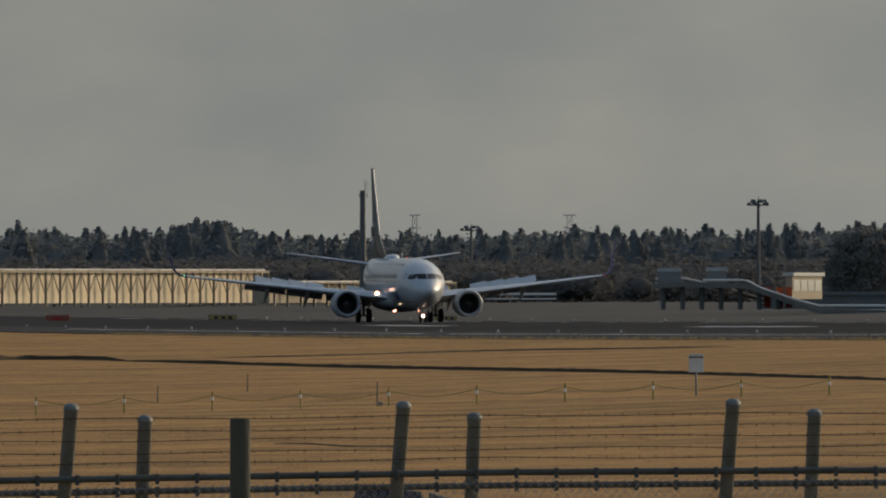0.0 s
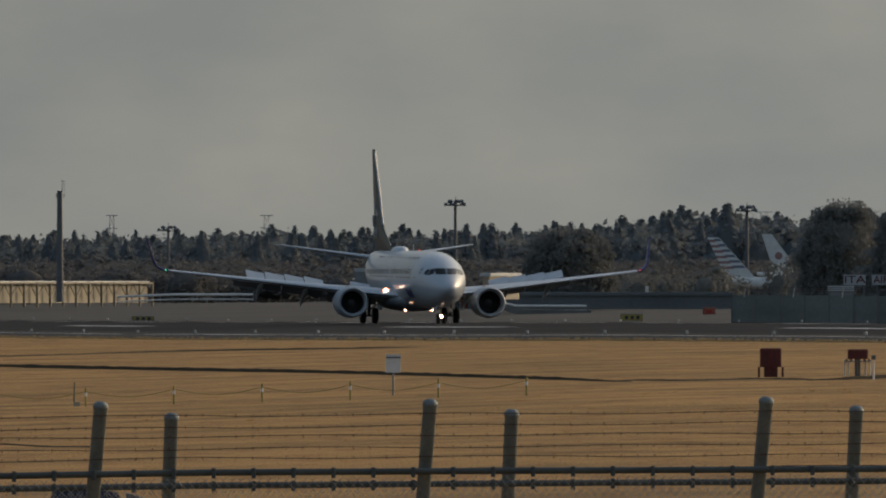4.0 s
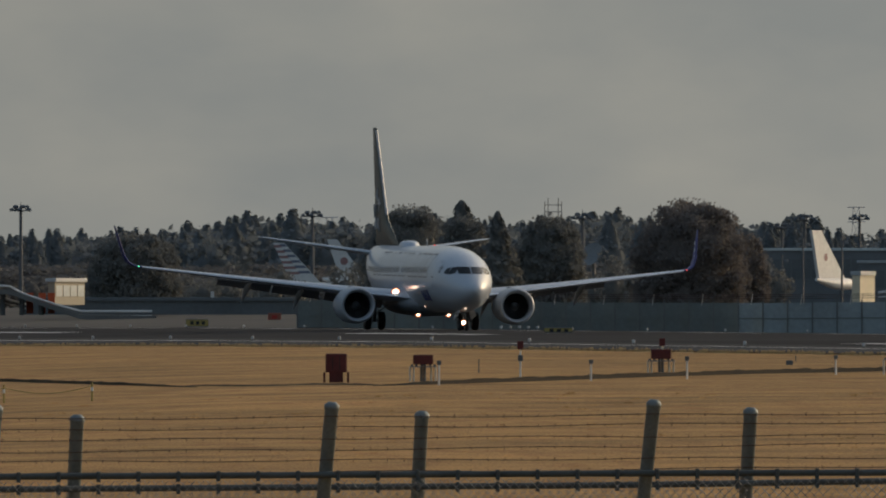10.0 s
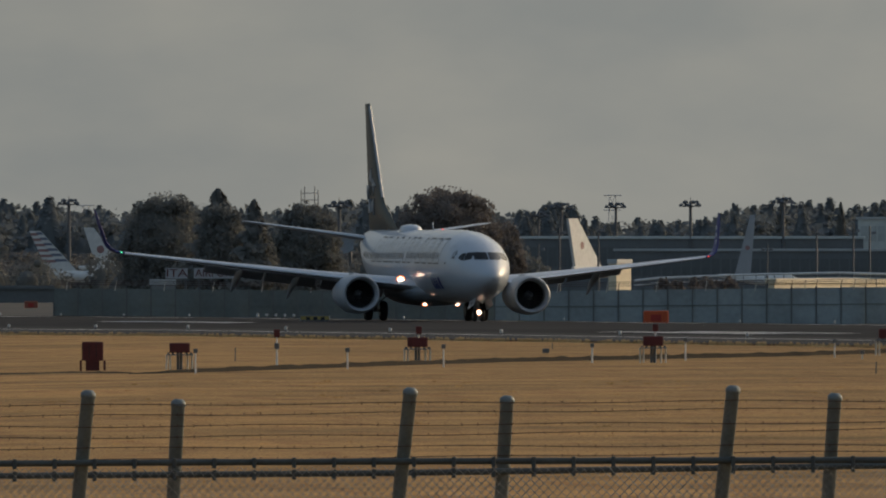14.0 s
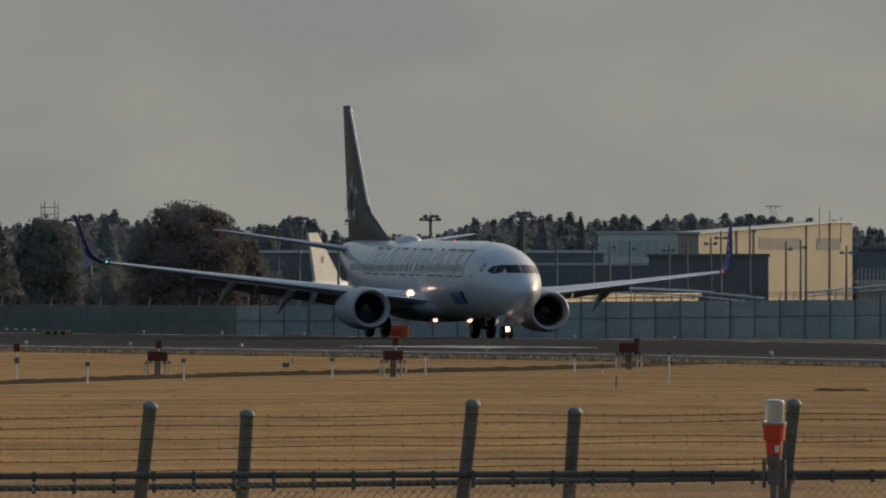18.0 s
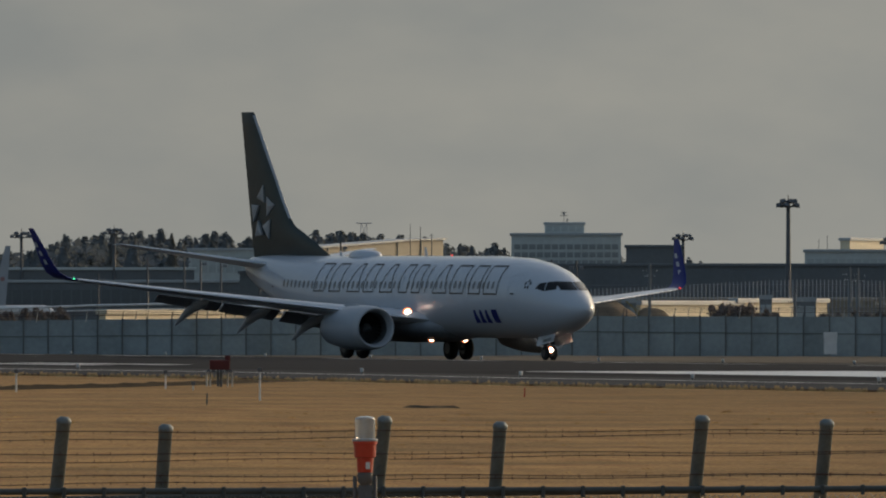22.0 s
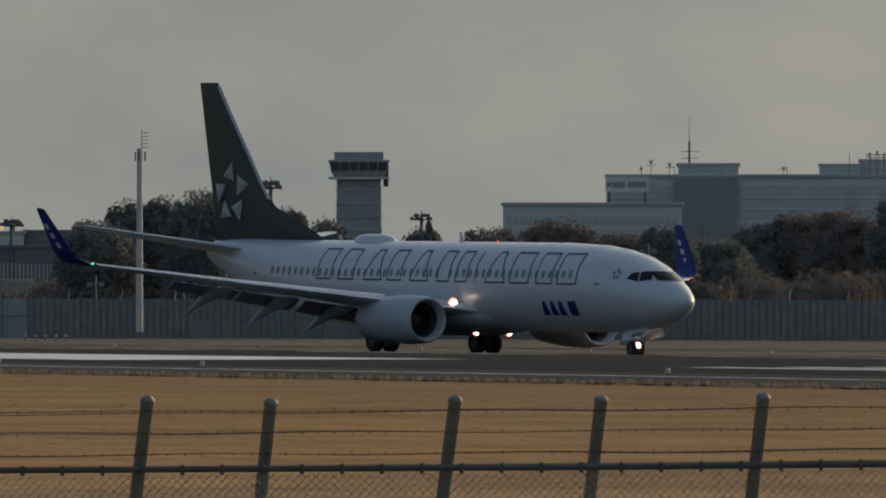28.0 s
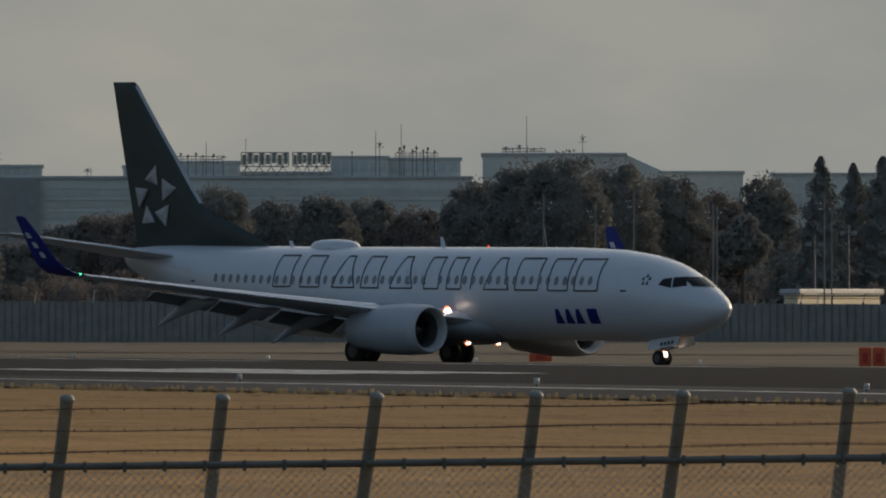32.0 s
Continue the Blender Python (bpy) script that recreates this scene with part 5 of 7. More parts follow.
# ---- buildings ----
def house(name, u0, u1, v0, v1, d, label, category="building", material=None, depth=25.0, rows=0, cols=0, window=None, roof=None, turn=0.0, v_win=None, group="", foot=True):
    """A flat-roofed building that fills bearings u0 to u1 and heights v0 to v1 at distance d; rows x cols panes in its front."""
    m = facing((u0 + u1) / 2, d, lift(v0, d), turn)
    w, h = (u1 - u0) / UNIT * d / math.cos(radians(turn)), (v1 - v0) / UNIT * d
    b = thing(name, m, label, category, group)
    lo = min(0.0, -m.translation.z) if foot else -0.3
    front = Geo().box(-w / 2, w / 2, 0, depth, lo, h - 0.25)
    part("wall", front, material or FACADE, b)
    e = min(0.25, 0.03 * w)
    part("roof", Geo().chamfered(-w / 2 - e, w / 2 + e, -e, depth + e, h - 0.25, h + 0.15, 0.3 * e), roof or ROOF_GREY, b, "flat roof edge")
    if rows and cols:
        a, c = v_win or (0.12, 0.88)
        cw, ch = w * 0.96 / cols, h * (c - a) / rows
        pane = mesh_of("window", Geo().box(-cw * 0.42, cw * 0.42, -0.06, 0.05, -ch * 0.32, ch * 0.32), window or FAR_GLASS)
        for r in range(rows):
            for k in range(cols):
                part("window", pane, None, b, at=(-w * 0.48 + cw * (k + 0.5), 0, h * a + ch * (r + 0.5)))
    return b


def flood_mast(u, v_top, d, label="", thick=0.28):
    """A tall apron mast with a crown of floodlights."""
    z1 = lift(v_top, d)
    x, y = spot(u, d)
    t = thing("floodlight_mast", facing(u, d, 0.0), label or "tall steel floodlight mast with a crown of lamps", "light mast", "floodlight masts")
    part("shaft", Geo().tube((0, 0, 0), (0, 0, z1 - 0.6), thick * 1.3, thick * 0.8, 10), MAST, t, smooth=50)
    w = 22 / UNIT * d
    part("platform", Geo().disc_rings((0, 0, z1 - 1.45), (0, 0, 1), ((0, w * 0.22), (0.1, w * 0.34), (0.2, w * 0.34), (0.26, w * 0.2)), 12), MAST, t)
    lamp = mesh_of("floodlight", Geo().add([(-0.36, -0.22, 0), (0.36, -0.22, 0), (0.36, 0.22, 0), (-0.36, 0.22, 0), (-0.2, -0.1, 0.4), (0.2, -0.1, 0.4), (0.2, 0.12, 0.4), (-0.2, 0.12, 0.4)],
                   [(3, 2, 1, 0), (4, 5, 6, 7), (0, 1, 5, 4), (1, 2, 6, 5), (2, 3, 7, 6), (3, 0, 4, 7)]), MAST)
    for k in range(10):
        a = math.tau * (k + 0.25) / 10
        part("floodlight", lamp, None, t, at=pose(math.cos(a) * w * (0.74 if k % 2 else 0.5), math.sin(a) * w * 0.7, z1 - (1.3 if k % 2 else 0.85), 25 * math.sin(a), 25 * math.cos(a), 0))
    part("arm", Geo().tube((-w * 0.8, 0, z1 - 1.3), (w * 0.8, 0, z1 - 1.3), 0.09).tube((0, -w * 0.8, z1 - 1.3), (0, w * 0.8, z1 - 1.3), 0.09), MAST, t)
    part("finial", Geo().tube((0, 0, z1 - 1.2), (0, 0, z1), 0.10, 0.04), MAST, t)
    return t


for u, v, d in ((558, 93, 2600), (1074, 83, 2600), (1552, 80, 2400), (50, 46, 3000), (1945, 76, 2700), (2042, 76, 2900), (2174, 80, 2600), (2338, 86, 2600), (1790 + 115, 60, 3000), (3531, 140, 1900), (3345, 76, 2600), (3717, 67, 2700), (4172, 140, 1900), (4439, 80, 2400), (3713, 70, 2400)):
    flood_mast(u, v, d)


def lattice_mast(name, u, v1, d, half, material, label, category="mast"):
    """A four-legged lattice tower."""
    m = facing(u, d, 0.0)
    z0, z1, w = 0.0, lift(v1, d), half / UNIT * d
    t = thing(name, m, label, category)
    n = 6
    legs = Geo()
    for sx in (-1, 1):
        for sy in (-1, 1):
            legs.tube((sx * w, sy * w, z0), (sx * w * 0.45, sy * w * 0.45, z1), 0.12, 0.09, 5)
    part("legs", legs, material, t)
    g = Geo()
    for i in range(n):
        a, b = i / n, (i + 1) / n
        wa, wb, za, zb = w * (1 - 0.55 * a), w * (1 - 0.55 * b), z0 + (z1 - z0) * a, z0 + (z1 - z0) * b
        for s in (-1, 1):
            g.tube((-wa, s * wa, za), (wb, s * wb, zb), 0.06, 0.06, 4).tube((wa, s * wa, za), (-wb, s * wb, zb), 0.06, 0.06, 4)
            g.tube((s * wa, -wa, za), (s * wb, wb, zb), 0.06, 0.06, 4)
        g.tube((-wb, -wb, zb), (wb, -wb, zb), 0.06, 0.06, 4)
    part("bracing", g, material, t)
    return t, z1, w


def pylon(u, v_top, d, half, label):
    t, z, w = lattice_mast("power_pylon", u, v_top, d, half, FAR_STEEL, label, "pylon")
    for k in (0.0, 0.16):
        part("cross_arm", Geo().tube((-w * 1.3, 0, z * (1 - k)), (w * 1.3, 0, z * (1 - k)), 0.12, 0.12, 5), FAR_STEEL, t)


pylon(224, 60, 4200, 9, "faint red and white power pylon in the haze")
pylon(-50, 60, 4000, 8, "hazy grey lattice tower")
pylon(1104, 66, 4400, 12, "faint power pylon far behind the woods")
pylon(2036, 84, 4400, 12, "faint power pylon far behind the woods")
pylon(2780, 90, 4300, 11, "faint power pylon far behind the woods")
rack = thing("aerial_mast", facing(1500, 2300, 0.0), "thin aerial frame above the trees", "antenna")
for x in (-15, -9, 9, 15):
    part("upright", Geo().tube((x * 2300 / UNIT, 0, 0), (x * 2300 / UNIT, 0, lift(100 if abs(x) == 9 else 94, 2300)), 0.06, 0.06, 5), FAR_METAL, rack)
for v in (60, 76, 88):
    part("crossbar", Geo().tube((-15 * 2300 / UNIT, 0, lift(v, 2300)), (15 * 2300 / UNIT, 0, lift(v, 2300)), 0.05, 0.05, 5), FAR_METAL, rack)


def pole_mast(u, v0, v1, d, r, material, label):
    """A telecommunication pole with aerials round its head."""
    m = facing(u, d, 0.0)
    z0, z1 = min(lift(v0, d), 0.2), lift(v1, d)
    t = thing("aerial_pole", m, label, "mast")
    h = z1 - z0
    part("shaft", Geo().tube((0, 0, z0), (0, 0, z0 + h * 0.91), r * 1.2, r * 0.9, 14), material, t, smooth=50)
    part("whip", Geo().tube((r * 0.7, 0, z0 + h * 0.8), (r * 0.7, 0, z1), 0.05, 0.03, 6), material, t)
    g = Geo()
    for k in range(5):
        z = z0 + h * (0.915 + 0.018 * k)
        g.tube((r * 0.7, 0, z), (r * 0.7 + 0.45, 0, z), 0.025, 0.025, 4)
    part("rungs", g, material, t)
    for a in (0.3, 2.4, 4.5):
        part("aerial", Geo().box(-0.05, 0.05, -0.04, 0.04, -0.3, 0.3, Matrix.Translation((math.cos(a) * (r + 0.18), math.sin(a) * (r + 0.18), z0 + h * 0.87))), MAST, t)
    part("collar", Geo().disc_rings((0, 0, z0 + h * 0.62), (0, 0, 1), ((0, r * 1.12), (0.12, r * 1.12)), 12), material, t)


pole_mast(-142, -60, 123, 2300, 0.42, MAST, "dark aerial pole with equipment at its head")
pole_mast(3940, -135, 222, 1120, 0.2, POLE_PALE, "pale sunlit steel aerial pole")
pole_mast(4088, -125, 243, 1160, 0.25, MAST, "dark steel aerial pole with whip aerials")

# long cream sheds
def shed(u0, u1, v0, v1, d, bays, label, cladding=None):
    b = house("shed", u0, u1, v0, v1, d, label, "shed", cladding or CREAM, 2.5, turn=70.0)
    w, h = (u1 - u0) / UNIT * d / math.cos(radians(70)), (v1 - v0) / UNIT * d
    col = mesh_of("column", Geo().box(-0.12, 0.12, -0.9, -0.6, -1, h), SHED_STEEL)
    for i in range(bays + 1):
        x = -w / 2 + w * i / bays
        part("column", col, None, b, at=(x, 0, 0))
        if i < bays:
            part("brace", Geo().tube((x, -0.7, h * 0.1), (x + w / bays / 2, -0.7, h * 0.9), 0.08, 0.08, 4).tube((x + w / bays, -0.7, h * 0.1), (x + w / bays / 2, -0.7, h * 0.9), 0.08, 0.08, 4), SHED_STEEL, b)
    part("beam", Geo().box(-w / 2, w / 2, -0.95, -0.6, h * 0.9, h * 0.98), SHED_STEEL, b)


shed(-860, -312, -88, -37, 2300, 22, "long cream shed with dark steel columns in the sun")
shed(-305, 15, -89, -58, 2350, 14, "low pale shed with closely set columns", TAN)

# hangar, terminals, tower
hangar = thing("hangar", facing(2786, 2310, 0.0, 70.0), "long tan hangar in the sun with dark window bands", "hangar")
hw = 272 / UNIT * 2310 / math.cos(radians(70))
hx = lambda u: (u - 2786) / 272 * hw
hz = lambda v: lift(v, 2310)
part("wall", Geo().loft([[(hx(2650), y, 0), (hx(2922), y, 0), (hx(2922), y, hz(62)), (hx(2868), y, hz(60)), (hx(2650), y, hz(40))] for y in (0, 3)]), TAN, hangar)
part("roof", Geo().loft([[(hx(2650) - 0.3, y, hz(40)), (hx(2868), y, hz(60)), (hx(2922) + 0.3, y, hz(62)), (hx(2922) + 0.3, y, hz(65)), (hx(2868), y, hz(63)), (hx(2650) - 0.3, y, hz(43))] for y in (-0.4, 3.4)]), ROOF_GREY, hangar, "grey roof edge")
for u0, u1 in ((2755, 2828), (2857, 2900)):
    part("window", Geo().box(hx(u0), hx(u1), -0.06, 0.05, hz(13), hz(34)), DARK_PANEL, hangar, "dark window band")
for u in (2715, 2745, 2838, 2880):
    part("downpipe", Geo().tube((hx(u), -0.12, 0), (hx(u), -0.12, hz(40 + (u - 2650) * 0.09)), 0.1, 0.1, 6), FACADE_DARK, hangar)
house("hangar_annex", 2560, 2772, -80, 4, 2280, "low dark annex beside the tan hangar", "building", DARK_PANEL, 12.0, roof=DARK_PANEL)
house("terminal", 2040, 2660, -75, -12, 2500, "low dark terminal concourse with glazed front", "terminal", SLATE, 30.0, 1, 34, DARK_PANEL)
house("terminal", 1820, 2480, -60, 10, 2600, "long dark terminal with a pale roof edge", "terminal", SLATE, 30.0, 1, 36, DARK_PANEL, FACADE)
house("terminal_hall", 2470, 2660, -12, 44, 2650, "terminal hall with a pale sheet roof", "terminal", FACADE, 40.0, 1, 12)
house("office_block", 3041, 3235, -60, 71, 2600, "grey-green office block with a glazed front", "office block", FACADE, 30.0, 7, 14, FACADE_DARK)
house("rooftop_block", 3100, 3170, 71, 90, 2605, "small plant room on an office roof", "building", FACADE, 14.0, 1, 5)
house("warehouse", 3244, 3344, -60, 50, 2560, "dark windowless warehouse block", "warehouse", SLATE, 30.0, roof=SLATE)
house("concourse", 2930, 3900, -75, 17, 2400, "long dark concourse with a flat roof", "terminal", SLATE, 30.0, roof=SLATE)
house("office_block", 3560, 3735, -50, 42, 2500, "pale office block behind the airfield", "office block", FACADE, 30.0, 3, 12)
house("rooftop_block", 3640, 3700, 42, 62, 2510, "small cream rooftop block in the sun", "building", CREAM, 1.5, turn=68.0)
house("warehouse", 3735, 3822, -50, 44, 2520, "dark warehouse beside a pale block", "warehouse", SLATE, 30.0, roof=SLATE)
house("glazed_wing", 4583, 4900, -60, 92, 2200, "pale glazed wing of an airline building", "office block", FACADE, 20.0, 5, 26)
main = house("airline_building", 4766, 5760, -60, 142, 2350, "long grey airline maintenance building with pale ledges", "hangar", FACADE, 60.0)
mw, mz = 994 / UNIT * 2350, lambda v: lift(v, 2350) - lift(-60, 2350)
for v, o in ((121, 0.1), (101, 0.16), (80, 0.12), (52, 0.16), (20, 0.12)):
    part("ledge", Geo().box(-mw / 2, mw / 2, -o, 0.0, mz(v), mz(v + 4)), FACADE, main, "pale concrete ledge")
    part("window_band", Geo().box(-mw / 2 + 1, mw / 2 - 1, -0.08, 0.05, mz(v - 14), mz(v - 3)), FAR_GLASS, main, "grey window band")
part("glass_front", Geo().box(mw * -0.38, mw * -0.27, -0.9, 0.0, mz(10), mz(140)), FACADE_DARK, main, "dark glazed stair front")
for k in range(12):
    x = mw * (-0.38 + 0.11 * k / 11)
    part("mullion", Geo().box(x - 0.08, x + 0.08, -0.96, -0.9, mz(10), mz(138)), FACADE_DARK, main)
for u0, u1, v0, v1, d in ((4893, 5000, 142, 162, 2352), (5143, 5215, 142, 161, 2356), (5215, 5350, 142, 169, 2358), (5350, 5510, 142, 150, 2360), (5510, 5612, 142, 178, 2362), (5612, 5740, 142, 175, 2364)):
    house("rooftop_block", u0, u1, v0, v1, d, "grey plant room on the airline building", "building", FACADE, 20.0, 1, 6)
house("hangar", 5779, 6032, -60, 183, 2400, "tall grey hangar end behind dark trees", "hangar", FACADE, 60.0, 3, 16)
house("hangar", 6032, 6240, -60, 151, 2450, "long grey hangar behind the trees", "hangar", FACADE, 60.0, 3, 12)
house("hangar", 6290, 6700, -60, 148, 2500, "grey hangar roof above the trees", "hangar", FACADE, 60.0, 3, 16)

# the sloping shoulder of the tall hangar
m = facing(6064, 2402, 0.0)
w = 65 / UNIT * 2402
wedge = thing("hangar_shoulder", m, "sloping grey roof shoulder of a hangar", "roof")
part("roof", Geo().loft([[(-w / 2, y, 0), (w / 2, y, 0), (w / 2, y, lift(153, 2402)), (-w / 2, y, lift(182, 2402))] for y in (0, 40)]), FACADE, wedge)

# control tower
tower = thing("control_tower", facing(4328, 2000, 0.0), "grey airport control tower with a flared glazed cab", "control tower")
tz = lambda v: lift(v, 2000)
sq = lambda w, z, s=0.0: [(-w - s, -w, z), (w - s, -w, z), (w - s, w, z), (-w - s, w, z)]
part("shaft", Geo().loft([sq(2.75, 0), sq(2.6, tz(136))]), FACADE_DARK, tower)
for k in range(5):
    part("floor_band", Geo().loft([sq(2.8 - 0.02 * k, tz(20 + 24 * k)), sq(2.8 - 0.02 * k, tz(22 + 24 * k))]), ROOF_GREY, tower)
part("gallery", Geo().loft([sq(3.55, tz(135)), sq(3.6, tz(139))]), FACADE, tower, "walkway ledge")
part("cab", Geo().loft([sq(2.9, tz(139)), sq(3.35, tz(150))]), FACADE_DARK, tower)
part("cab_glass", Geo().loft([sq(3.3, tz(150)), sq(3.5, tz(165))]), WINDOW, tower, "dark window band")
for k in range(7):
    x = -3.4 + 6.8 * k / 6
    part("mullion", Geo().tube((x * 0.95, -3.4, tz(150)), (x, -3.58, tz(165)), 0.05, 0.05, 4), FACADE_DARK, tower)
part("cab_roof", Geo().loft([sq(3.6, tz(165)), sq(3.6, tz(169)), sq(2.9, tz(169.5)), sq(2.9, tz(183))]), FACADE_DARK, tower)
part("aerial_box", Geo().box(2.9, 3.5, -1, 0, tz(122), tz(168)), MAST, tower)

for u, d, v, half, k in ((3864, 1320, 64, 78, 0), (3920, 1330, 98, 60, 1), (3985, 1330, 104, 56, 2), (4045, 1300, 116, 60, 3), (4120, 1340, 108, 66, 4), (4200, 1320, 84, 50, 5), (4270, 1360, 66, 50, 6), (4440, 1400, 50, 40, 7), (4560, 1400, 50, 60, 8), (4680, 1420, 66, 70, 9), (4790, 1400, 40, 60, 10), (4870, 1390, 56, 50, 11), (4960, 1420, 30, 60, 12)):
    broad_tree("tree", u, d, v, half * (1.3 if k > 6 else 1.1), seed=100 + k, count=2200, material=BARE_TWIGS if k in (8, 9, 10) else EVERGREEN, label="brown leafless tree behind the wall" if k in (8, 9, 10) else "dark bushy evergreen behind the wall")
for u, d, v, half, k in ((5040, 1500, 60, 60, 0), (5110, 1500, 78, 60, 1), (5190, 1480, 84, 60, 2), (5305, 1450, 128, 72, 3), (5410, 1480, 102, 60, 4), (5500, 1470, 112, 60, 5), (5580, 1480, 106, 60, 6), (5660, 1470, 90, 60, 7), (5770, 1400, 140, 70, 8), (5850, 1380, 172, 70, 9), (5925, 1370, 188, 80, 10), (6010, 1390, 172, 80, 11), (6100, 1400, 150, 80, 12), (6190, 1420, 118, 60, 13), (6280, 1450, 150, 56, 14), (6480, 1420, 140, 70, 15), (6570, 1420, 160, 80, 16)):
    broad_tree("tree", u, d, v, half * (1.35 if k < 3 else 1.15), seed=200 + k, count=2800, material=BARE_TWIGS if k in (1, 2, 7, 13) else EVERGREEN, label="brown leafless tree behind the wall" if k in (1, 2, 7, 13) else "")
for u, d, v, half, k in ((6378, 1400, 178, 40, 0), (6435, 1410, 166, 34, 1), (6488, 1405, 178, 44, 2), (4452, 1380, 62, 18, 3), (2335, 2900, 72, 12, 4), (2440, 2900, 72, 12, 5)):
    conifer(u, d, v, half, 300 + k, 1600)


def undergrowth(name, u0, u1, d, low, high, seed, material, step=30, words="brown and dark green scrub behind the perimeter wall"):
    """A belt of scrub of uneven height."""
    rnd, g, u = random.Random(seed), Geo(), u0
    while u < u1:
        dd = d + rnd.uniform(-40, 40)
        h = lift(rnd.uniform(low, high), dd)
        r = step / UNIT * dd * rnd.uniform(0.8, 1.5)
        sh = leaves([(0, 0, h * 0.4, r * 0.8, r * 0.8, h * 0.42)] + [(rnd.uniform(-0.8, 0.8) * r, rnd.uniform(-0.5, 0.5) * r, h * rnd.uniform(0.15, 0.85), r * 0.35, r * 0.35, h * 0.14) for _ in range(5)], 900, 0.17, seed + int(u), core=0.62)
        x, y = spot(u, dd)
        g.add([(x + a, y + b, c) for a, b, c in sh.v], sh.f)
        u += step * rnd.uniform(0.5, 0.9)
    tagged(part(name, g, material, smooth=89), words, "bushes", kind="stuff")


undergrowth("scrub", 3780, 6700, 1420, -45, -5, 1, BARE_TWIGS)
undergrowth("scrub", 5700, 6700, 1450, 0, 60, 2, EVERGREEN)
undergrowth("scrub", 1130, 1900, 1540, -40, 20, 3, EVERGREEN)
undergrowth("scrub", 690, 1060, 2020, -60, -20, 4, EVERGREEN)


# ---- small things on the airfield ----
def standing(name, u, v, label, category, group=""):
    """A thing on the ground seen at bearing u and height v; returns it and the metres of one unit there."""
    d = on_ground(u, v)
    return thing(name, facing(u, d), label, category, group), d / UNIT


def edge_light(m, head=0.068, stem=0.10):
    t = thing("runway_light", m, "small white runway edge light on a stem", "runway light", "runway edge lights")
    part("stem", Geo().tube((0, 0, 0), (0, 0, stem), 0.03, 0.028, 8).disc_rings((0, 0, 0), (0, 0, 1), ((0, 0.09), (0.02, 0.08)), 10), MAST, t, "dark stem")
    part("head", Geo().disc_rings((0, 0, stem - 0.01), (0, 0, 1), ((0, 0.06), (0.02, head), (0.13, head), (0.15, 0.055)), 14), CLEAR_GREY, t, "white lamp head", smooth=40)
    part("slot", Geo().box(-0.012, 0.012, -head - 0.006, -head + 0.01, stem + 0.02, stem + 0.06), MAST, t)
    return t


first = None
for k in range(-11, 52):
    if k == -4:
        continue
    p = Matrix.Translation(runway_spot(145.5, 590.6 + 24.75 * k, 0.03))
    first = copy_thing(first, p) if first else edge_light(p)
for k in range(-8, 40):
    copy_thing(first, Matrix.Translation(runway_spot(207, 625.5 + 24.8 * k, 0.03)))
for u0, d, stem, step in ((1408, 1130, 0.22, 16), (3738, 1090, 0.38, 18)):
    row_light = edge_light(facing(u0, d), 0.1, stem)
    for k in range(1, 5):
        copy_thing(row_light, facing(u0 + step * k, d))

# red equipment cabinet
box, k = standing("equipment_cabinet", 1116, -226, "red equipment cabinet on short legs in the grass", "cabinet")
part("body", Geo().chamfered(-19 * k, 19 * k, -0.3, 0.3, 0.28, 51 * k, 0.03), DARK_RED, box)
part("plinth", Geo().box(-12 * k, 12 * k, -0.25, 0.25, 0, 0.28), DARK_RED, box)
for s in (-1, 1):
    part("side_bracket", Geo().box(s * 21 * k - 0.03, s * 21 * k + 0.03, -0.25, 0.25, 0, 18 * k), DARK_RED, box)
    part("door_line", Geo().box(s * 0.1 - 0.008, s * 0.1 + 0.008, -0.315, -0.3, 0.35, 46 * k), DARK, box)


def stand(u, v):
    t, k = standing("aerial_stand", u, v, "dark red box on a table of white legs", "equipment", "landing system stands")
    part("box", Geo().chamfered(-18 * k, 18 * k, -0.22, 0.22, 30 * k, 47 * k, 0.03), DARK_RED, t, "dark red weathered box")
    part("table", Geo().box(-24 * k, 24 * k, -0.3, 0.3, 25 * k, 27 * k), GREY_METAL, t)
    for x in (-23, -17, 14, 22):
        part("leg", Geo().tube((x * k, 0.1, 0), (x * k, 0.1, 26 * k), 0.026, 0.026, 8), POLE_PALE, t, "white leg")
    for x in (-3, 2.5):
        part("strut", Geo().tube((x * k, -0.05, 0), (x * k, -0.05, 31 * k), 0.04, 0.04, 8), MAST, t)
    for x in (-20, -12, 12, 20):
        part("clamp", Geo().box((x - 2) * k, (x + 2) * k, -0.05, 0.05, 27 * k, 30 * k), MAST, t)


for u, v in ((1270, -224), (1691, -214), (2108, -212), (2525, -199)):
    stand(u, v)


def marker_post(u, v0, v1, top, label):
    """A thin post from v0 up to v1, with a small head."""
    t, k = standing("marker_post", u, v0, label, "post", "marker posts")
    h = (v1 - v0) * k
    part("shaft", Geo().tube((0, 0, 0), (0, 0, h), 0.026, 0.023, 8), WHITE_PAINT, t)
    w = 0.085 if top is DARK_RED else 0.06
    part("head", Geo().chamfered(-w, w, -w, w, h - 0.02, h + (0.2 if top is DARK_RED else 0.1), 0.01), top, t)
    if top is DARK_RED:
        part("junction_box", Geo().chamfered(-0.07, 0.07, -0.1, 0.0, h * 0.62, h * 0.80, 0.01), MAST, t)


for u, v0, v1 in ((1442, -224, -166), (1693, -214, -160), (2112, -212, -156), (2539, -199, -155)):
    marker_post(u, v0, v1, DARK_RED, "thin white post with a red square head")
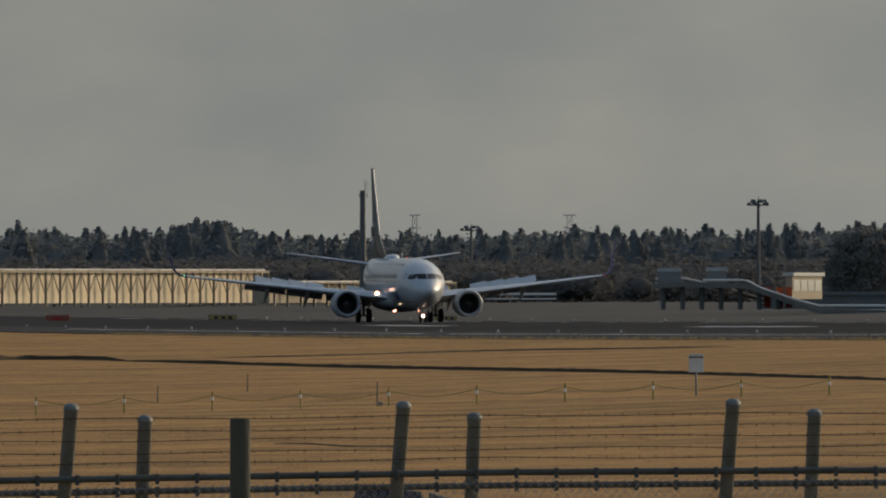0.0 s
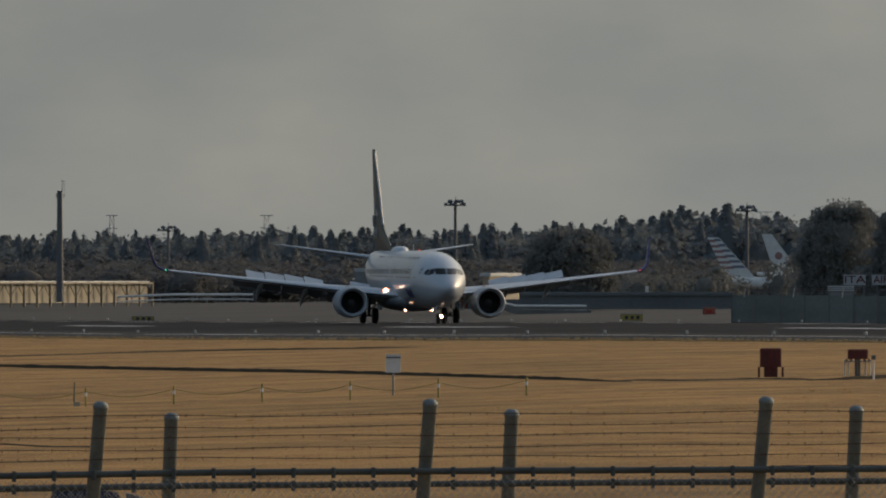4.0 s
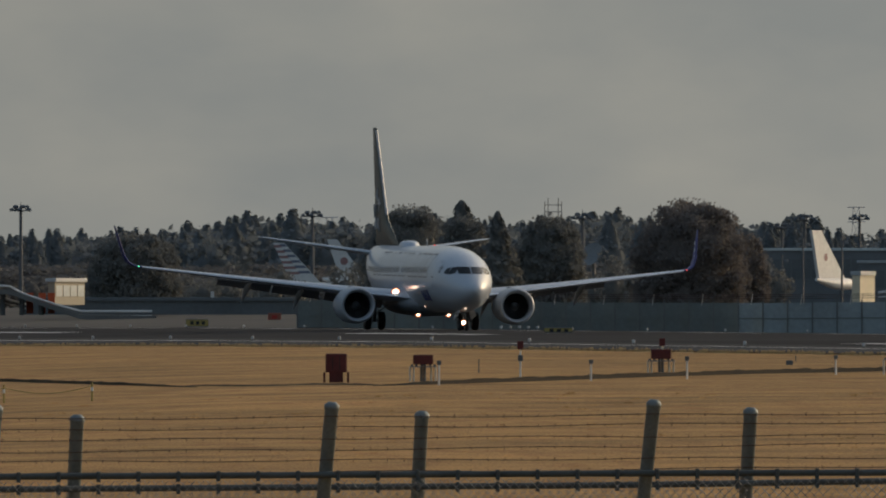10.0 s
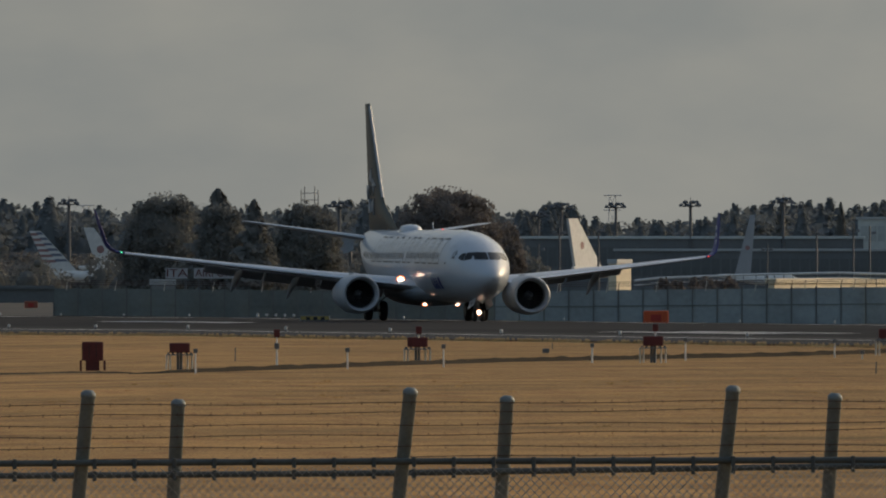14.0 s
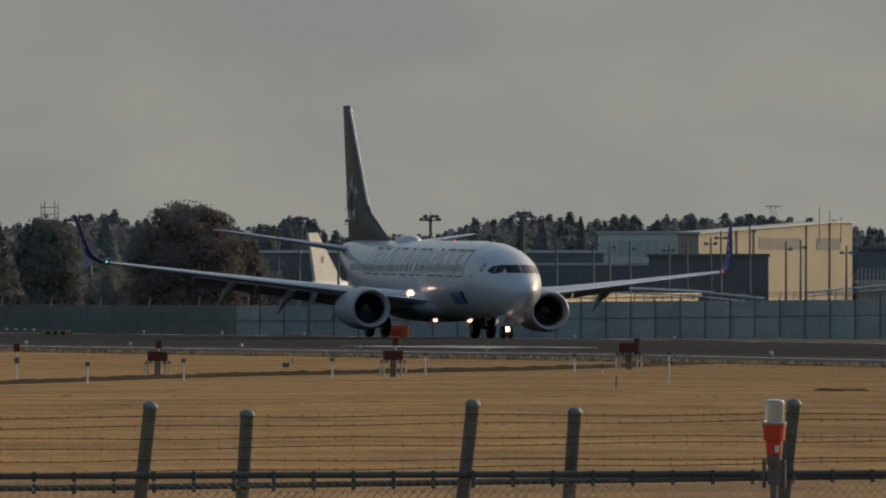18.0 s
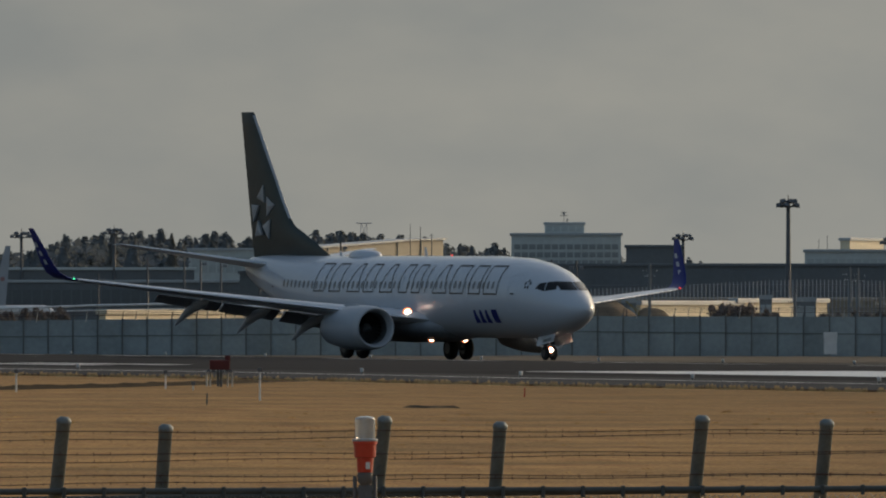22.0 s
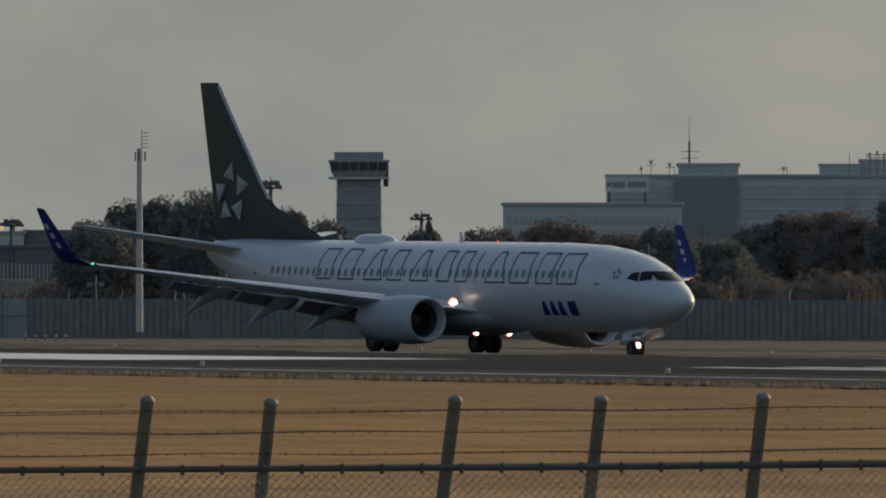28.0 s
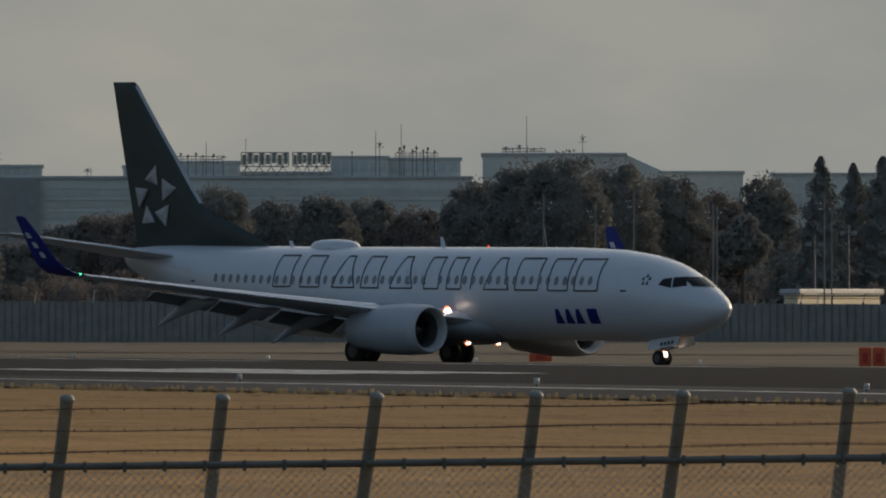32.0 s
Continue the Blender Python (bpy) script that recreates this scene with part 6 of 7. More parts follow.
for u, v0, v1 in ((1298, -231, -194), (1567, -223, -192), (1737, -220, -186), (2000, -212, -184), (2165, -208, -174), (2429, -203, -176), (2596, -224, -172), (2478, -205, -196)):
    marker_post(u, v0, v1, MAST, "thin white marker post with a dark cap")
for u, v0, v1 in ((1368, -209, -185), (1929, -188, -178), (-505, -271, -242), (-346, -252, -221), (-117, -277, -236), (2502, -231, -211), (3064, -218, -201)):
    t, k = standing("stake", u, v0, "thin dark stake in the grass", "stake", "stakes")
    part("rod", Geo().tube((0, 0, 0), (0.01, 0, (v1 - v0) * k), 0.02, 0.016, 6), MAST if u != 3064 else RED, t)
for u, v in ((1918, -195), (-112, -278)):
    t, k = standing("ground_box", u, v, "small weathered box lying in the grass", "box")
    part("body", Geo().chamfered(-6 * k, 6 * k, -0.1, 0.1, 0, 8 * k, 0.01), TAN if u < 0 else MAST, t)

# board on two posts, seen from behind
t, k = standing("notice_board", 448, -259, "pale grey notice board on a single post", "sign")
part("post", Geo().tube((0, 0, 0), (0, 0, 71 * k), 0.028, 0.028, 8), GREY_METAL, t)
part("board", Geo().chamfered(-13 * k, 13 * k, -0.045, -0.03, 41 * k, 73 * k, 0.006), WHITE_PAINT, t, "pale board")
part("batten", Geo().box(-12.6 * k, 12.6 * k, -0.055, -0.046, 66 * k, 69 * k), MAST, t)

# rope barrier of low yellow posts
barrier = thing("rope_barrier", (0, 0, 0), "low rope barrier of yellow and white posts in the grass", "barrier")
heads = []
for i in range(10):
    u = -720 + 156 * i
    d = on_ground(u, -294 + 3.9 * i)
    m = facing(u, d)
    h = 33 / UNIT * d
    post = part("post", Geo().tube((0, 0, 0), (0, 0, h), 0.03, 0.026, 8), YELLOW, barrier, "yellow post", at=m)
    part("band", Geo().tube((0, 0, h * 0.55), (0, 0, h * 0.75), 0.033, 0.033, 8), WHITE_PAINT, post)
    heads.append(m @ Vector((0, 0, h * 0.82)))
for a, b in zip(heads, heads[1:]):
    pts = [a.lerp(b, q / 8) - Vector((0, 0, 0.17 * math.sin(math.pi * q / 8))) for q in range(9)]
    part("rope", sweep(pts, 0.011, 6), YELLOW, barrier, "dull yellow rope")


def water_barrier(u, v0, v1, half, paint):
    t, k = standing("barrier_block", u, v0, "orange plastic barrier block on the airfield", "barrier", "barrier blocks")
    n = max(1, int(half / 12))
    w = 2 * half * k / n
    for i in range(n):
        x = -half * k + w * i
        part("block", Geo().chamfered(x + 0.02, x + w - 0.02, -0.25, 0.25, 0, (v1 - v0) * k, 0.06), paint, t)
        part("recess", Geo().box(x + w * 0.3, x + w * 0.7, -0.262, -0.25, (v1 - v0) * k * 0.2, (v1 - v0) * k * 0.7), RED, t)


for row in ((2113, -143, -120, 23, ORANGE), (6480, -194, -159, 36, ORANGE), (5882, -186, -158, 21, ORANGE), (1007, -116, -103, 12, HAZY_ORANGE), (-682, -128, -117, 22, HAZY_ORANGE)):
    water_barrier(*row)


def taxi_sign(u, v0, v1, half, face, words):
    t, k = standing("taxiway_sign", u, v0, words, "sign", "taxiway signs")
    h = (v1 - v0) * k
    part("case", Geo().chamfered(-half * k, half * k, -0.12, 0.12, 0.1, h, 0.03), MAST, t)
    part("face", Geo().box(-half * k * 0.96, half * k * 0.96, -0.128, -0.12, 0.16, h - 0.06), face, t)
    for i in range(3):
        x = (-0.6 + 0.5 * i) * half * k
        part("mark", Geo().box(x, x + half * k * 0.28, -0.134, -0.128, h * 0.35, h * 0.75), DARK, t)
    for x in (-0.7, 0.7):
        part("foot", Geo().box(x * half * k - 0.04, x * half * k + 0.04, -0.06, 0.06, 0, 0.12), GREY_METAL, t)


for row in ((1509, -141, -128, 26), (2708, -133, -121, 24), (-390, -128, -116, 25), (608, -107, -95, 10), (870, -129, -114, 20), (5, -128, -118, 20), (4490, -147, -138, 26)):
    taxi_sign(*row, YELLOW, "low yellow and black taxiway sign")
taxi_sign(2208, -138, -122, 35, RED, "low red taxiway sign with dark marks")


# ---- low earth banks across the grass ----
def bank(u0, v0, u1, v1, high, wave, seed, soil=None):
    g, rings, rnd = Geo(), [], random.Random(seed)
    n = int(abs(u1 - u0) / 12)
    for i in range(n + 1):
        t = i / n
        u = u0 + (u1 - u0) * t
        d = on_ground(u, v0 + (v1 - v0) * t + wave * math.sin(t * 9 + seed))
        h = high / UNIT * d * min(1, t * 9 + 0.15, (1 - t) * 9 + 0.15) * rnd.uniform(0.8, 1.15)
        ring = []
        for dd, hh in ((-0.5, -0.05), (-0.1, h * 0.4), (0.0, h * 0.95), (0.3, h), (1.2, h * 0.6), (3.0, -0.05)):
            x, y = spot(u, d + dd)
            ring.append((x, y, ground_z(x, y) + hh))
        rings.append(ring)
    g.loft(rings, closed=False, caps=False)
    tagged(part("earth_bank", g, soil or BANK, smooth=60), "low dark bank of earth across the dry grass", "bank", kind="structure")


bank(-1000, -196, -560, -197, 8, 0.8, 1)
bank(-590, -199, 870, -233, 5.5, 1.2, 2)
bank(-410, -193, 520, -172, 2.6, 1.0, 3)
bank(1180, -231, 2680, -190, 8, 1.5, 4, SHADED_SOIL)
bank(850, -233, 1200, -230, 2.6, 0.8, 8)
bank(3290, -192, 3390, -193, 3, 0.4, 5)
bank(-300, -345, -60, -352, 2.5, 1.0, 6)
bank(2850, -236, 2950, -237, 4, 0.4, 7)


# ---- grass tufts in the meadow and along the edge of the runway ----
def tufts(name, rows, words, straw):
    """Rows of (x, y, width, height, lean): small fans of dry blades."""
    g = Geo()
    for x, y, w, h, s in rows:
        z, n = ground_z(x, y) - 0.01, len(g.v)
        g.v += [(x - w, y, z), (x + w, y, z), (x + w * (0.75 + s), y + 0.04, z + h * 0.55), (x + w * (0.3 + s), y + 0.05, z + h), (x + w * (s - 0.1), y + 0.05, z + h * 0.6), (x - w * (0.4 - s), y + 0.05, z + h * 0.95), (x - w * (0.8 - s), y + 0.04, z + h * 0.5)]
        g.f.append((n, n + 1, n + 2, n + 3, n + 4, n + 5, n + 6))
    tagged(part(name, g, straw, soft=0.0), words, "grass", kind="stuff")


rng = np.random.default_rng(31)
rows = []
for s0, n0, k, h in zip(rng.uniform(90, 1100, 6000), rng.normal(0, 0.45, 6000), rng.uniform(0.5, 1.4, 6000), rng.uniform(0.04, 0.19, 6000)):
    p = ACROSS * (132.9 + n0) + ALONG * s0
    rows.append((p.x, p.y, 0.055 * k, h, 0.6 * (k - 1)))
tufts("grass_fringe", rows, "ragged pale dry grass along the runway edge", PALE_STRAW)
rows = []
for u, q, k, h in zip(rng.uniform(-950, 6650, 2600), rng.uniform(0, 1, 2600), rng.uniform(0.5, 1.4, 2600), rng.uniform(0.4, 1.0, 2600)):
    d = 135 * (420 / 135) ** q
    x, y = spot(u, d)
    if x * ACROSS.x + y * ACROSS.y < 131:
        rows.append((x, y, 0.00028 * d * k, 0.00013 * d * h, 0.3 * (k - 1)))
tufts("grass_tufts", rows, "short tufts of dry grass in the meadow", DRY_GRASS)

# a covered crate behind the fence
crate = thing("covered_crate", facing(-95, 112, 0.0), "crate under a dark blue tarpaulin behind the fence", "crate")
zt, kc = lift(-424, 112), 112 / UNIT
part("cover", Geo().loft([[(x * kc, y, z) for y, z in ((-0.4, 0), (-0.4, zt * t - 0.06), (-0.32, zt * t), (0.35, zt * t), (0.42, zt * t - 0.06), (0.42, 0))] for x, t in ((-66, 0.94), (-60, 0.985), (-30, 1.0), (20, 0.995), (56, 0.985), (62, 0.95))]), TARP, crate, smooth=35)
part("board", Geo().loft([[(66 * kc, y, 0), (126 * kc, y, 0), (118 * kc, y, zt * 0.95), (70 * kc, y, zt * 0.985)] for y in (-0.2, 0.2)]), MAST, crate, "dark leaning board")

# ---- behind the airfield: lamps, poles, rails, parked aircraft, vehicles ----
def street_lamp(u, v, d, double=True):
    t = thing("street_lamp", facing(u, d, 0.0), "slim grey street lamp behind the wall", "street lamp", "street lamps")
    z = lift(v, d)
    part("pole", Geo().tube((0, 0, 0), (0, 0, z), 0.13, 0.075, 8), MAST, t)
    for s in ((-1, 1) if double else (1,)):
        part("arm", Geo().tube((0, 0, z - 0.75), (s * 0.32, 0, z - 0.6), 0.04, 0.035, 6), MAST, t)
        part("lamp_head", Geo().chamfered(s * 0.42 - 0.2, s * 0.42 + 0.2, -0.16, 0.12, z - 0.78, z - 0.5, 0.05), GREY_METAL, t)


for u, v, d in ((1842, 26, 1600), (1942, 30, 1600), (2011, 34, 1600), (2397, 30, 1560), (2462, 34, 1560), (2491, 30, 1580), (2527, 27, 1540), (2596, 24, 1600), (2628, 34, 1500), (2670, 36, 1560), (2688, 46, 1580), (2739, 58, 1620),
                (2803, 27, 1500), (2829, 30, 1520), (2910, 20, 1540), (3029, 22, 1500), (3112, 26, 1480), (3156, 24, 1500), (3862, -35, 1190), (4017, -37, 1190), (4840, 22, 1300), (4938, 50, 1700), (6366, 38, 1240), (6426, 58, 1260), (5420, -55, 1150), (5600, -55, 1130), (2310, 0, 1700), (1905, 0, 1700)):
    street_lamp(u, v, d, u % 2 == 0)


def utility_pole(u, v, d=1060.0, r=0.062, arms=2):
    t = thing("utility_pole", facing(u, d, 0.0), "slim concrete utility pole with cross-arms and insulators", "utility pole", "utility poles")
    z = lift(v, d)
    part("pole", Geo().tube((0, 0, 0), (0, 0, z), r, r * 0.7, 10), CONCRETE, t, smooth=50)
    for k in range(arms):
        zz, w = z - 0.62 - 0.36 * k, 0.52 - 0.16 * k
        arm = part("cross_arm", Geo().box(-w, w, -0.02, 0.02, zz - 0.02, zz + 0.02), MAST, t)
        for x in (-w * 0.92, -w * 0.5, w * 0.92):
            part("insulator", Geo().disc_rings((x, 0, zz + 0.02), (0, 0, 1), ((0, 0.02), (0.03, 0.04), (0.07, 0.02), (0.1, 0.03)), 8), WHITE_PAINT, arm)
    return t, Vector((*spot(u, d), z - 0.6))


tops = []
for u, v in ((5887, 112), (5979, 97), (6047, 115), (6187, 95), (6384, 111), (6520, 100)):
    t, top = utility_pole(u, v)
    tops.append(top)
    if u == 5887:
        part("stay", Geo().tube((1.05, -0.2, 0), (0.03, 0, lift(53, 1060)), 0.03, 0.03, 6), POLE_PALE, t, "slanting stay")
for u, v, d in ((5870, 6, 1062), (6040, -24, 1058), (6194, 92, 1064), (6397, 88, 1066)):
    utility_pole(u, v, d, 0.05, 0)
for u, v in ((3640, 13), (3654, 11), (3543, -34), (3694, -30), (3286, 20)):
    utility_pole(u, v, 1180.0, 0.13)
wires = thing("power_lines", (0, 0, 0), "thin sagging power lines between the poles", "cable")
for a, b in zip(tops, tops[1:]):
    for o in (-0.4, 0.4):
        pts = [a.lerp(b, q / 8) + Vector((o, 0, -0.35 * math.sin(math.pi * q / 8))) for q in range(9)]
        part("wire", sweep(pts, 0.009, 4), MAST, wires)

pine = thing("pine_tree", facing(6238, 1150, 0.0), "lone dark pine with a bare trunk and flat crown", "tree")
zp = lambda v: lift(v, 1150)
part("trunk", Geo().tube((0, 0, 0), (0.1, 0, zp(10)), 0.16, 0.1, 10).tube((0.1, 0, zp(0)), (1.1, 0.3, zp(30)), 0.07, 0.03).tube((0.1, 0, zp(5)), (-1.0, 0.2, zp(28)), 0.07, 0.03), BARK, pine, smooth=50)
part("crown", leaves([(0, 0, zp(28), 1.5, 1.3, 1.0), (-0.9, 0, zp(18), 0.9, 0.8, 0.7), (1.0, 0, zp(22), 0.9, 0.8, 0.8), (0.2, 0, zp(58), 0.8, 0.8, 0.6), (0.1, 0, zp(-5), 1.2, 1.0, 0.5)], 3200, 0.22, 77), EVERGREEN, pine, smooth=89)


def guard_rail(rows, d, base, label, posts=14, r=0.11, material=None):
    """A pipe rail through rows of (u, v), on posts."""
    t = thing("guard_rail", (0, 0, 0), label, "guard rail", "guard rails")
    us = [q[0] for q in rows]
    pts = []
    for u in np.linspace(us[0], us[-1], 30):
        x, y = spot(u, d)
        pts.append(Vector((x, y, lift(line_v(u, rows), d))))
    part("upper_rail", sweep(pts, r, 8), material or WHITE_PAINT, t)
    part("lower_rail", sweep([p - Vector((0, 0, 4.2 * r)) for p in pts], r * 0.6, 8), material or WHITE_PAINT, t)
    for k in range(posts):
        p = pts[int(k * 29 / (posts - 1))]
        part("post", Geo().tube((p.x, p.y + 0.12, max(base, p.z - 7.5 * r) if d > 1800 else base), (p.x, p.y + 0.12, p.z), r * 0.45, r * 0.45, 6), GREY_METAL, t)


guard_rail(((376, -53), (426, -51), (460, -59), (580, -91)), 1900, 0.0, "white pipe rail down a ramp", 12, 0.12)
guard_rail(((460, -55), (537, -55), (560, -68), (617, -87), (664, -100), (790, -100)), 1890, 0.0, "white pipe rail along a service road", 16, 0.12)
guard_rail(((2290, -56), (2435, -53), (2550, -56), (2640, -60), (2765, -73)), 1480, 0.0, "white sunlit rail along a curved ramp", 26, 0.10)
guard_rail(((2075, -67), (2120, -62), (2290, -56)), 1490, 0.0, "white sunlit rail along a curved ramp", 14, 0.10)
guard_rail(((2840, -62), (3000, -48), (3205, -40)), 1700, 0.0, "white rail beside an airfield road", 20, 0.10)
guard_rail(((5470, -124), (5560, -123), (5641, -127), (5860, -163)), 985, -0.6, "white guard rail along a sloping road", 26, 0.045)
guard_rail(((-40, -84), (60, -80), (200, -80)), 2100, 0.0, "pale pipe rail far across the airfield", 10, 0.14)
for u0, u1, v1, d in ((2325, 2650, -66, 1479.9),):
    house("ramp_wall", u0, u1, -110, v1, d, "cream retaining wall under a ramp in the sun", "wall", CREAM, 0.6, roof=CREAM, turn=68.0)
RAMP = ((372, -61), (430, -58), (540, -62), (600, -84), (664, -106), (800, -108))
rings = []
for u in range(372, 801, 6):
    (xa, ya), (xb, yb) = spot(u, 1888), spot(u, 1900)
    z = lift(line_v(u, RAMP), 1890)
    rings.append([(xa, ya, z - 0.55), (xa, ya, z), (xb, yb, z), (xb, yb, z - 0.55)])
ramp = thing("ramp", (0, 0, 0), "thin sloping concrete ramp of a service road on columns", "ramp")
part("deck", Geo().loft(rings), RAMP_CONCRETE, ramp)
for u in range(390, 600, 34):
    for d in (1890, 1898):
        x, y = spot(u, d)
        part("column", Geo().tube((x, y, -0.2), (x, y, lift(line_v(u, RAMP), 1890) - 0.5), 0.3, 0.3, 10), DARK_PANEL, ramp, smooth=50)
house("equipment_hut", 380, 421, -59, -36, 1895, "grey equipment box on a ramp", "hut", CONCRETE, 4.0, foot=False)
house("equipment_hut", 466, 502, -60, -35, 1895, "grey equipment box on a ramp", "hut", CONCRETE, 4.0, foot=False)
house("equipment_hut", 618, 671, -84, -44, 1900, "cream equipment hut in the sun", "hut", TAN, 0.8, 1, 4, turn=68.0, foot=False)
for u in (568, 590, 606):
    house("works_vehicle", u, u + 12, -78, -70, 1895, "orange works machine beside the ramp", "vehicle", ORANGE, 1.5, roof=ORANGE)
house("boundary_wall", 560, 1046, -106, -78, 1935, "low dark boundary wall before a tree", "wall", DARK_PANEL, 0.4, roof=DARK_PANEL)
t, k = standing("marker_board", 897, -106, "narrow white board on a post beside the taxiway", "sign")
part("post", Geo().tube((0, 0, 0), (0, 0, 24 * k), 0.07, 0.06, 8), GREY_METAL, t)
part("board", Geo().chamfered(-3 * k, 3 * k, -0.06, 0.06, 21 * k, 41 * k, 0.03), WHITE_PAINT, t, "narrow white board")
house("gate_booth", 1218, 1262, -140, -68, 1262, "pale concrete gate booth behind the wall", "booth", CONCRETE, 3.0)
house("store", 6337, 6482, -90, -60, 1150, "low cream store with a flat roof", "building", CREAM, 1.0, turn=68.0)
house("cream_pillar", 2043, 2069, -80, -32, 1560, "pale block lit by the sun", "building", CREAM, 0.8, turn=68.0)
for u0, u1, v0, v1, d in ((4722, 4748, -159, -142, 1000), (4790, 4836, -159, -128, 1005), (4036, 4063, -146, -122, 1085), (4088, 4100, -146, -124, 1085)):
    house("cabinet", u0, u1, v0, v1, d, "pale grey roadside equipment cabinet", "cabinet", CONCRETE, 0.8, roof=CONCRETE)

# earth heaps and yellow steps in the works yard
for u, half, v, seed in ((3208, 58, -49, 1), (3128, 44, -57, 2), (3290, 40, -60, 3)):
    d, rnd = 1470.0, random.Random(seed)
    heap = thing("earth_heap", facing(u, d, 0.0), "brown heap of bare earth behind the wall", "earth heap", "earth heaps")
    r, h = half / UNIT * d, lift(v, d)
    ring = lambda k, z: [(math.cos(math.tau * i / 18) * r * k * rnd.uniform(0.88, 1.1), math.sin(math.tau * i / 18) * r * k, z * rnd.uniform(0.94, 1.05)) for i in range(18)]
    part("mound", Geo().loft([ring(1.25, -0.05), ring(1.05, h * 0.45), ring(0.82, h * 0.72), ring(0.5, h * 0.92), ring(0.2, h)]), YARD_SOIL, heap, smooth=60)
for ua, ub in ((3078, 3098), (3146, 3172), (3268, 3245)):
    d = 1464.0
    steps = thing("site_stairs", facing(ua, d, 0.0), "worn yellow steel steps up an earth heap", "stairs", "site stairs")
    za, run = lift(-68, d), (ub - ua) / UNIT * d
    for k in range(8):
        x = run * k / 7
        part("tread", Geo().box(x - 0.13, x + 0.13, -0.4, 0.4, za + 0.13 * k, za + 0.13 * k + 0.06), YELLOW, steps)
    for y in (-0.42, 0.42):
        part("stringer", Geo().tube((0, y, za - 0.2), (run, y, za + 0.95), 0.05, 0.05, 6), YELLOW, steps)
    for x in (0.0, run):
        part("prop", Geo().tube((x, 0.42, 0), (x, 0.42, za + 0.9 * x / run), 0.05, 0.05, 6), MAST, steps)

# wide works yard behind the wall
for u0, u1, v1, d in ((3270, 3450, -50, 1540), (3440, 3600, -46, 1560), (3010, 3120, -62, 1530)):
    house("yard_wall", u0, u1, -95, v1, d, "low cream wall of a works yard in the sun", "wall", CREAM, 0.5, turn=68.0)
for u0, u1, v1 in ((3236, 3262, -46), (3480, 3502, -40), (3540, 3580, -44)):
    house("site_hut", u0, u1, -95, v1, 1500, "weathered site hut in a works yard", "hut", CONCRETE, 3.0, 1, 2)
house("cabinet", 3594, 3617, -142, -107, 1120, "white roadside equipment cabinet", "cabinet", WHITE_PAINT, 0.8, roof=WHITE_PAINT)
undergrowth("scrub", 3410, 3520, 1420, -80, -42, 5, BARE_TWIGS, 14)
undergrowth("scrub", 3590, 3780, 1380, -78, -58, 6, BARE_TWIGS, 14)
undergrowth("scrub", 2120, 2260, 1440, -80, -52, 7, BARE_TWIGS, 12)
house("yard_bank", 2930, 3900, -100, -44, 1702, "gravel bank of a works yard in the tone of sunlit ground", "bank", YARD, 60.0, roof=YARD)
fence2 = thing("yard_fence", (0, 0, 0), "pale tall mesh fence round a works yard", "fence")
for k in range(130):
    u = 2930 + 7 * k
    d = 1700.0
    x, y = spot(u, d)
    part("post", Geo().tube((x, y, 0), (x, y, lift(-18 - 8 * math.sin(k * 0.05), d)), 0.045, 0.045, 5), GREY_PAINT, fence2)
for v in (-20, -32, -44):
    part("rail", sweep([Vector((*spot(u, 1700.0), lift(v, 1700.0))) for u in range(2930, 3830, 30)], 0.035, 5), GREY_METAL, fence2)


def parked_tail(u_a, u_b, u_c, u_d, v1, v0, d, label, stripes=False, turn=0.0, paint=None):
    """A parked airliner's fin: top from u_a to u_b at v1, foot from u_c to u_d at v0, and the body below it."""
    um = (u_c + u_d) / 2
    t = thing("parked_airliner", facing(um, d, 0.0, turn), label, "airplane", "parked aircraft")
    k = d / UNIT / math.cos(radians(turn))
    z1, z0 = lift(v1, d), lift(v0, d)
    f = lambda q, e: ((u_a - um) * k * q + (u_c - um) * k * (1 - q)) * (1 - e) + ((u_b - um) * k * q + (u_d - um) * k * (1 - q)) * e
    def slab(q0, q1, e0, e1, o):
        return Geo().add([(f(q, e), y, z0 + (z1 - z0) * q) for y in (-o, o) for q, e in ((q0, e0), (q0, e1), (q1, e1), (q1, e0))], [(0, 1, 2, 3), (7, 6, 5, 4), (0, 4, 5, 1), (1, 5, 6, 2), (2, 6, 7, 3), (3, 7, 4, 0)])
    fin = part("fin", slab(-0.3, 1, 0, 1, 0.2), paint or WHITE_PAINT, t, "tail fin")
    if stripes:
        for i in range(6):
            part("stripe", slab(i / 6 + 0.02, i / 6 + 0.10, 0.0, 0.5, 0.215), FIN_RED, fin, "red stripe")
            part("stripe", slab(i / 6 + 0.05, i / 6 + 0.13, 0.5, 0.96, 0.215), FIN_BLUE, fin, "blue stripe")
    else:
        part("mark", Geo().disc_rings((f(0.3, 0.52), -0.22, z0 + (z1 - z0) * 0.3), (0, 1, 0), ((0, 0.17 * abs(u_d - u_c) * d / UNIT), (0.44, 0.17 * abs(u_d - u_c) * d / UNIT)), 20), FIN_RED, fin, "round red mark")
    part("fuselage", Geo().loft([[(x, r * math.cos(math.tau * i / 16), z0 - 0.3 * (z1 - z0) - 0.5 + r * math.sin(math.tau * i / 16) + up) for i in range(16)] for x, r, up in ((-3.5, 0.2, 0.6), (0, 0.6, 0.2), (3, 0.8, 0), (6, 0.8, 0), (7, 0.5, -0.2), (7.5, 0.2, -0.4))]), WHITE_PAINT, t, smooth=50)
    part("gear", Geo().tube((4, 0, 0), (4, 0, z0 - 0.3 * (z1 - z0)), 0.2, 0.2, 8), MAST, t)
    return t


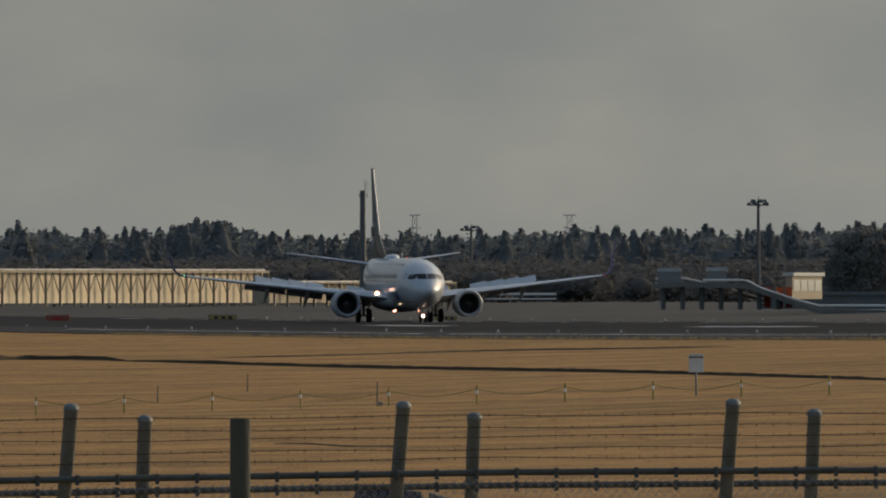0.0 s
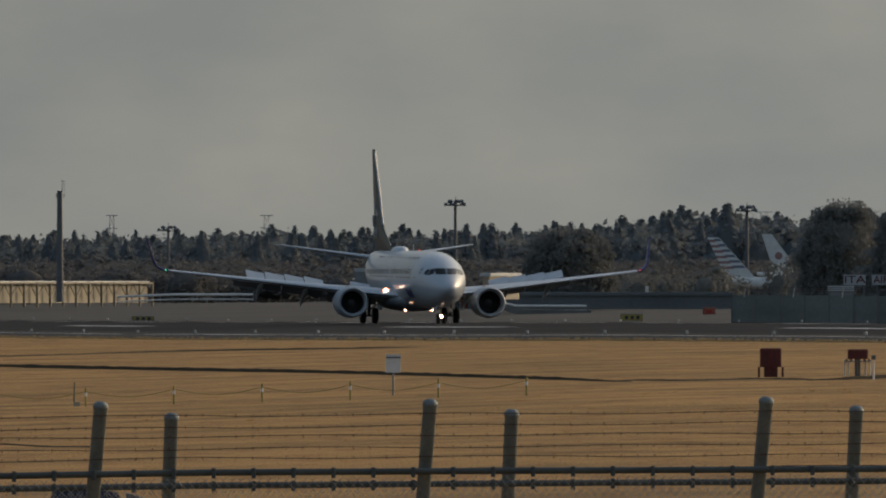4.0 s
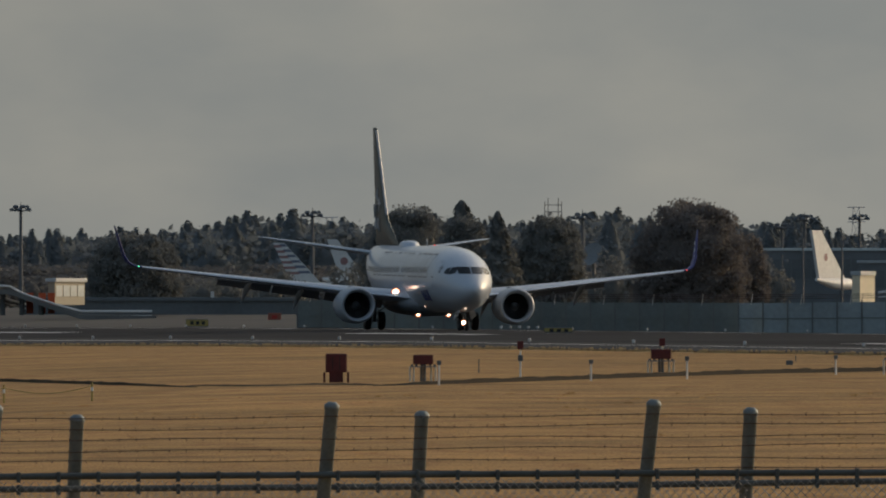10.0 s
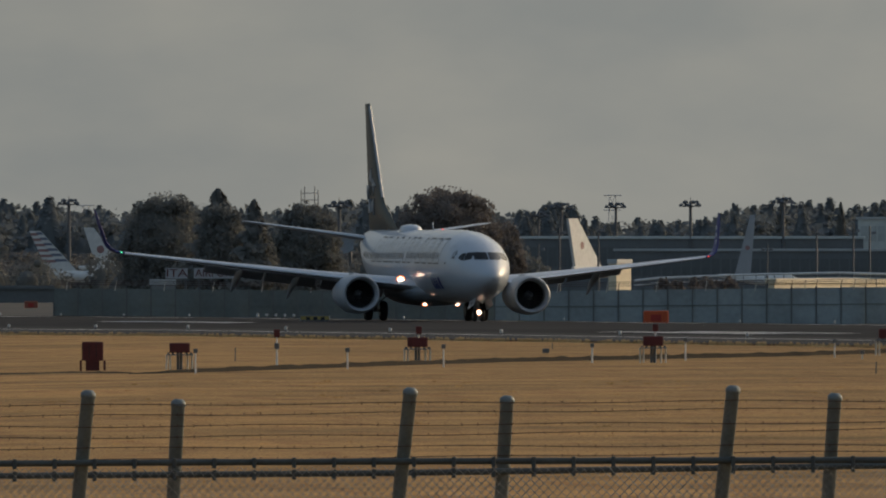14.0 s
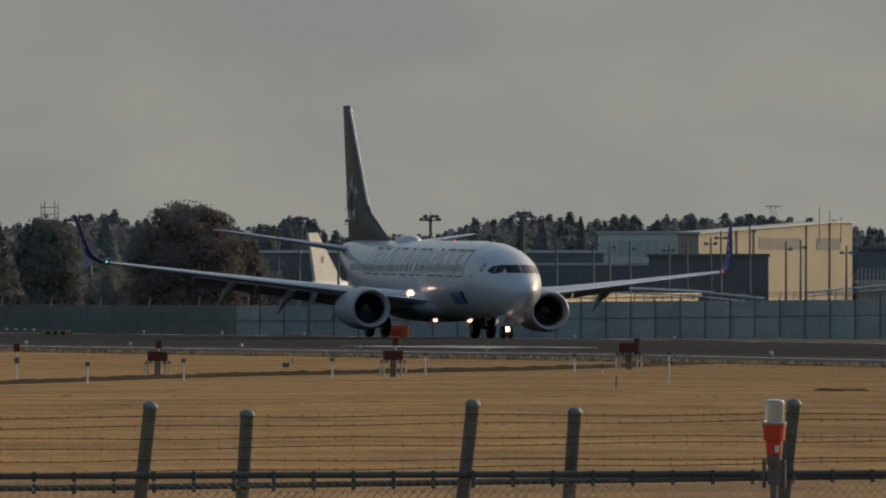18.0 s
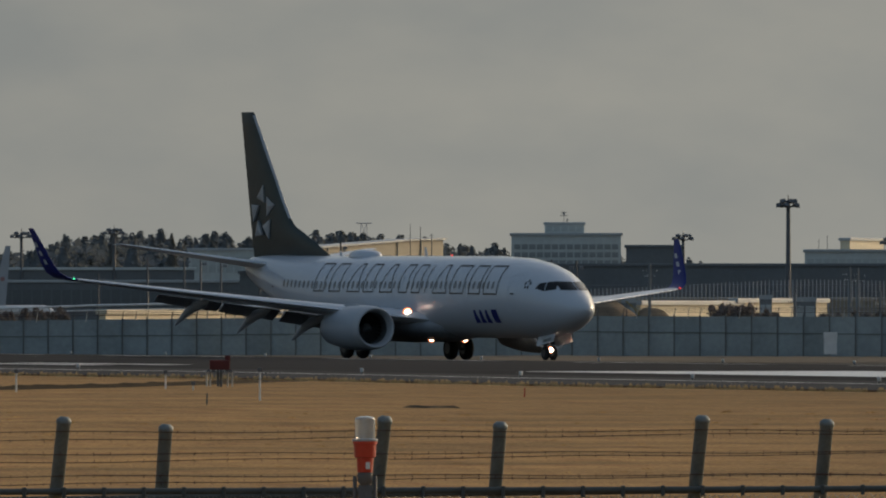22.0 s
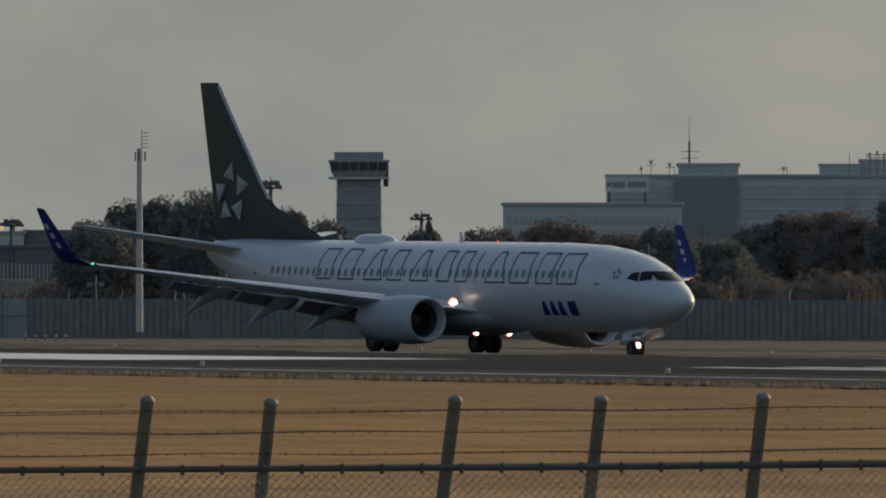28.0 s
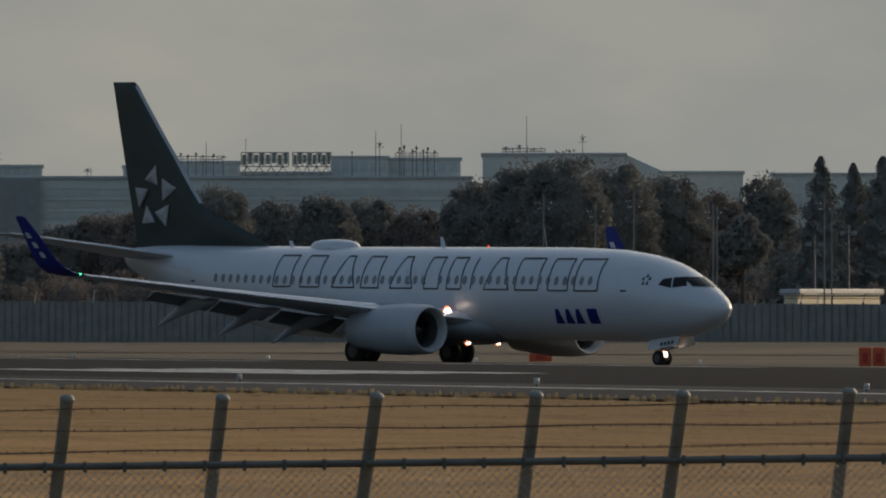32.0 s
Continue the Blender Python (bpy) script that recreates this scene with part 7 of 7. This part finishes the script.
parked_tail(1004, 1024, 1030, 1076, 21, -36, 2250, "parked airliner with a red, white and blue striped fin", True)
parked_tail(1100, 1118, 1118, 1158, 27, -28, 2250, "parked airliner with a white fin and round red mark")
parked_tail(1956, 1972, 1966, 2006, 43, -25, 2250, "parked airliner with a sunlit white fin and red mark", turn=64.0)
taxiing = parked_tail(2306, 2315, 2284, 2308, 50, -34, 2250, "taxiing airliner with a narrow pale fin and red mark", paint=GREY_PAINT)

dish = thing("dish_aerial", facing(1571, 1540, 0.0), "large pale dish aerial among the trees", "antenna")
zd = lift(-3, 1540)
part("dish", Geo().disc_rings((0, 0, zd), (-0.5, -0.7, 0.5), ((0.0, 0.05), (0.05, 0.5), (0.22, 0.9), (0.42, 1.2), (0.44, 1.2), (0.25, 0.85), (0.1, 0.4)), 22), CONCRETE, dish, smooth=50)
part("mast", Geo().tube((0.2, 0.3, 0), (0, 0, zd), 0.2, 0.15, 8), MAST, dish)


def word_board(u0, u1, v0, v1, d, words, label):
    t = thing("word_sign", facing((u0 + u1) / 2, d, 0.0), label, "sign")
    k = d / UNIT
    w = (u1 - u0) * k
    part("board", Geo().box(-w / 2, w / 2, 0, 0.12, lift(v0, d), lift(v1, d)), GREY_PAINT, t, "pale weathered board")
    for x in (-0.4, 0.4):
        part("leg", Geo().box(w * x - 0.06, w * x + 0.06, 0.13, 0.25, 0, lift(v0, d) + 0.3), MAST, t)
    c = bpy.data.curves.new("letters", "FONT")
    c.body, c.align_x, c.align_y, c.extrude = words, "CENTER", "CENTER", 0.02
    c.size = (v1 - v0) * k * 1.05
    ob = new("letters", c)
    dg = bpy.context.evaluated_depsgraph_get()
    me = bpy.data.meshes.new_from_object(ob.evaluated_get(dg))
    bpy.data.objects.remove(ob)
    me.materials.clear()
    me.materials.append(DARK_RED)
    wide = max(v.co.x for v in me.vertices) - min(v.co.x for v in me.vertices)
    fit = w * 0.93 / wide
    for v in me.vertices:
        v.co.x *= fit
    part("letters", me, None, t, "dull red letters", at=pose(0, -0.03, (lift(v0, d) + lift(v1, d)) / 2, 90, 0, 0))


word_board(1245, 1284, -63, -45, 1320, "ITA", "white sign board with dull red letters behind the wall")
word_board(1295, 1375, -63, -45, 1320, "AIRPORT", "white sign board with dull red letters behind the wall")

# sign of bars and aerials on the airline building
sign = thing("roof_sign", facing(4803, 2340, 0.0), "white roof sign with grey bars", "sign")
zs = lambda v: lift(v, 2340)
part("board", Geo().box(-3.0, 3.0, -0.3, 0, zs(113), zs(139)), WHITE_PAINT, sign)
for i in range(13):
    if i != 5:
        part("bar", Geo().box(-2.1 + 0.37 * i, -1.85 + 0.37 * i, -0.34, -0.3, zs(120), zs(131)), GREY_METAL, sign)
part("emblem", Geo().disc_rings((-2.55, -0.3, zs(126)), (0, -1, 0), ((0, 0.3), (0.04, 0.3)), 16), GREY_METAL, sign)
part("support", Geo().box(-2.6, -2.3, -0.1, 0.2, zs(92), zs(113)).box(2.3, 2.6, -0.1, 0.2, zs(92), zs(113)), MAST, sign)


def roof_aerial(u, v0, v1, d, kind):
    """A rooftop aerial: a whip, a drum cluster or a stub with dishes."""
    t = thing("roof_aerial", facing(u, d, lift(v0, d)), "thin dark aerial on a roof", "antenna", "roof aerials")
    h = (v1 - v0) / UNIT * d
    part("rod", Geo().tube((0, 0, -3.0), (0, 0, h), 0.09 if kind == 1 else 0.07, 0.04, 6), FAR_METAL, t)
    if kind == 1:
        part("head", Geo().box(-0.14, 0.16, -0.2, 0.1, h * 0.66, h * 0.9).box(-0.3, 0.05, -0.12, 0.02, h * 0.48, h * 0.56), FAR_METAL, t)
    if kind > 1:
        part("head", Geo().disc_rings((0, -0.2, h * 0.75), (0, -1, 0.1), ((0, 0.1), (0.1, 0.2), (0.2, 0.2)), 10), GREY_METAL, t)
        for w, k in ((0.6, 0.6), (0.45, 0.85)):
            part("spar", Geo().tube((-w, 0, h * k), (w, 0, h * k), 0.04, 0.04, 5), FAR_METAL, t)


for u0, u1, v0, d in ((5226, 5318, 169, 2351), (5625, 5700, 175, 2351), (5815, 5890, 183, 2401)):
    rail = thing("roof_rail", facing((u0 + u1) / 2, d, lift(v0, d)), "steel rail round rooftop aerials", "railing", "roof rails")
    w = (u1 - u0) / UNIT * d
    for z in (0.35, 0.75):
        part("bar", Geo().tube((-w / 2, 0, z), (w / 2, 0, z), 0.05, 0.05, 5), FAR_METAL, rail)
    for k in range(13):
        x = -w / 2 + w * k / 12
        part("upright", Geo().tube((x, 0, -0.3), (x, 0, 0.8), 0.04, 0.04, 5), FAR_METAL, rail)
for u, v0, v1, k in ((4845, 142, 172, 2), (4828, 142, 158, 1), (4878, 142, 166, 2), (4887, 142, 158, 0), (5080, 142, 158, 2), (5086, 142, 158, 0), (5232, 169, 183, 1), (5245, 169, 186, 1), (5258, 169, 182, 1), (5272, 169, 186, 1), (5284, 169, 182, 1), (5290, 169, 205, 0), (5303, 169, 184, 1), (5320, 169, 180, 2),
                    (5360, 150, 210, 0), (5196, 161, 182, 0), (5548, 178, 188, 1), (5590, 178, 224, 0), (5597, 178, 206, 2), (5632, 175, 196, 1), (5640, 175, 200, 1), (5655, 175, 192, 1), (5662, 175, 198, 1), (5674, 175, 192, 1), (5682, 175, 196, 1), (5694, 175, 190, 1), (5635, 175, 235, 0), (5820, 183, 196, 2), (5832, 183, 196, 0), (5844, 183, 200, 2), (5858, 183, 198, 0), (5857, 183, 250, 0),
                    (5870, 183, 194, 2), (5882, 183, 196, 0), (5956, 183, 218, 2), (6032, 153, 184, 0), (3134, 90, 112, 2), (3140, 90, 98, 1), (2862, 65, 88, 0), (2880, 65, 84, 0), (2900, 65, 70, 1), (3600, 42, 68, 0), (3585, 42, 62, 0)):
    d = 2352 if u < 5770 else 2402
    if u < 4000:
        d = {2: 2606, 1: 2606, 0: 2510}[k] if u > 3000 else 2302
    roof_aerial(u, v0, v1, d, k)
red_mast, zr, _ = lattice_mast("radio_mast", 4913, 202, 2354, 2, HAZY_RED, "haze-paled red and white radio mast on a roof")
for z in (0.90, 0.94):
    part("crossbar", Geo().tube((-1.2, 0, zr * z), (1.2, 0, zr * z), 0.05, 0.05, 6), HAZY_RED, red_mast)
part("whip", Geo().tube((0, 0, zr), (0, 0, zr + 3.2), 0.07, 0.04, 6), WHITE_PAINT, red_mast)
for u0, u1 in ((5352, 5436), (5443, 5511)):
    frame_sign = thing("roof_frame", facing((u0 + u1) / 2, 2355, lift(150, 2355)), "steel lattice sign frame on a roof", "frame")
    w, h = (u1 - u0) / UNIT * 2355, 36 / UNIT * 2355
    for i in range(9):
        x = -w / 2 + w * i / 8
        part("upright", Geo().tube((x, 0, h * 0.3), (x, 0, h), 0.07, 0.07, 5), FAR_METAL, frame_sign)
    for z in (0.30, 0.62, 0.98):
        part("bar", Geo().tube((-w / 2, 0, h * z), (w / 2, 0, h * z), 0.07, 0.07, 5), FAR_METAL, frame_sign)
    for i in range(8):
        x = -w / 2 + w * (i + 0.5) / 8
        part("slab", Geo().chamfered(x - w / 24, x + w / 24, -0.15, 0.15, h * (0.36 + 0.05 * (i % 3)), h * (0.96 if i % 2 else 0.88), 0.04), GREEN_STEEL, frame_sign, "dull green metal slab")
    for i in range(4):
        x = -w / 2 + w * (i + 0.5) / 4
        part("strut", Geo().tube((x - w / 8, 0, -0.3), (x, 0, h * 0.3), 0.06, 0.06, 4).tube((x + w / 8, 0, -0.3), (x, 0, h * 0.3), 0.06, 0.06, 4), FAR_METAL, frame_sign)


def vehicle(u, d, v0, length, high, material, label, category, camper=False):
    m = facing(u, d, 0.0, 50.0)
    t = thing(category, m @ Matrix.Translation((0, 0, lift(v0, d))), label, category, "parked vehicles")
    l, z = length / 2, 0.3
    if camper:
        g = Geo().loft([[(x, y, zz) for x, zz in ((-l, z), (l * 0.98, z), (l, 1.1), (l * 0.72, 1.2), (l * 0.6, high * 0.72), (l * 0.9, high * 0.78), (l * 0.85, high), (-l, high))] for y in (-1.05, 1.05)])
    else:
        g = Geo().loft([[(x, y, zz) for x, zz in ((-l, z), (l, z), (l, 0.75), (l * 0.45, 0.9), (l * 0.15, high), (-l * 0.65, high), (-l * 0.95, 0.95))] for y in (-0.85, 0.85)])
    part("body", g, material, t)
    for x0, x1, z0, z1 in (((-0.7, -0.3, 0.55, 0.8), (-0.1, 0.3, 0.55, 0.8)) if camper else ((-0.55, -0.1, 0.68, 0.92), (-0.05, 0.25, 0.68, 0.92))):
        part("window", Geo().box(l * x0, l * x1, -1.07 if camper else -0.87, -1.0 if camper else -0.8, high * z0, high * z1), WINDOW, t)
    for x in (-0.62, 0.62):
        part("wheel", Geo().disc_rings((l * x, -0.9, 0.33), (0, 1, 0), ((-0.1, 0.2), (-0.1, 0.33), (0.12, 0.33), (0.12, 0.2)), 16), RUBBER, t)


vehicle(5870, 1235, -92, 4.6, 2.6, WHITE_PAINT, "white camper van parked behind the wall", "camper", True)
vehicle(5930, 1235, -92, 2.6, 1.4, GREY_PAINT, "small grey car parked behind the wall", "car")
vehicle(5956, 1235, -92, 3.4, 1.6, WHITE_PAINT, "white car parked behind the wall", "car")
vehicle(5995, 1235, -92, 3.2, 1.5, GREY_PAINT, "grey car parked behind the wall", "car")
vehicle(6050, 1235, -92, 3.0, 1.5, MAST, "dark car parked behind the wall", "car")
embank = thing("car_park", facing(5960, 1236, 0.0), "raised car park behind the wall", "car park")
part("slab", Geo().box(-9, 9, -3, 6, 0, lift(-92, 1235) + 0.05), CONCRETE, embank)


# ---- things that move ----
def motions():
    walk(airliner, [(t, pose(x, y, z + 0.05, 0, 0, h - 90) @ pose(-17, 0, 0, roll, -pitch) @ pose(17, 0, 0)) for t, x, y, z, h, roll, pitch in PLANE_ROWS])
    walk(taxiing, [(t, facing(u, 2250, 0.0)) for t, u in ((0, 2634), (10, 2374), (13, 2296), (14, 2270), (14.5, 2258), (17, 2212), (21, 2150), (32, 2020))])
    for ob, base, y0 in SPOILERS:
        up = 38 if y0 > 5 else 42
        late = 0.6 if y0 > 8 else 0.0
        walk(ob, [(t, base @ pose(0, 0, 0, 0, a * -1.0, 0)) for t, a in ((0, -up), (8.0 + late, -up), (9.2 + late, -6), (9.8 + late, 0), (32, 0))])


motions()
